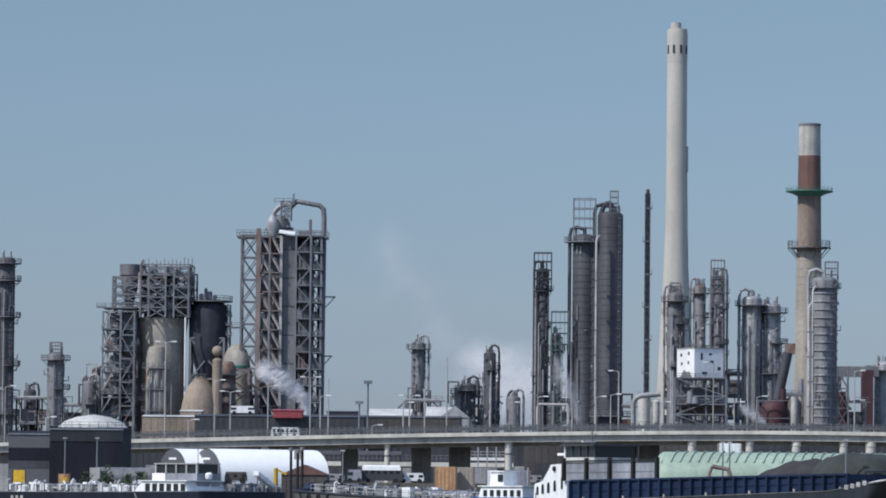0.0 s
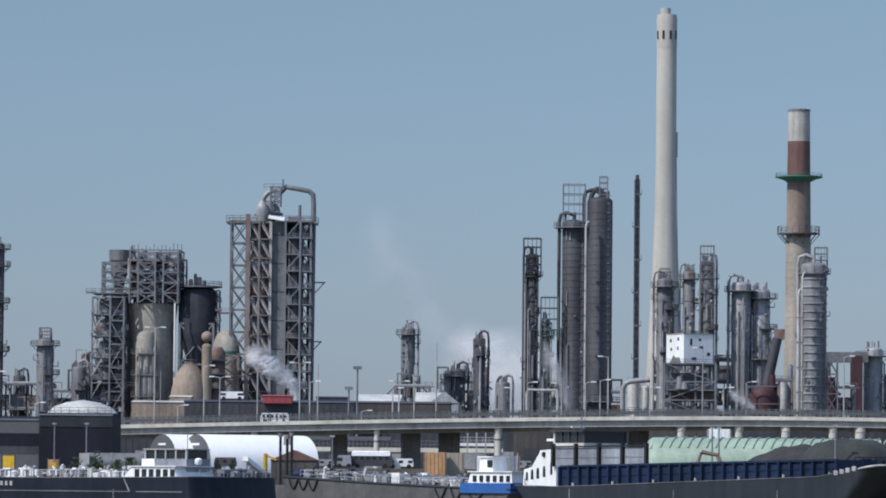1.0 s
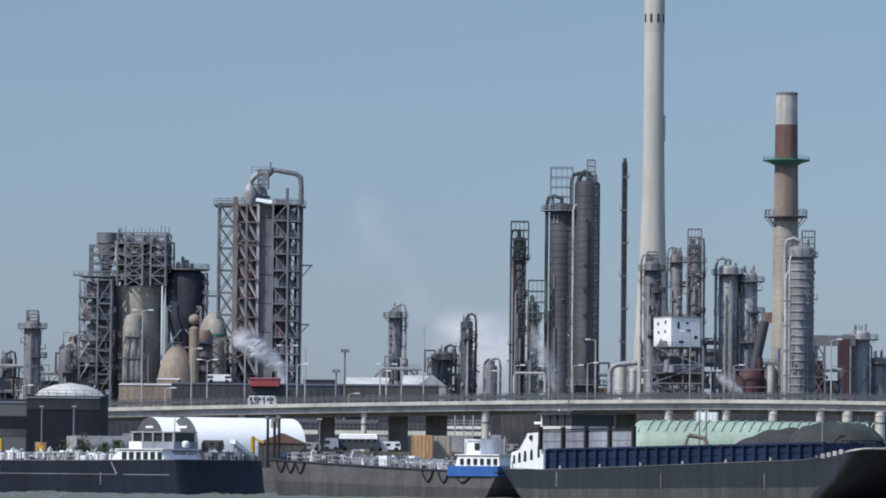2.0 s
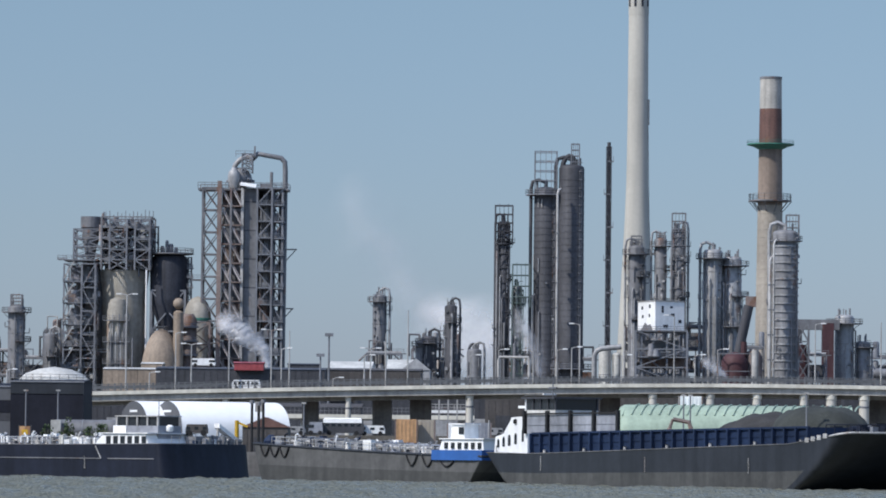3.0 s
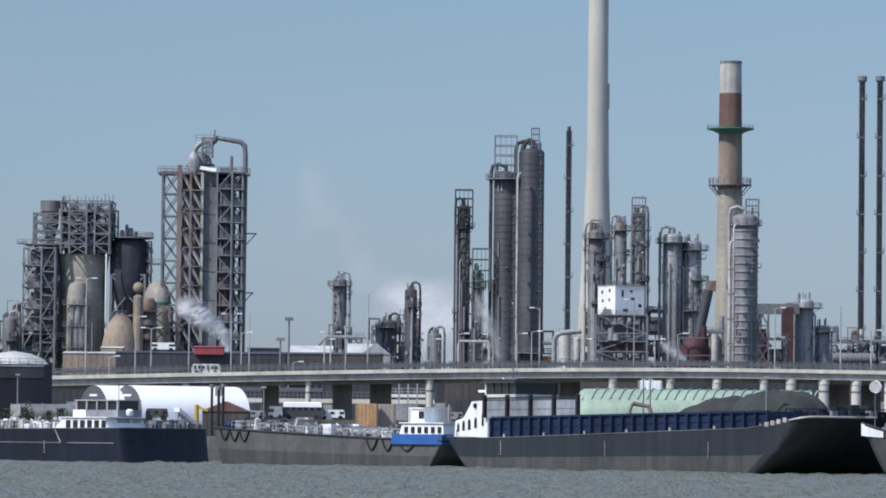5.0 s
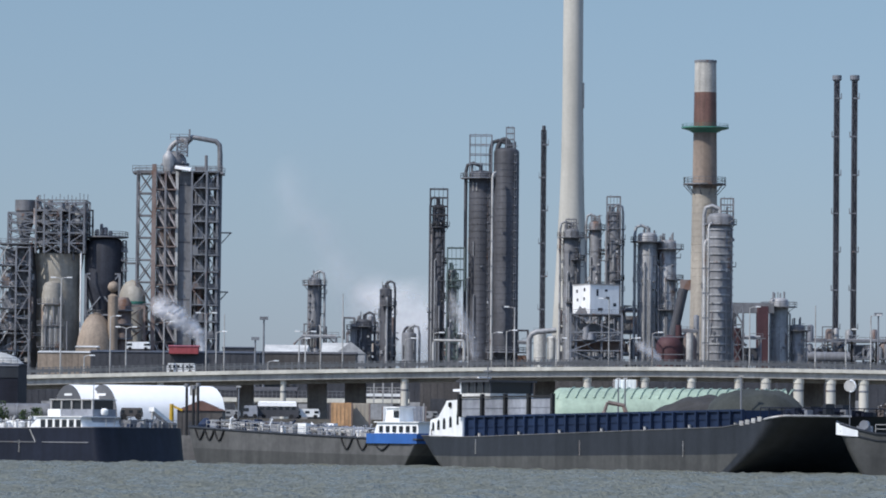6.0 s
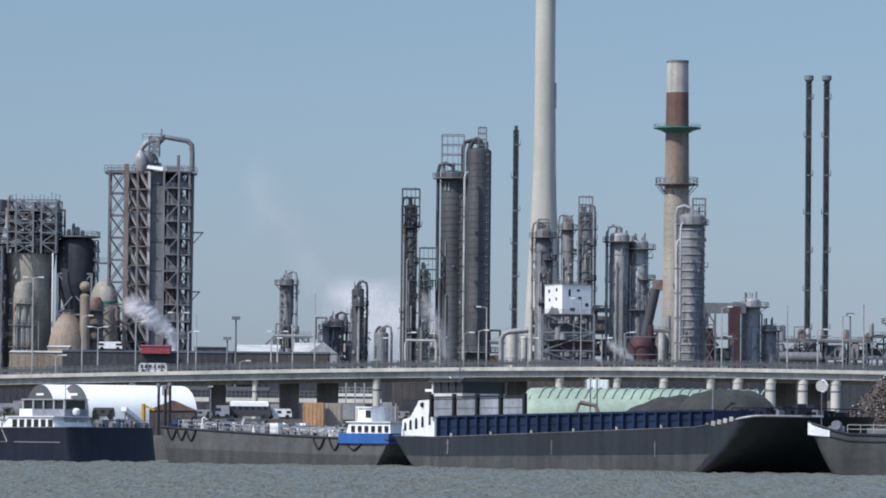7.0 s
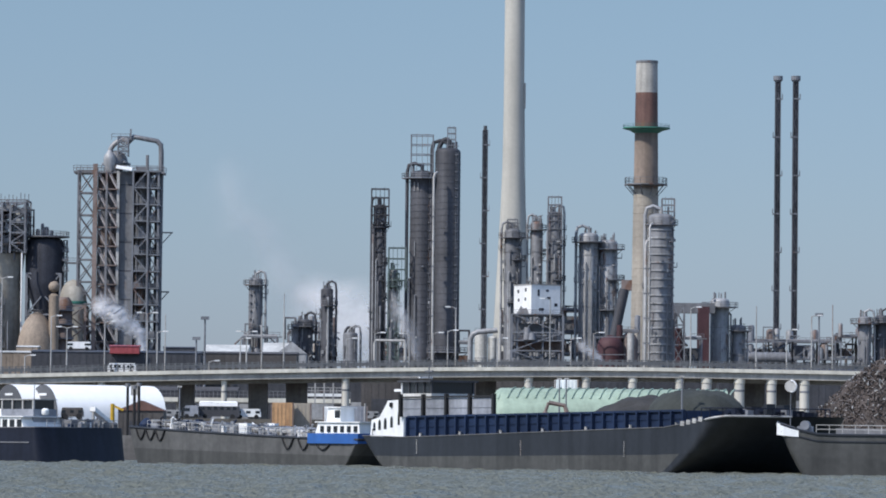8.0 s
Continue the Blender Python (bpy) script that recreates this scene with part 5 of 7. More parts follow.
# dark long buildings seen below the deck
for u0, u1, v, d, w, r in ((-135.65, -80.41, 16.22, 1000, SHED_DARK, SHED_BROWN),
        (-81.21, -45.26, 14.11, 1014, SHED_DARK, SHED_BROWN),
        (-47.42, -8.22, 17.49, 1030, SHED_DARK, SHED_DARK),
        (-17.98, 26.66, 18.53, 1010, SHED_BROWN, SHED_DARK),
        (24.18, 62.62, 18.7, 1022, SHED_DARK, SHED_DARK),
        (60.14, 113.45, 19.4, 1010, SHED_DARK, SHED_DARK),):
    shed("low_building", (u0 + u1) / 2, d, u1 - u0, 10, v - LAND, 0.8, w, r, "low dark works building below the viaduct", 0, True, 5)
def ramp_road(x, w, z, y):
    """A low concrete road deck on columns, with a pale parapet and a railing."""
    t = thing("ramp_road", x, y, LAND, "low concrete ramp with a pale parapet and steel railing", "ramp")
    h = z - LAND
    part("parapet", Geo().box(0, 0, h - 0.9, w, 0.4, 0.9), DECK_EDGE, t, "sunlit pale parapet")
    part("road_slab", Geo().box(0, 3.3, h - 1.2, w, 6.2, 0.6), CONCRETE_GREY, t)
    part("ramp_rail", Geo().rail([(-w / 2, 0, h), (w / 2, 0, h)], 1.5, 0.07, 0.9), STEEL, t)
    for i in range(max(2, int(w / 9))):
        part("column", Geo().box(-w / 2 + (i + 0.5) * w / max(2, int(w / 9)), 2.5, 0, 0.8, 0.8, h - 1.2), CONCRETE, t)


ramp_road(-40.8, 42.0, 12.2, 980)
zr = 10.37 - 3.2
van(-36.47, 862, zr, 4.6, 1.9, WHITE, "white van on the yard road", 3)
van(-46.9, 858, zr, 2.6, 2.4, HATCH, "blue-grey van nosing past a coach", 1)
van(-51.28, 862, zr, 4.4, 1.6, SHED_GREY, "grey estate car on the yard road", 3, "car")
van(-23.77, 862, zr, 7.0, 3.0, SHED_GREY, "grey box lorry on the yard road", 2, "lorry")
van(-14.25, 862, zr, 4.5, 1.7, SHED_GREY, "grey estate car on the yard road", 3, "car")

t = thing("walkway_bridge", -24.61, 950, LAND, "pale steel walkway bridge under the viaduct", "walkway")
zb = 12.41 - LAND
part("walkway_deck", Geo().box(0, 0, zb, 7.7007, 3, 0.6), WHITE, t, "white walkway deck")
part("walkway_rail", Geo().rail([(-3.8503, -1.5, zb + 0.6), (3.8503, -1.5, zb + 0.6)], 1.2, 0.1, 1.2), STEEL_PALE, t)
part("roof", Geo().box(0, 0, 15.45 - LAND, 7.9340, 3.4, 0.5), WHITE, t, "white walkway roof")
for i in range(5):
    part("post", Geo().box(-3.7337 + i * 1.8668, -1.4, 0, 0.3, 0.3, 15.45 - LAND), STEEL_PALE, t)


# ---- white storage tents ----
def tent(x, y, label):
    W, Ln, Hh, ang = 12.0, 18.5, 8.0, 28
    t = thing("storage_tent", x, y, LAND, label, "tent", "storage tents", "", ang)
    n = 14
    arc = [(-math.cos(math.pi * i / n) * W / 2, Hh * (0.42 + 0.58 * math.sin(math.pi * i / n)) if 0 < i < n else 0.42 * Hh) for i in range(n + 1)]
    pts = [(-W / 2, 0)] + arc + [(W / 2, 0)]
    k = len(pts)
    g = Geo().add([(0, b, z) for b, z in pts] + [(Ln, b, z) for b, z in pts], [(i, i + 1, i + 1 + k, i + k) for i in range(k - 1)])
    part("canvas_cover", g, TENT, t, "white canvas cover", True)
    # near end wall is much darker grey than the cover and far end
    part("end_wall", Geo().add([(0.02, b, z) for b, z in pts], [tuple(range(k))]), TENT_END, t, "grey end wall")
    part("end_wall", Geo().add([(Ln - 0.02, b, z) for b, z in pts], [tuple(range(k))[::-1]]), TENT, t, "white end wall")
    part("sign_bar", Geo().box(-0.05, 0, Hh * 0.78, 0.05, 3, 0.35), WHITE, t, "white bar")


tent(-68.52, 726, "white canvas storage tent with a grey end")
tent(-62.83, 722, "white canvas storage tent with a grey end")
shed("boat_shed", -46.27, 708, 6.9269, 8, 7.53 - LAND, 1.5586, SHED_BROWN, RED_BAND, "small brown gabled boat shed", 0, False, 1)


# ---- green barrel-roofed store and the bulk heap ----
def green_store():
    x0, x1, y = 7.1, 44.89, 730
    t = thing("green_store", x0, y, LAND, "pale green barrel-roofed sheet store", "store")
    Ln, Hh, W, n = x1 - x0, 11.9 - LAND, 13.0, 14
    sec = lambda x: math.sqrt(max(0.02, 1 - max(0.0, 1 - x / 2.4) ** 3))
    pts = [(-math.cos(math.pi * i / n) * W / 2, Hh * (0.35 + 0.65 * math.sin(math.pi * i / n) ** 0.8)) for i in range(n + 1)]
    pts = [(-W / 2, 0)] + pts + [(W / 2, 0)]
    k = len(pts)
    xs = [0, 0.15, 0.4, 0.8, 1.3, 1.9, 2.6, 3.4, Ln]
    g = Geo().add([(x, b * sec(x), z * sec(x)) for x in xs for b, z in pts], [(j * k + i + 1, j * k + i, (j + 1) * k + i, (j + 1) * k + i + 1) for j in range(len(xs) - 1) for i in range(k - 1)] + [tuple(range(k))])
    part("roof_shell", g, GREEN_ROOF, t, "", True)
    for j in range(int(Ln / 1.45)):
        x = 1.5 + j * 1.45
        g = Geo().tube([(x + 0.35 * i, b * sec(x) * 1.012, z * sec(x) * 1.012) for i, (b, z) in enumerate(pts[4:9])], 0.13, 5)
        part("roof_rib", g, GREEN_ROOF, t)


green_store()


def heap(name, cx, cy, rx, ry, hh, material, label, seed, rough, flat=1.6):
    g, n = Geo(), 44
    for j in range(n + 1):
        for i in range(n + 1):
            a, b = 2 * i / n - 1, 2 * j / n - 1
            d = min(1.0, math.hypot(a, b))
            z = hh * max(0.0, (1 - d ** flat)) + rough * noise.fractal(Vector((a * 4 + seed, b * 4, seed)), 0.7, 2.0, 5) * (1 - d * d)
            g.v.append((cx + a * rx, cy + b * ry, LAND - 0.1 + max(0, z)))
    g.f = [(j * (n + 1) + i, j * (n + 1) + i + 1, (j + 1) * (n + 1) + i + 1, (j + 1) * (n + 1) + i) for j in range(n) for i in range(n)]
    return tagged(new(name, mesh_of(name, g, material, True)), label, "heap", "", "stuff")


heap("bulk_heap", 30.7, 704, 14.6988, 12, 10.68 - LAND, COAL, "dark grey-brown heap of bulk material", 3, 0.5)
heap("bulk_heap", 38.43, 700, 9.6289, 11, 11.48 - LAND, HEAP_GREY, "grey-green weathered heap of bulk", 8, 0.4, 4.0)
sx, sz = 69.04, 16.98 - LAND
heap("scrap_heap", sx, 694, 16.1014, 15, sz, SCRAP, "heap of rusty scrap metal", 5, 1.8)
rnd = random.Random(21)
g = Geo()
for i in range(14000):
    a, d = rnd.uniform(0, 2 * math.pi), rnd.random() ** 0.5 * 0.97
    x, y = sx + math.cos(a) * d * 16.1014, 694 - abs(math.sin(a)) * d * 15
    z = LAND + sz * (1 - d ** 1.6) + rnd.uniform(-0.4, 0.3)
    q = Vector((rnd.uniform(-1, 1), rnd.uniform(-1, 1), rnd.uniform(-1, 1))).normalized() * rnd.uniform(0.12, 0.7)
    if z > LAND:
        g.beam((x, y, z), (x + q.x, y + q.y, z + q.z), rnd.uniform(0.03, 0.14), 3)
setting("scrap_pieces", g, SCRAP_PIECE, "tangled rusty scrap pieces on the heap", "scrap", False, "stuff")
g = Geo()
for i in range(110):
    a, d = rnd.uniform(0, 2 * math.pi), rnd.random() ** 0.5 * 0.9
    x, y = sx + math.cos(a) * d * 16.1014, 693 - abs(math.sin(a)) * d * 15
    z = LAND + sz * (1 - d ** 1.6) + rnd.uniform(-0.2, 0.6)
    q = Vector((rnd.uniform(-1, 1), rnd.uniform(-1, 1), rnd.uniform(-0.6, 1))).normalized() * rnd.uniform(0.3, 1.0)
    g.beam((x, y, z), (x + q.x, y + q.y, z + q.z), rnd.uniform(0.05, 0.16), 4)
setting("bright_scrap", g, STEEL_PALE, "pale bent metal pieces in the scrap", "scrap", False, "stuff")


# ---- quayside things ----
def container(x, y, z, w, d, h, body, label, turn=0.0):
    t = thing("container", x, y, z, label, "container", "containers", "", turn)
    part("box", Geo().box(0, 0, 0, w, d, h), body, t)
    for i in range(int(w / 0.6)):
        part("rib", Geo().box(-w / 2 + 0.3 + i * 0.6, -d / 2 - 0.03, 0.15, 0.22, 0.08, h - 0.3), body, t)
    for s in (-1, 1):
        part("corner_post", Geo().box(s * (w / 2 - 0.08), -d / 2 - 0.04, 0, 0.2, 0.12, h), STEEL_BROWN, t)


zq = 6.72
container(-24.11, 690, LAND, 3.3898, 2.5, 8.84 - LAND, ORANGE, "rusty orange container on the quay")
container(-21.37, 693, LAND, 3.0596, 2.5, 8.8 - LAND, CONCRETE_TAN, "tan-brown container on the quay")
container(-13.71, 702, LAND, 4.2986, 2.5, 8.52 - LAND, HATCH, "blue-grey container on the quay")
container(-17.1, 698, LAND, 2.2289, 2.5, 8.39 - LAND, WHITE, "white container on the quay")
t = thing("lying_tank", -71.6, 692, LAND, "dull blue-grey lying storage tank on saddles", "tank")
part("shell", Geo().beam((-5.4, 0, 3.2), (5.6, 0, 3.2), 1.5, 24).beam((-5.9, 0, 3.2), (-5.4, 0, 3.2), 1.1, 24).beam((5.6, 0, 3.2), (6.1, 0, 3.2), 1.1, 24), CLAD_GREY, t, "", True)
for i in range(3):
    part("saddle", Geo().box(-4 + i * 4, 0, 0, 0.5, 2.4, 2.2), CONCRETE_GREY, t)
for i in range(4):
    part("shell_band", Geo().beam((-4.2 + i * 2.8, 0, 3.2), (-4.05 + i * 2.8, 0, 3.2), 1.54, 24), STEEL_DARK, t)
part("end_cabinet", Geo().box(-5.2, -2, 0, 1.5, 1.2, 4.6), SHED_LIGHT, t, "pale cabinet at the tank's end")


def bush(x, y, w, h, seed):
    """A loose shrub: short stems and many small turned leaves."""
    t = thing("bush", x, y, LAND, "dark green leafy bush on the quay", "bush", "bushes on the quay")
    r, g, st = random.Random(seed), Geo(), Geo()
    for i in range(7):
        a = r.uniform(0, 6.28)
        st.beam((0, 0, 0), (w * 0.35 * math.cos(a), 0.8 * math.sin(a), h * r.uniform(0.5, 0.85)), 0.04)
    for i in range(900):
        a, q, zz = r.uniform(0, 6.28), r.random() ** 0.5, r.random()
        lump = 0.75 + 0.35 * math.sin(a * 3 + seed) * math.cos(zz * 5 + seed)
        k = math.sqrt(max(0.05, 1 - zz * zz)) * lump
        c = Vector((q * k * w / 2 * math.cos(a), q * k * 1.2 * math.sin(a), 0.1 + zz * h * lump))
        u = Vector((r.uniform(-1, 1), r.uniform(-1, 1), r.uniform(-1, 1))).normalized() * r.uniform(0.1, 0.2)
        v = u.orthogonal() * 0.7
        g.add([tuple(c - u), tuple(c + v), tuple(c + u), tuple(c - v)], [(0, 1, 2, 3)])
    part("stem_tuft", st, STEEL_BROWN, t)
    part("leaves", g, FOLIAGE, t)["kind"] = "stuff"


for i, (x, w, h) in enumerate(((-74.4, 3.2, 3.5), (-71.2, 2.6, 2.7), (-69.3, 2.4, 3.7), (-66.6, 2.2, 2.6), (-77.6, 2.8, 2.8))):
    bush(x, 684, w * 1.2, h * 1.3, i + 1)
for x, y, w, h, m, label in ((-88.2, 690, 1.7, 4.1, YELLOW, "yellow cabinet with a dark frame on the quay"), (-81.2, 688, 1.6, 3.6, ORANGE, "orange cabinet on the quay")):
    t = thing("cabinet", x, y, LAND, label, "cabinet")
    part("box", Geo().box(0, 0, 0.3, w, 1.2, h - 0.3), m, t)
    part("door", Geo().box(0, -0.62, 0.6, w * 0.55, 0.06, h - 1.1), YELLOW, t, "yellow door")
    for q in (-1, 1):
        part("frame_post", Geo().box(q * (w / 2 + 0.1), -0.5, 0, 0.16, 0.16, h + 0.2), SHED_DARK, t)
    part("plinth", Geo().box(0, 0, 0, w + 0.2, 1.4, 0.3), CONCRETE_GREY, t)
for x, top in ((-46.31, 11.21), (-45.32, 10.89), (-44.65, 11.31)):
    t = thing("mooring_post", x, 675, -1, "tall dark mooring post at the quay", "post", "mooring posts")
    part("post", Geo().lathe(0, 0, [(0.22, 0), (0.2, top + 1)], 10), RUBBER, t)
    part("cap", Geo().lathe(0, 0, [(0.38, top + 0.6), (0.38, top + 1.1)], 10), STEEL, t)
t = thing("sign_board", -45.31, 676.5, LAND, "pale board between mooring posts", "sign")
part("board", Geo().box(0, 0, 9.57 - LAND, 1.3, 0.1, 1.4944), STEEL_PALE, t)
part("post", Geo().lathe(0, 0.2, [(0.1, 0), (0.1, 10.4 - LAND)], 8), STEEL_DARK, t)
t = thing("yellow_crane", -48.87, 680, LAND, "small yellow quayside jib crane", "crane")
part("post", Geo().lathe(0, 0, [(0.35, 0), (0.3, 8.33 - LAND)], 10), YELLOW, t)
part("jib", Geo().beam((0, 0, 8.08 - LAND), (1.6, 0, 7.41 - LAND), 0.22), YELLOW, t)

# ---- inland ships ----
BLUNT = 9.0      # how square the raked ends are in plan


def hull_shell(L, B, top, left, right, q0, q1, steps=3, blunt=(BLUNT, BLUNT), kinds="lmr"):
    """Part of a hull between two fractions of its height. left and right give, at waterline and deck, where the side ends and how far the end reaches."""
    ts = []
    for i in range(9):
        ts.append(("l", 1 - i / 8))
    for i in range(1, 12):
        ts.append(("m", i / 12))
    for i in range(17):
        ts.append(("r", 1 - (1 - i / 16) ** 1.5))
    if kinds == "lm":
        ts = ts[:-16]
    elif kinds == "r":
        ts = ts[-17:]
    g = Geo()
    mix = lambda p, q: p[0] + (p[1] - p[0]) * q
    for side in (-1, 1):
        rows = []
        for j in range(steps + 1):
            q = q0 + (q1 - q0) * j / steps
            ql = q ** 0.8
            l0, l1, r0, r1 = mix(left[0], ql), mix(left[1], ql), mix(right[0], ql), mix(right[1], ql)
            row = []
            for kind, f in ts:
                if kind == "l":
                    s, b = l0 + (l1 - l0) * f, math.sqrt(max(0.0, 1 - f ** BLUNT))
                elif kind == "m":
                    s, b = l0 + (r0 - l0) * f, 1.0
                else:
                    s, b = r0 + (r1 - r0) * f, math.sqrt(max(0.0, 1 - f ** mix(blunt, q)))
                z0 = -0.6
                row.append((s, side * b * B / 2, z0 + (top(s) - z0) * q))
            rows.append(row)
        n = len(ts)
        faces = []
        for j in range(steps):
            for i in range(n - 1):
                a = (j * n + i, j * n + i + 1, (j + 1) * n + i + 1, (j + 1) * n + i)
                faces.append(a if side < 0 else a[::-1])
        g.add([p for r in rows for p in r], faces)
    return g


def deck_plate(L, B, top, left, right, drop=0.0, blunt=BLUNT):
    g = Geo()
    st = [(left[0][1] + (left[1][1] - left[0][1]) * (1 - i / 8), math.sqrt(max(0, 1 - (1 - i / 8) ** BLUNT))) for i in range(9)]
    st += [(left[0][1] + (right[0][1] - left[0][1]) * i / 10, 1) for i in range(1, 10)]
    st += [(right[0][1] + (right[1][1] - right[0][1]) * f, math.sqrt(max(0, 1 - f ** blunt))) for f in (1 - (1 - i / 16) ** 1.5 for i in range(17))]
    v = [(s, side * b * B / 2 * 0.99, top(s) - drop) for s, b in st for side in (-1, 1)]
    return g.add(v, [(2 * i, 2 * i + 2, 2 * i + 3, 2 * i + 1) for i in range(len(st) - 1)])


def edge_line(B, top, left, right, up, r, inset=1.0, blunt=BLUNT):
    """The line of the deck edge along the near side, from end to end."""
    st = [(left[0][1] + (left[1][1] - left[0][1]) * (1 - i / 8), math.sqrt(max(0, 1 - (1 - i / 8) ** BLUNT))) for i in range(9)]
    st += [(left[0][1] + (right[0][1] - left[0][1]) * i / 10, 1) for i in range(1, 10)]
    st += [(right[0][1] + (right[1][1] - right[0][1]) * f, math.sqrt(max(0, 1 - f ** blunt))) for f in (1 - (1 - i / 16) ** 1.5 for i in range(17))]
    return Geo().tube([(s, -b * B / 2 * inset, top(s) + up) for s, b in st], r, 5)


def ship(x0, y0, L, turn, B, top, left, right, label, upper, lower, split=0.5, blunt=(BLUNT, BLUNT), bow=None):
    t = thing("inland_ship", x0, y0, 0, label, "ship", "inland ships", "", turn)
    off = B / 2                                  # the near side runs along the given line
    t.matrix_basis = pose(x0, y0, 0, 0, 0, turn) @ pose(0, off, 0)
    part("lower_hull", hull_shell(L, B, top, left, right, 0, split, 6, blunt, "lm" if bow else "lmr"), lower, t, "bare scuffed lower hull", True)
    if bow:
        part("bow_plating", hull_shell(L, B, top, left, right, 0, split, 6, blunt, "r"), bow, t, "dark painted bow plating", True)
    part("upper_hull", hull_shell(L, B, top, left, right, split, 1, 6, blunt), upper, t, "dark painted upper hull", True)
    part("deck", deck_plate(L, B, top, left, right, 0.05, blunt[1]), STEEL, t)
    return t


def window_row(t, x0, x1, n, y, z, h, fill=0.55):
    w = (x1 - x0) / n
    for i in range(n):
        part("window", Geo().box(x0 + (i + 0.5) * w, y, z, w * fill, 0.08, h), GLASS, t, "dark window")


def draft_mark(t, s, y, z0, z1):
    g, n = Geo(), 9
    for i in range(n):
        g.box(s + 0.05 * (i % 2), y - 0.04, z0 + (z1 - z0) * i / n, 0.13 + 0.06 * (i % 3 == 0), 0.06, (z1 - z0) / n * 0.62)
    part("draft_mark", g, STEEL_PALE, t, "white draft mark")


def cabin(t, x0, x1, y0, y1, z0, z1, material, rake=0.3, name="deckhouse"):
    """A deckhouse with raked ends and a roof that overhangs."""
    g = Geo().add([(x0, y0, z0), (x1, y0, z0), (x1, y1, z0), (x0, y1, z0), (x0 + rake, y0 + 0.1, z1), (x1 - rake * 0.4, y0 + 0.1, z1), (x1 - rake * 0.4, y1 - 0.1, z1), (x0 + rake, y1 - 0.1, z1)],
                  [(3, 2, 1, 0), (4, 5, 6, 7), (0, 1, 5, 4), (1, 2, 6, 5), (2, 3, 7, 6), (3, 0, 4, 7)])
    p = part(name, g, material, t)
    part("roof", Geo().box((x0 + x1 + rake * 0.6) / 2, (y0 + y1) / 2, z1, x1 - x0 - rake + 0.4, y1 - y0 + 0.3, 0.12), material, t)
    return p


# dry cargo ship with a blue coaming
def cargo_ship():
    x0, y0, L, turn = -9.1, 554, 74.6, -59.09
    B = 17.5
    def top(s):
        f = max(0.0, min(1.0, s / L))
        return 3.45 + 1.75 * f + 1.05 * max(0.0, (f - 0.86) / 0.14) ** 1.5 + 0.35 * max(0.0, 0.12 - f) / 0.12
    left, right = ((7.5, 1.0), (3.6, -2.6)), ((L - 12.5, L - 3.2), (L - 10.5, L + 1.3))
    t = ship(x0, y0, L, turn, B, top, left, right, "empty dry cargo ship with a dull blue hatch coaming", HULL, HULL_LOW, 0.47, (BLUNT, 4.0), HULL)
    s0, s1 = 8.81, 67.57
    zc = lambda s: 6.0 + 0.9 * s / L
    ya, yb = -B / 2 + 0.7, B / 2 - 0.7
    # coaming: side plates and their stiffeners
    for y in (ya, yb):
        g = Geo().add([(s0, y - 0.1, top(s0)), (s1, y - 0.1, top(s1)), (s1, y + 0.1, top(s1)), (s0, y + 0.1, top(s0)), (s0, y - 0.1, zc(s0)), (s1, y - 0.1, zc(s1)), (s1, y + 0.1, zc(s1)), (s0, y + 0.1, zc(s0))],
                      [(3, 2, 1, 0), (4, 5, 6, 7), (0, 1, 5, 4), (1, 2, 6, 5), (2, 3, 7, 6), (3, 0, 4, 7)])
        part("coaming_plate", g, COAMING_BLUE, t, "dull blue coaming plate")
    n = 26
    for i in range(n + 1):
        s = s0 + (s1 - s0) * i / n
        part("coaming_rib", Geo().box(s, ya - 0.3, top(s) - 0.02, 0.26, 0.5, zc(s) - top(s)), COAMING_BLUE, t)
        if i % 4 == 1:
            part("bollard", Geo().lathe(s + 1, -B / 2 + 0.25, [(0.16, top(s)), (0.16, top(s) + 0.45), (0.22, top(s) + 0.5)], 8), STEEL_PALE, t)
    part("coaming_cap", Geo().beam((s0, ya - 0.25, zc(s0)), (s1, ya - 0.25, zc(s1)), 0.16).beam((s0, ya - 0.25, (zc(s0) + top(s0)) / 2), (s1, ya - 0.25, (zc(s1) + top(s1)) / 2), 0.035), COAMING_BLUE, t)
    part("hold_floor", Geo().box((s0 + s1) / 2, 0, 3.0, s1 - s0, yb - ya, 0.1), STEEL_BROWN, t)
    part("hold_end", Geo().box(s1, 0, 4.5, 0.3, yb - ya, zc(s1) - 4.5), COAMING_BLUE, t)
    # grey hatch panels standing on the coaming
    a, b = 6.8, 28.0
    zt = 8.3
    for i in range(4):
        p0, p1 = a + (b - a) * i / 4, a + (b - a) * (i + 1) / 4
        zz = zc((p0 + p1) / 2)
        panel = part("hatch_panel", Geo().box((p0 + p1) / 2, ya + 0.12, zz, (p1 - p0) * 0.86, 0.2, zt - zz), HATCH, t, "grey hatch panel")
        part("panel_seam", Geo().beam((p0 + 0.4, ya + 0.0, zz + (zt - zz) * 0.45), (p1 - 0.4, ya + 0.0, zz + (zt - zz) * 0.45), 0.05), STEEL_DARK, panel)
    for i in range(5):
        s = a + (b - a) * i / 4
        part("hatch_post", Geo().box(s, ya - 0.1, zc(s), 0.45, 0.4, zt - zc(s) + 0.5), RUBBER, t, "black post")
    part("hatch_rail", Geo().beam((a, ya - 0.1, zt + 0.12), (b, ya - 0.1, zt + 0.2), 0.14), RUBBER, t)
    # white deckhouse at the stern, stepped down towards the end
    zs = top(4) - 0.1
    y0, y1 = -B / 2 + 0.9, -B / 2 + 8.0
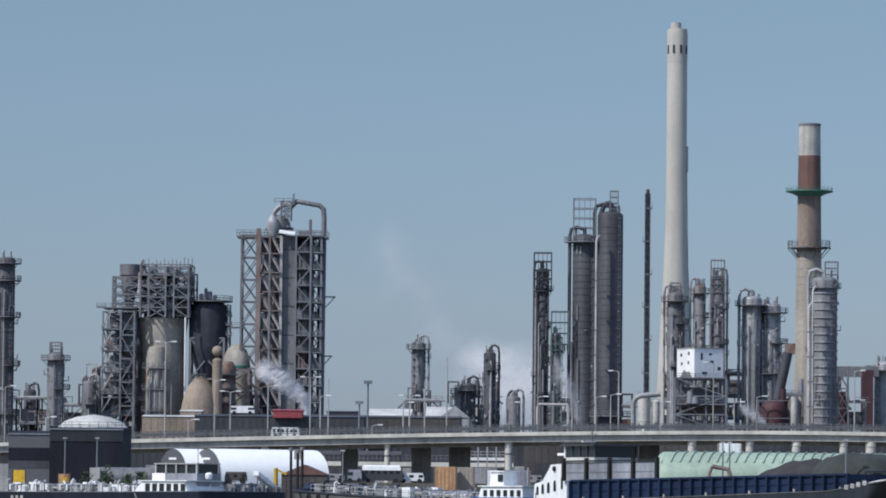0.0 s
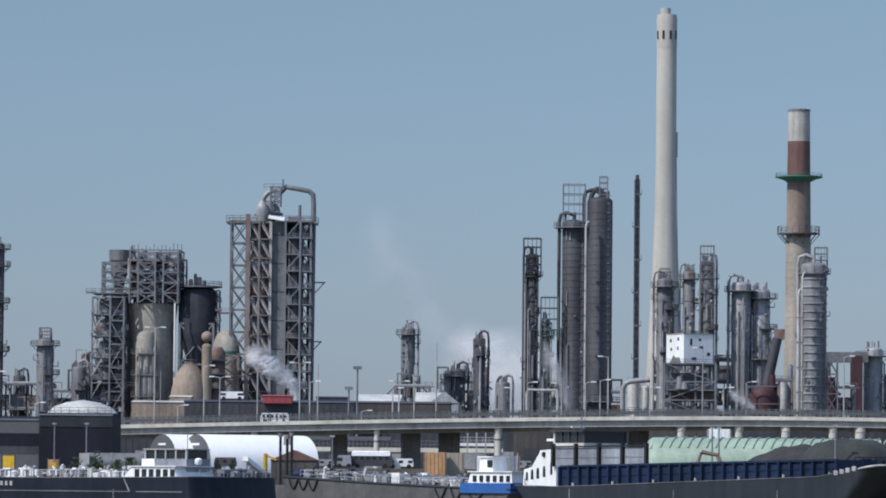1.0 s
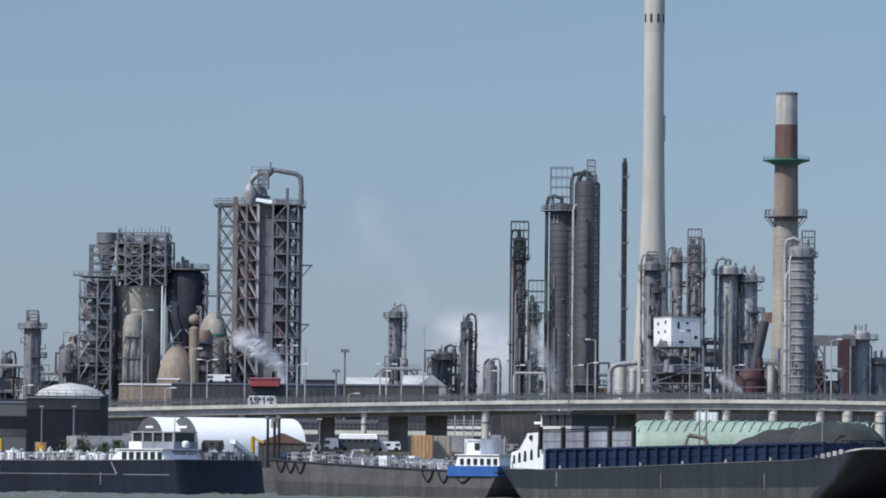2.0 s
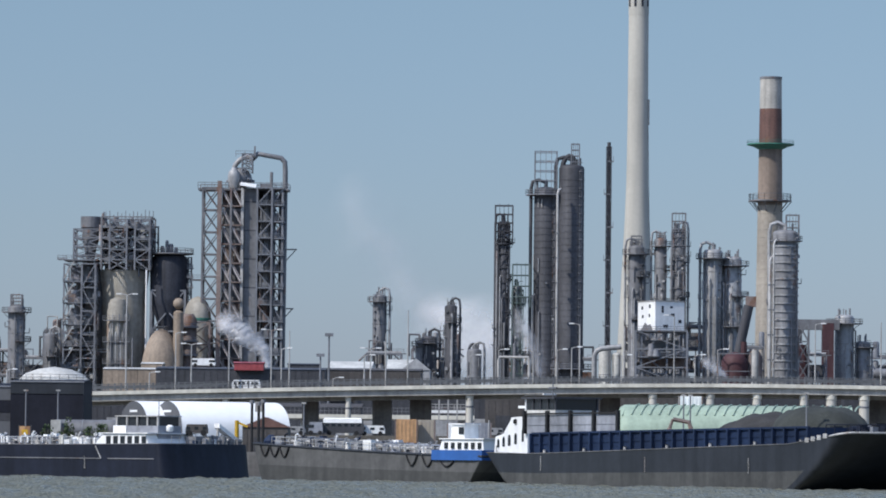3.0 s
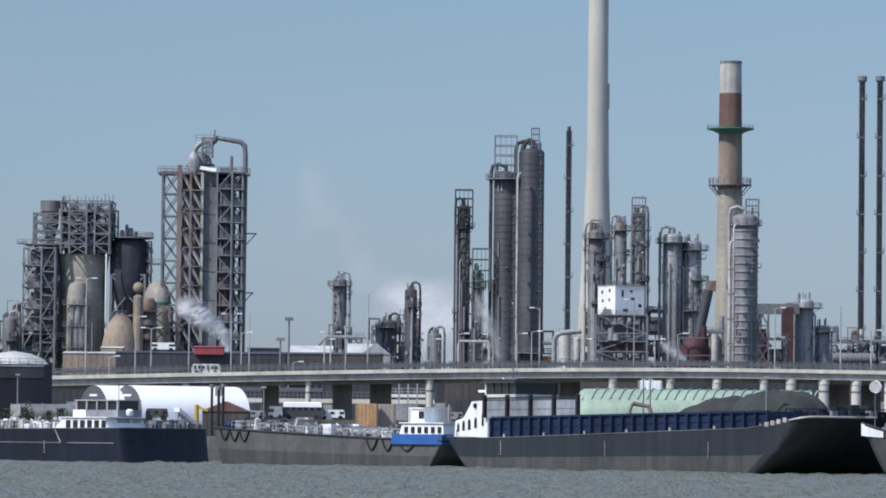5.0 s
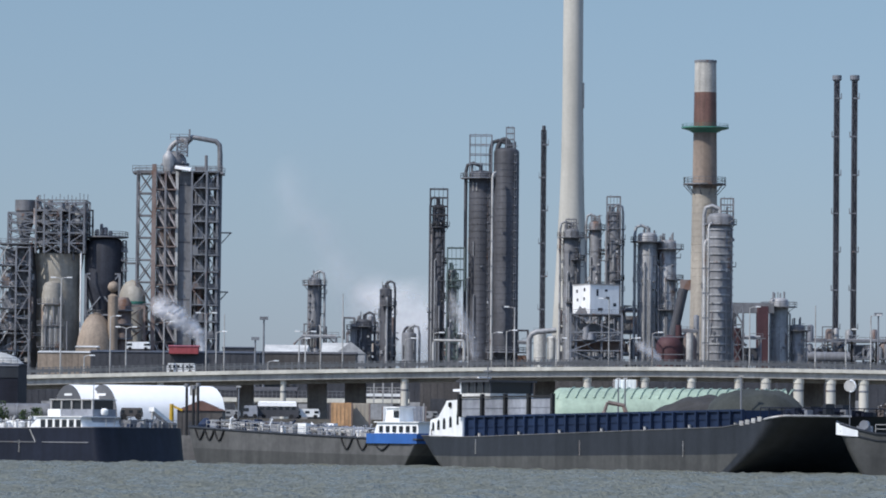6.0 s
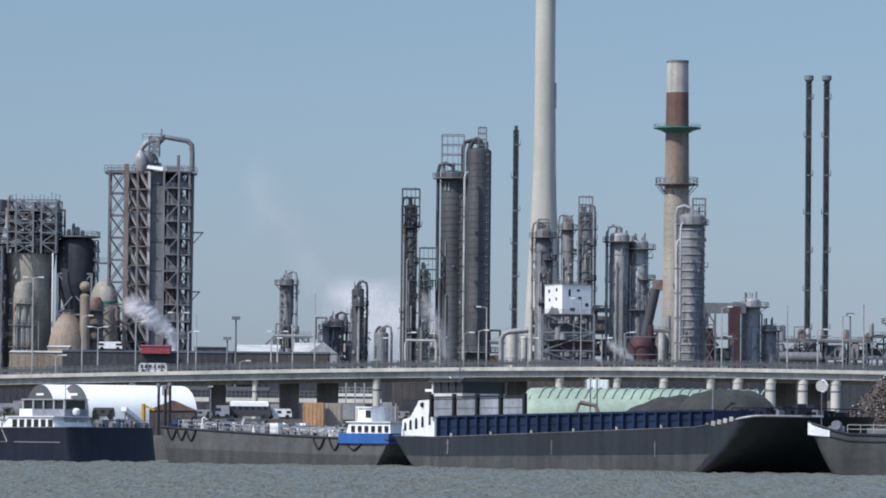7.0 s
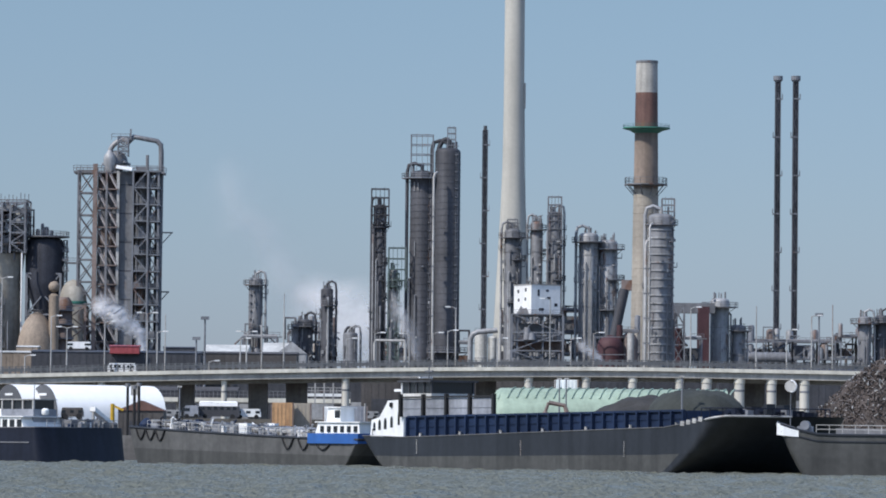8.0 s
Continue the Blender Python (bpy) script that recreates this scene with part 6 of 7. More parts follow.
    prof = [(-0.9, 0), (-0.6, 2.1), (1.2, 2.4), (2.9, 4.0), (3.2, 4.4), (7.0, 4.55), (7.0, 0)]
    k = len(prof)
    g = Geo().add([(x, y, zs + z) for y in (y0, y1) for x, z in prof], [tuple(range(k))[::-1], tuple(range(k, 2 * k))] + [(i, (i + 1) % k, k + (i + 1) % k, k + i) for i in range(k)])
    house = part("deckhouse", g, WHITE, t, "white stepped deckhouse")
    for x, w, z, h in ((0.1, 0.55, 0.8, 1.0), (1.35, 0.6, 0.9, 1.2), (2.7, 0.65, 1.0, 1.3), (4.2, 0.6, 1.2, 1.3), (5.9, 0.5, 1.5, 1.6)):
        q = [(-w / 2, 0), (w / 2, 0), (w / 2, h * 0.7), (w * 0.3, h), (-w * 0.3, h), (-w / 2, h * 0.7)]
        g = Geo().add([(x + a0, y, zs + z + b0) for y in (y0 - 0.03, y0 + 0.05) for a0, b0 in q], [tuple(range(6))[::-1]] + [(i, i + 6, (i + 1) % 6 + 6, (i + 1) % 6) for i in range(6)])
        part("window", g, GLASS, house, "dark round-headed window")
    part("searchlight", Geo().lathe(4.2, y0 - 0.05, [(0.1, zs + 3.6), (0.28, zs + 3.7), (0.28, zs + 4.1), (0.1, zs + 4.2)], 10), RUBBER, house)
    for j in range(4):
        part("end_window", Geo().box(-0.78, y0 + 1.0 + j * 1.7, zs + 0.7, 0.1, 1.3, 0.8), GLASS, house, "dark window")
    # glazed wheelhouse above and behind the panels
    wx0, wx1, wy0, wy1 = 0.6, 7.8, -4.5, 1.5
    bridge = part("wheelhouse", Geo().box((wx0 + wx1) / 2, (wy0 + wy1) / 2, zs + 3.0, wx1 - wx0, wy1 - wy0, 5.95 - zs), SHED_LIGHT, t, "pale wheelhouse base")
    part("window_band", Geo().box((wx0 + wx1) / 2, (wy0 + wy1) / 2, 8.95, wx1 - wx0 - 0.3, wy1 - wy0 - 0.3, 1.35), GLASS, bridge, "dark window band")
    for i in range(5):
        for yy in (wy0 + 0.1, wy1 - 0.1):
            part("window_post", Geo().box(wx0 + 0.1 + (wx1 - wx0 - 0.2) * i / 4, yy, 8.95, 0.18, 0.18, 1.35), SHED_DARK if i else WHITE, bridge)
    for j in range(1, 3):
        part("window_post", Geo().box(wx0 + 0.1, wy0 + (wy1 - wy0) * j / 3, 8.95, 0.18, 0.18, 1.35), WHITE, bridge)
    part("roof", Geo().box((wx0 + wx1) / 2, (wy0 + wy1) / 2, 10.3, wx1 - wx0 + 0.7, wy1 - wy0 + 0.7, 0.22), SHED_DARK, bridge, "dark overhanging roof")
    part("roof_rail", Geo().rail([(wx0, wy0, 10.5), (wx1, wy0, 10.5)], 0.5, 0.04, 2), STEEL, bridge)
    part("side_light_board", Geo().box(wx0 - 1.2, wy0 + 0.6, 9.2, 2.0, 0.5, 0.3), WHITE, bridge)
    part("mast", Geo().beam((3.0, -2, 10.5), (3.0, -2, 12.4), 0.08).box(3.0, -2, 11.6, 1.8, 0.2, 0.16), STEEL_DARK, bridge)
    part("radar_bar", Geo().box(2.2, -2, 10.8, 0.3, 1.8, 0.2), WHITE, bridge)
    # mooring gear at the stern
    part("stern_winch", Geo().beam((-1.7, y0 + 2, zs + 0.5), (-1.7, y0 + 4, zs + 0.5), 0.45, 12).box(-1.7, y0 + 3, zs, 1.2, 2.4, 0.5), HULL_BLACK, t)
    part("stern_rail", Geo().rail([(-1.9, -B / 2 + 1.6, zs + 0.1), (0.4, -B / 2 + 0.5, zs + 0.1)], 0.9, 0.04, 0.8), STEEL_PALE, t)
    # foredeck
    zf = top(L - 2)
    part("deck_edge", edge_line(B, top, left, right, 0.02, 0.08, 1.0, 4.0), HULL_GREY, t, "worn grey deck edge")
    ends = [(right[0][1] + (right[1][1] - right[0][1]) * i / 20, math.sqrt(max(0.0, 1 - (i / 20) ** 4.0))) for i in range(4, 21)]
    part("bow_line", Geo().tube([(q, -w * B / 2 - 0.05, top(q) - 0.02) for q, w in ends], 0.13, 6), STEEL_PALE, t, "pale sheer line at the bow")
    part("stern_line", Geo().tube([(q, -B / 2 - 0.02, top(q) + 0.03) for q in (0.9, 1.8, 2.8, 4.0)], 0.09, 6), STEEL_PALE, t, "pale sheer line at the stern")
    g = Geo()
    for f in range(13):
        a0 = -math.pi / 2 + math.pi * f / 12
        g.beam((L - 4 + 4.8 * math.cos(a0), (B / 2 - 0.6) * math.sin(a0), top(L - 1)), (L - 4 + 4.8 * math.cos(a0), (B / 2 - 0.6) * math.sin(a0), top(L - 1) + 1.0), 0.06)
    g.tube([(L - 4 + 4.8 * math.cos(-math.pi / 2 + math.pi * f / 12), (B / 2 - 0.6) * math.sin(-math.pi / 2 + math.pi * f / 12), top(L - 1) + 1.0) for f in range(13)], 0.07, 5)
    part("bow_rail", g, HULL_BLACK, t)
    part("windlass", Geo().beam((L - 3, -1.6, zf + 0.7), (L - 3, 1.6, zf + 0.7), 0.6, 12).box(L - 3, 0, zf - 0.1, 2, 2.6, 0.7), HULL_BLACK, t)
    part("windlass", Geo().beam((L - 6, -3.6, zf + 0.6), (L - 6, -1, zf + 0.6), 0.5, 12).box(L - 6, -2.3, zf - 0.1, 1.6, 2.0, 0.7), HULL_BLACK, t)
    for i, (sx, sy) in enumerate(((L - 1, -2.5), (L - 1, 2.5), (L - 2, -4.5), (L - 0.5, 0), (L - 8, -4.6))):
        part("bollard", Geo().lathe(sx, sy, [(0.25, zf - 0.2), (0.25, zf + 0.7), (0.34, zf + 0.8)], 10), HULL_BLACK, t)
    rg = random.Random(8)
    for i in range(14):
        sx, sy = L - rg.uniform(-0.2, 9), rg.uniform(-B * 0.3, B * 0.3)
        part("deck_gear", Geo().box(sx, sy, zf - 0.3, rg.uniform(0.5, 1.6), rg.uniform(0.5, 1.4), rg.uniform(1.0, 2.0)), rg.choice((HULL_BLACK, HULL, RUBBER, STEEL_DARK)), t)
    part("spare_anchor_box", Geo().box(L - 3, 3, zf - 0.1, 2.2, 1.6, 1.1), HULL_BLACK, t)
    # plain bars stand for the name on the bow
    for i in range(4):
        s = 67.68 + 0.2 + i * 1.15
        part("name_bar", Geo().box(s, -B / 2 - 0.02, top(s) - 0.1, 0.7, 0.1, 0.5), STEEL_PALE, t, "white name bar")
    for s in (11.71, 34.96, 56.45):
        draft_mark(t, s, -B / 2, 1.75, 3.5)
    return t


cargo_ship()


# two tankers
def deck_gear(t, s0, s1, top, B, seed, heap_h=1.2, count=46, tones=()):
    """Pipes, valves, vents, boxes and hand wheels along a tanker's deck."""
    rnd = random.Random(seed)
    for y in (-B * 0.22, 0, B * 0.2):
        part("deck_pipe", Geo().beam((s0, y, top(s0) + 0.55), (s1, y, top(s1) + 0.55), 0.16, 8), STEEL_PALE, t, "", True)
    for i in range(count):
        s, y = s0 + (s1 - s0) * (i + rnd.random()) / count, rnd.uniform(-B * 0.42, B * 0.3)
        z, k = top(s), rnd.random()
        m = rnd.choice(tones or (STEEL_PALE, WHITE, CLAD, COAMING_BLUE, HATCH, STEEL_DARK, STEEL_DARK, WHITE, HATCH, STEEL, HULL_GREY, HULL_BLACK))
        if k < 0.25:
            part("tank_hatch", Geo().lathe(s, y, [(0.45, z), (0.45, z + 0.7), (0.55, z + 0.75), (0.2, z + 0.95)], 12), m, t, "", True)
        elif k < 0.5:
            part("vent_pipe", Geo().tube([(s, y, z), (s, y, z + rnd.uniform(0.7, heap_h)), (s + 0.4, y, z + rnd.uniform(0.9, heap_h + 0.2))], 0.12, 8), m, t, "", True)
        elif k < 0.72:
            w = rnd.uniform(0.5, 1.5)
            part("deck_box", Geo().box(s, y, z, w, 0.8, rnd.uniform(0.5, heap_h)), m, t)
        elif k < 0.88:
            part("hand_wheel", Geo().beam((s, y, z), (s, y, z + 1.1), 0.06).lathe(s, y, [(0.32, z + 1.05), (0.32, z + 1.15)], 10), m, t)
        else:
            part("cross_pipe", Geo().tube([(s, -B * 0.42, z + 0.2), (s, -B * 0.42, z + 1.0), (s, B * 0.3, z + 1.0)], 0.14, 8), m, t, "", True)
    part("deck_rail", Geo().rail([(s0, -B * 0.47, top(s0)), ((s0 + s1) / 2, -B * 0.47, top((s0 + s1) / 2)), (s1, -B * 0.47, top(s1))], 1.0, 0.035, 1.6), STEEL_PALE, t)


def fender_rope(t, s, y, z, span, drop):
    pts = [(s + span * i / 8, y - 0.12, z - drop * math.sin(math.pi * i / 8)) for i in range(9)]
    part("fender_rope", Geo().tube(pts, 0.11, 6), RUBBER, t, "slack black fender rope")


def blue_tanker():
    x0, y0, L, turn = -39.96, 588, 40.4, -43.48
    B = 9.6
    top = lambda s: 3.35 + 1.35 * max(0.0, 1 - s / L) ** 1.4
    left, right = ((2.2, 0.6), (1.6, -0.6)), ((L - 3.0, L - 0.2), (L - 2.2, L + 0.6))
    t = ship(x0, y0, L, turn, B, top, left, right, "loaded tanker barge with a blue stern and white cabin", HULL_GREY, HULL_LOW, 0.5)
    part("deck_edge", edge_line(B, top, left, right, 0, 0.16, 1.005), HULL, t)
    deck_gear(t, 2.92, 32.18, top, B, 4, 1.4, 120)
    # blue bulwark round the stern
    s0 = 32.38
    g = Geo()
    z0, z1 = 2.84, 4.08
    st = [(s0, 1.0), (L - 1.0, 1.0), (L - 0.3, 0.98), (L + 0.35, 0.93), (L + 0.6, 0.55), (L + 0.62, 0.0)]
    v = [(s, -b * B / 2 - 0.3, z) for s, b in st for z in (z0, z1)]
    g.add(v, [(2 * i, 2 * i + 2, 2 * i + 3, 2 * i + 1) for i in range(len(st) - 1)])
    v = [(s, -b * B / 2 + 0.1, z) for s, b in st for z in (z0, z1)]
    g.add(v, [(2 * i + 1, 2 * i + 3, 2 * i + 2, 2 * i) for i in range(len(st) - 1)])
    part("bulwark", g, HULL_BLUE, t, "bright blue bulwark")
    a, b, zc0, zc1 = 32.77, 32.77 + 8.0, 3.89, 5.4
    house = cabin(t, a, b, -B * 0.46, -B * 0.1, zc0 - 0.6, zc1, WHITE, 0.7)
    window_row(house, a + 0.9, b - 0.2, 6, -B * 0.46 - 0.02, zc0 + 0.35, (zc1 - zc0) * 0.5, 0.5)
    a2, b2 = 33.85, 33.85 + 2.4
    cabin(t, a2, b2, -B * 0.34, -B * 0.08, zc1, 7.21, WHITE, 0.15, "wheelhouse")
    part("wheelhouse_window", Geo().box(a2 + (b2 - a2) * 0.78, -B * 0.34 - 0.02, zc1 + 0.6, (b2 - a2) * 0.35, 0.1, 0.9), GLASS, t, "dark window")
    part("mast", Geo().beam((b2 + 1, 0, zc1), (b2 + 1, 0, zc1 + 2.4), 0.08), STEEL_PALE, t)
    part("tarpaulin", Geo().lathe(1.02, -B * 0.3, [(0.9, top(1)), (1.0, top(1) + 0.4), (0.7, top(1) + 0.8), (0.3, top(1) + 1.15), (0.05, top(1) + 1.2)], 9), COAMING_BLUE, t, "blue tarpaulin cover", True)
    for s in (0.8, 2.6, 4.4):
        fender_rope(t, s + 0.4, -B / 2, top(s) - 0.2, 1.7, 1.3)
    for u in (27.73, 30.5):
        fender_rope(t, u, -B / 2, top(u) - 0.1, 2.0, 1.4)
    fender_rope(t, 33.65, -B / 2, top(33.65) - 0.7, 2.4, 0.7)


blue_tanker()


def aft_gear(t, s0, s1, y0, y1, top):
    """Winches, vents, boxes and pipes crowded on an after deck."""
    rnd = random.Random(14)
    for i in range(46):
        s, y, k = rnd.uniform(s0, s1), rnd.uniform(y0, y1), rnd.random()
        z, m = top(s), rnd.choice((WHITE, STEEL_PALE, HATCH, STEEL, STEEL_DARK, COAMING_BLUE, CLAD))
        if k < 0.4:
            part("deck_box", Geo().box(s, y, z, rnd.uniform(0.3, 0.9), rnd.uniform(0.4, 1.0), rnd.uniform(0.4, 1.3)), m, t)
        elif k < 0.7:
            part("vent_pipe", Geo().tube([(s, y, z), (s, y, z + 0.9), (s + 0.3, y, z + rnd.uniform(1.0, 1.5))], 0.1, 8), m, t, "", True)
        else:
            part("winch", Geo().beam((s, y - 0.4, z + 0.45), (s, y + 0.4, z + 0.45), 0.35, 10).box(s, y, z, 0.7, 0.9, 0.25), m, t, "", True)
    part("aft_rail", Geo().rail([(s1 + 0.4, y0 - 5, top(s1)), (s1 + 0.4, y1, top(s1))], 1.0, 0.04, 1.4), STEEL_PALE, t)


def black_tanker():
    x0, y0, L, turn = -94.53, 640, 53.38, -39.56
    B = 17.0
    top = lambda s: 4.35 + 0.25 * max(0.0, s / L) ** 3
    left, right = ((5, 2), (2, 0)), ((L - 1.2, L - 1.7), (L + 1.4, L + 0.1))
    t = ship(x0, y0, L, turn, B, top, left, right, "black-hulled tanker with a white wheelhouse and deckhouse", HULL_BLACK, HULL_BLACK, 0.5, (4.0, 5.0))
    part("deck_edge", edge_line(B, top, left, right, 0, 0.07, 1.0, 5.0), STEEL, t, "worn grey deck edge")
    deck_gear(t, 13.68, 39.0, top, B, 9, 1.6, 170, (WHITE, WHITE, STEEL_PALE, HATCH, STEEL, SHED_LIGHT, STEEL_DARK))
    a, b, z0, z1 = 40.0, 50.0, 4.03, 5.9
    house = cabin(t, a - 1.0, b, -B * 0.44, B * 0.1, z0 - 0.2, z1, WHITE, 2.2)
    window_row(house, a + 1.6, b - 0.4, 6, -B * 0.44 + 0.0, z0 + 0.5, 1.05, 0.6)
    a2, b2 = 41.3, 49.4
    yw = -B * 0.3 + 2.0
    zt = 8.31
    part("wheelhouse_base", Geo().box((a2 + b2) / 2, yw, z1 - 1.6, b2 - a2, 4.4, (zt - z1) * 0.45 + 1.6), HATCH, t, "pale blue-grey wheelhouse front")
    part("side_wall", Geo().box(a2 + 1.0, -B * 0.3 - 0.25, z1, 2.4, 0.2, (zt - z1) * 0.45), WHITE, t)
    zw = z1 + (zt - z1) * 0.45
    for i in range(5):
        part("window_post", Geo().box(a2 + 0.2 + (b2 - a2 - 0.4) * i / 4, -B * 0.3, zw, 0.25, 0.25, zt - zw - 0.1), STEEL_PALE, t)
    part("wheelhouse_glass", Geo().box((a2 + b2) / 2, yw, zw, b2 - a2 - 0.4, 3.8, zt - zw - 0.1), GLASS, t, "dark window band")
    part("wheelhouse_roof", Geo().box((a2 + b2) / 2, yw, zt - 0.12, b2 - a2 + 0.1, 4.5, 0.14), STEEL_PALE, t)
    part("antenna", Geo().beam((a2 + 3, 0, zt), (a2 + 3, 0, zt + 2.4), 0.05), STEEL_DARK, t)
    part("life_float", Geo().lathe(51.4, -B * 0.3, [(0.35, zw - 0.8), (0.5, zw - 0.6), (0.5, zw - 0.1), (0.25, zw + 0.1)], 12), WHITE, t, "white life float", True)
    part("gangway", Geo().add([(50.6, 4.2, 7.4), (50.6, 8.2, 5.2), (51.6, 8.2, 5.2), (51.6, 4.2, 7.4), (50.6, 4.2, 6.8), (50.6, 8.2, 4.6), (51.6, 8.2, 4.6), (51.6, 4.2, 6.8)],
                              [(0, 3, 2, 1), (4, 5, 6, 7), (0, 1, 5, 4), (2, 3, 7, 6), (1, 2, 6, 5), (0, 4, 7, 3)]), WHITE, t, "white sloping gangway")
    part("gangway_post", Geo().box(51.1, 4.4, top(51), 0.25, 0.25, 6.9 - top(51)), STEEL_PALE, t)
    aft_gear(t, 47.5, 52.2, -1.0, 7.6, top)
    for i in range(3):
        part("name_bar", Geo().box(17.05 + i * 0.95, -B / 2 - 0.02, 3.25, 0.5, 0.08, 0.6), STEEL_PALE, t, "white name bar")
    draft_mark(t, 38.87, -B / 2, 1.2, 2.9)
    for a0, b0 in ((13.68, 41.97), (43.25, 51.88)):
        part("rubbing_strip", Geo().box((a0 + b0) / 2, -B / 2 - 0.03, 2.5, b0 - a0, 0.12, 0.13), STEEL, t, "worn grey rubbing strip")
    part("hull_pipe", Geo().beam((40.9, -B / 2 - 0.05, top(20) - 0.1), (41.97, -B / 2 - 0.05, 2.6), 0.09), STEEL_PALE, t)
    # car parked on the after deck
    xw = 50.2
    m = t.matrix_basis @ Vector((xw, 1.3, top(xw) + 1.1))
    van(m.x, m.y, m.z, 2.9, 1.6, SHED_BROWN, "dark brown estate car parked on the tanker's deck", 3, "car")
    part("car_platform", Geo().box(xw, 1.3, top(xw), 2.6, 3.0, 1.1), STEEL, t)


black_tanker()


def grey_barge():
    x0, y0, L, turn = 35.02, 482, 27.8, -8.27
    B = 9.5
    top = lambda s: 4.35 + 1.2 * max(0.0, 1 - s / 5.0) ** 1.6
    left, right = ((4.4, 1.6), (3.0, -0.3)), ((L - 4, L - 1), (L - 1, L))
    t = ship(x0, y0, L, turn, B, top, left, right, "scuffed grey-brown barge with a white-tipped bow", HULL_LOW, HULL_LOW, 0.5)
    part("deck_edge", edge_line(B, top, left, right, -0.05, 0.14, 1.005), HULL, t)
    part("rubbing_bar", edge_line(B, lambda s: top(s) - 0.75, left, right, 0, 0.1, 1.005), HULL, t)
    g = Geo()
    st = [(-0.1, 0.96), (0.6, 1.0), (1.4, 1.0), (2.2, 1.0)]
    part("bow_mark", g.add([(s, -b * B / 2 - 0.12, z) for s, b in st for z in (top(s) - 1.3 + 0.25 * s, top(s) - 0.05)], [(2 * i, 2 * i + 2, 2 * i + 3, 2 * i + 1) for i in range(len(st) - 1)]), WHITE, t, "white painted bow mark")
    part("deck_rail", Geo().rail([(4, -B * 0.44, top(4)), (L - 2, -B * 0.44, top(L - 2))], 0.9, 0.05, 1.3), STEEL_PALE, t)
    part("hatch_coaming", Geo().box(L / 2 + 2, 0, 4.2, L - 8, B * 0.7, 0.8), STEEL, t)
    part("windlass", Geo().beam((2.6, -1.5, 5.3), (2.6, 1.5, 5.3), 0.5, 12).box(2.6, 0, 4.5, 1.6, 2.4, 0.7), STEEL_DARK, t)
    part("disc_post", Geo().beam((1.0, 0, 4.8), (1.0, 0, 8.88), 0.045, 8), STEEL_DARK, t)
    zc, r = 9.41, 0.6498
    disc = part("signal_disc", Geo().beam((1.0, 0.1, zc), (0.96, -0.08, zc + 0.02), r * 0.95, 20), STEEL_PALE, t, "pale round disc")
    # white crescent along the right half of the disc only
    rim = [(1.0 + r * 0.92 * math.cos(radians(a)), -0.1, zc + r * 0.92 * math.sin(radians(a))) for a in range(-90, 91, 15)]
    part("disc_rim", Geo().tube(rim, r * 0.16, 8), WHITE, disc, "white half ring on the right edge", True)


grey_barge()


# grab on the quay behind the cargo ship
def excavator():
    t = thing("excavator", 16.97, 690, LAND, "rusty orange excavator with a bent boom", "excavator")
    z = lambda v: (787.1 - v) * 84.7442 / 1000 + 3 - LAND
    k = 84.7442 / 1000
    part("boom", Geo().tube([(20 * k, 0, z(735)), (14 * k, 0, z(718)), (-14 * k, 0, z(713))], 0.36, 6), STEEL_BROWN, t)
    part("stick", Geo().tube([(-14 * k, 0, z(713)), (-20 * k, 0, z(730))], 0.24, 6), STEEL_BROWN, t)
    part("grab", Geo().lathe(-20 * k, 0, [(0.15, z(742)), (0.6, z(736)), (0.25, z(728))], 8), STEEL_BROWN, t)
    part("body", Geo().box(24 * k, 0, 1.0, 3.6, 2.6, z(734) - 1.0), ORANGE, t)
    part("tracks", Geo().box(24 * k, 0, 0, 4.2, 3.0, 1.0), RUBBER, t)


excavator()
for x, y, top in ((17.75, 705, 12.96), (18.79, 705, 12.97), (35.75, 690, 13.28), (-39.55, 690, 10.97), (-88.47, 750, 13.3), (-83.22, 750, 13.35)):
    t = thing("yard_lamp", x, y, LAND, "slim dark yard light post", "light post", "yard light posts")
    part("post", Geo().lathe(0, 0, [(0.14, 0), (0.1, top - LAND)], 8), STEEL_DARK, t)
    part("head", Geo().box(0, 0, top - LAND, 0.7, 0.4, 0.25), STEEL_PALE, t)
container(19.67, 738, LAND, 3.7914, 2.5, 13.39 - LAND, WHITE, "white tall cabin behind the green store")


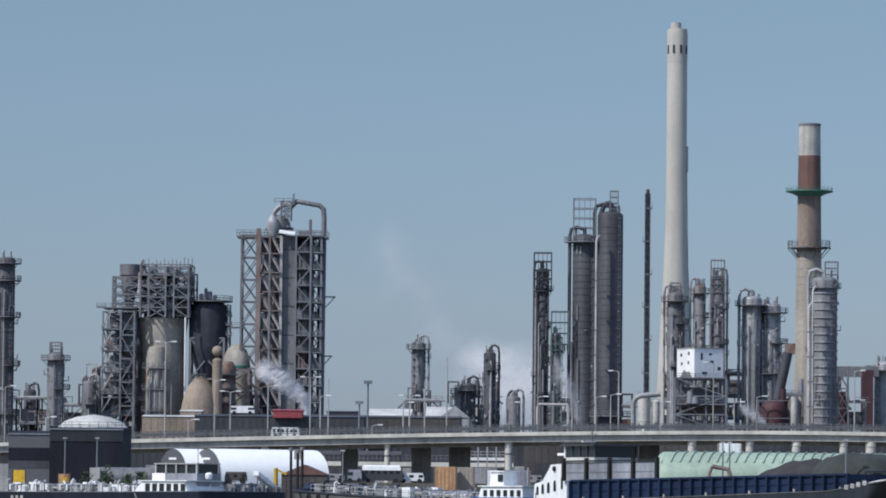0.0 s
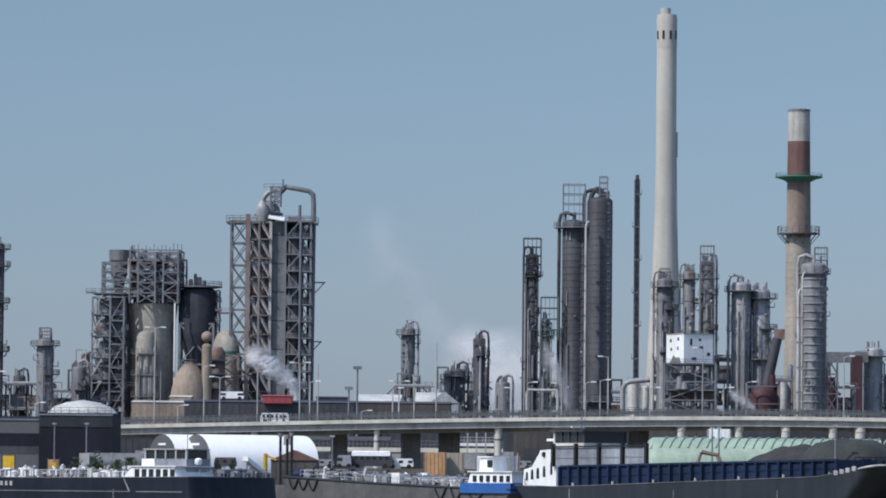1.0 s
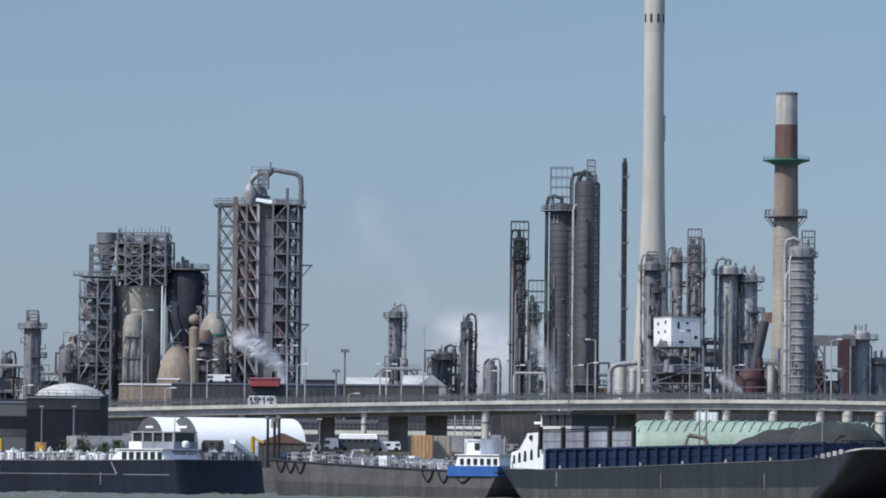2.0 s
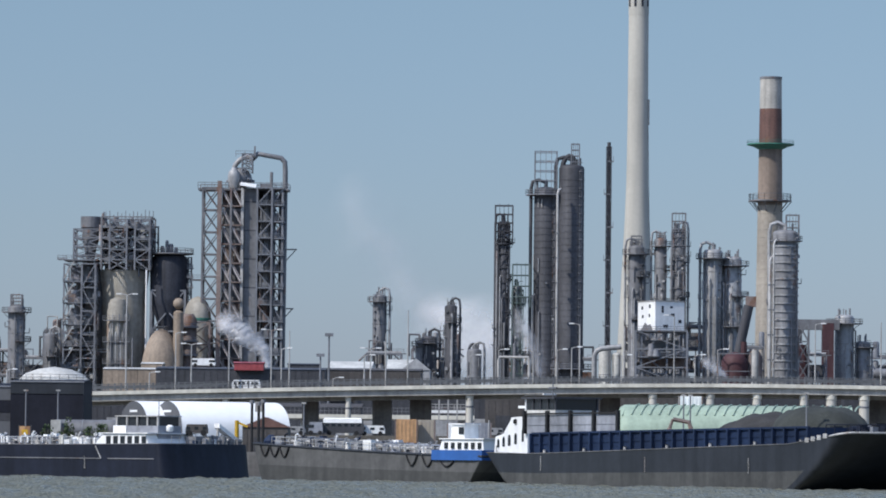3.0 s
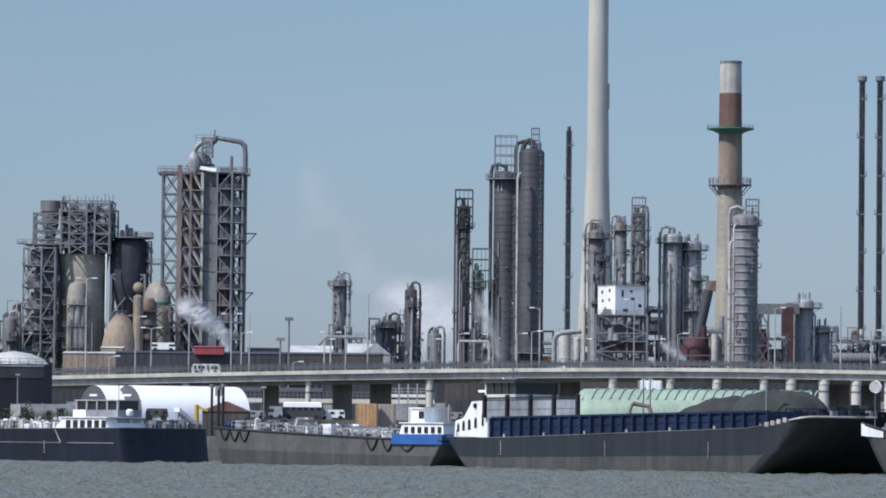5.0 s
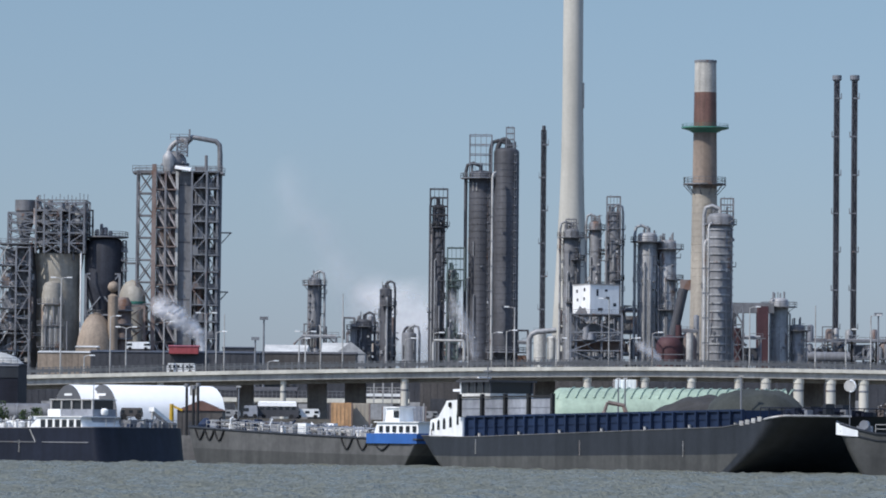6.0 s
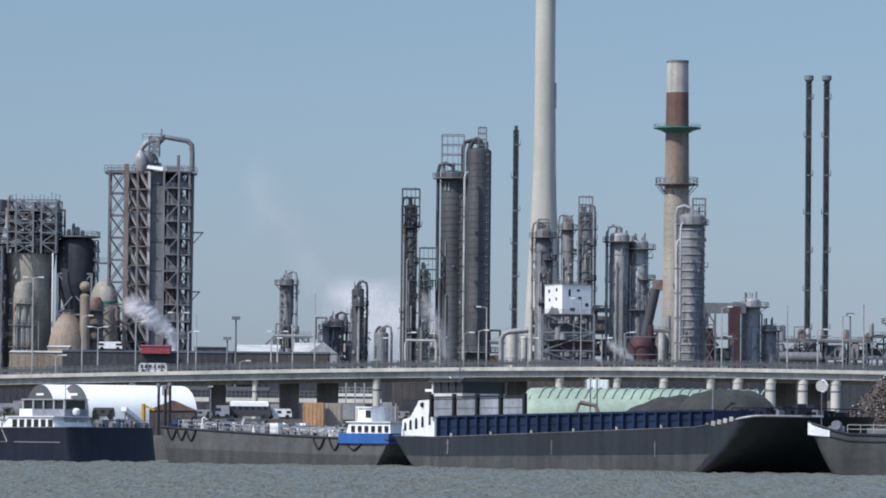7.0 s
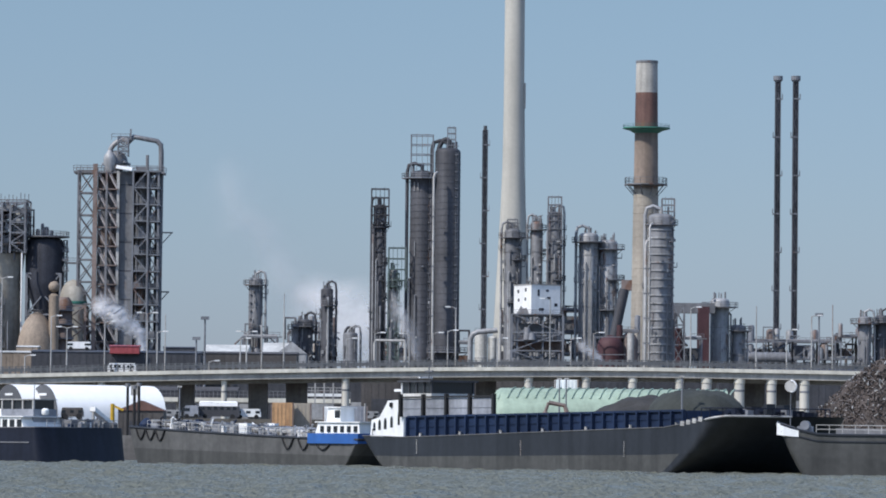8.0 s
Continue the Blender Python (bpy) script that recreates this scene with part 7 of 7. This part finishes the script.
# ---- steam ----
def steam_material(name, density, scale):
    """White vapour: clear where the mesh's own density fades out, clouded by noise."""
    m = bpy.data.materials.new(name)
    m.use_nodes = True
    n, l = m.node_tree.nodes, m.node_tree.links
    n.remove(n["Principled BSDF"])
    dif, tra, clear = n.new("ShaderNodeBsdfDiffuse"), n.new("ShaderNodeBsdfTranslucent"), n.new("ShaderNodeBsdfTransparent")
    both, mix = n.new("ShaderNodeAddShader"), n.new("ShaderNodeMixShader")
    dif.inputs["Color"].default_value = tra.inputs["Color"].default_value = (0.47, 0.46, 0.455, 1)
    geo, tx, mr, fade, mul = n.new("ShaderNodeNewGeometry"), n.new("ShaderNodeTexNoise"), n.new("ShaderNodeMapRange"), n.new("ShaderNodeAttribute"), n.new("ShaderNodeMath")
    fade.attribute_name, mul.operation = "vapour", "MULTIPLY"
    tx.inputs["Scale"].default_value, tx.inputs["Detail"].default_value = scale, 5
    mr.inputs["From Min"].default_value, mr.inputs["From Max"].default_value = 0.36, 0.66
    mr.inputs["To Min"].default_value, mr.inputs["To Max"].default_value = 0.3 * density, density
    l.new(geo.outputs["Position"], tx.inputs["Vector"])
    l.new(tx.outputs["Fac"], mr.inputs["Value"])
    l.new(mr.outputs["Result"], mul.inputs[0]), l.new(fade.outputs["Fac"], mul.inputs[1])
    l.new(dif.outputs[0], both.inputs[0]), l.new(tra.outputs[0], both.inputs[1])
    l.new(mul.outputs["Value"], mix.inputs["Fac"])
    l.new(clear.outputs[0], mix.inputs[1]), l.new(both.outputs[0], mix.inputs[2])
    l.new(mix.outputs[0], n["Material Output"].inputs["Surface"])
    return m


def plume(path, density, label, seed, scale, ragged=0.22, edge=1.2):
    """A drift of steam along a line of (x, y, z, radius): nested bulging veils that thin out towards their edges."""
    g, thin, rings, n = Geo(), [], 10 * (len(path) - 1), 20
    for skin in (1.3, 1.0, 0.75, 0.5):
        pts = []
        for j in range(rings + 1):
            f = j / rings * (len(path) - 1)
            i = min(int(f), len(path) - 2)
            x, y, z, r = [path[i][k] + (path[i + 1][k] - path[i][k]) * (f - i) for k in range(4)]
            a, b = path[0], path[-1]
            tilt = Vector((b[0] - a[0], 0, b[2] - a[2])).normalized()
            side = Vector((-tilt.z, 0, tilt.x))
            drift = Vector((x, y, z)) + side * r * 0.35 * noise.noise(Vector((f * 1.3, seed * 5.1, skin * 2)))
            for k in range(n + 1):
                w = k / n * 2 - 1
                p = drift + side * (w * r * skin) - Vector((0, 1, 0)) * (skin * r * math.sqrt(max(0.0, 1.04 - w * w)))
                wob = noise.fractal(p * (0.8 / r), 0.8, 2.0, 4) * ragged * r
                pts.append(tuple(p + side * wob + tilt * wob * 0.6))
                ends = min(1.0, (j + 0.0) / 4, (rings - j) / 12)
                thin.append((1 - w * w) ** edge * ends)
        m = n + 1
        g.add(pts, [(j * m + k, j * m + k + 1, (j + 1) * m + k + 1, (j + 1) * m + k) for j in range(rings) for k in range(n)])
    me = mesh_of("steam_plume", g, steam_material("steam_%d" % seed, density, scale), True, 180)
    me.attributes.new("vapour", "FLOAT", "POINT").data.foreach_set("value", thin)
    return tagged(new("steam_plume", me), label, "steam", "", "stuff")


plume([(-83.4, 1288, 26.0, 0.7), (-84.2, 1288, 29.5, 1.4), (-85.6, 1288, 33.0, 2.1), (-88.0, 1288, 35.8, 2.7), (-91.5, 1288, 37.8, 3.2), (-95.5, 1288, 39.6, 3.4), (-97.5, 1288, 43.5, 2.4)], 1.0, "white steam blowing off beside the reactor tower", 1, 0.2, 0.3, 1.0)
plume([(-7.3, 1280, 25.0, 0.8), (-8.4, 1280, 29.8, 1.9), (-10.0, 1280, 34.0, 2.6), (-12.2, 1280, 39.0, 2.6), (-15.0, 1280, 46.0, 1.8)], 0.3, "thin white steam beside the dark columns", 2, 0.2)
plume([(44.4, 1280, 26.0, 0.7), (41.55, 1280, 28.41, 1.6), (39.02, 1280, 30.27, 1.8), (36.5, 1280, 31.8, 1.2)], 0.55, "small white steam puff by the red heater", 3, 0.3)
plume([(-8.0, 1600, 10, 17), (-17.0, 1600, 30, 21), (-26.0, 1600, 42, 20), (-36.0, 1600, 48, 16), (-45.0, 1600, 53, 11), (-52.0, 1600, 58, 7)], 0.5, "white steam drifting behind the small columns", 4, 0.05, 0.0, 1.6)
plume([(-40.0, 1610, 40, 10), (-52.0, 1610, 56, 13), (-60.0, 1610, 68, 12), (-68.0, 1610, 80, 13), (-73.0, 1610, 92, 12), (-77.0, 1610, 104, 9)], 0.09, "faint wisp of steam above the plant", 5, 0.06, 0.0, 2.0)
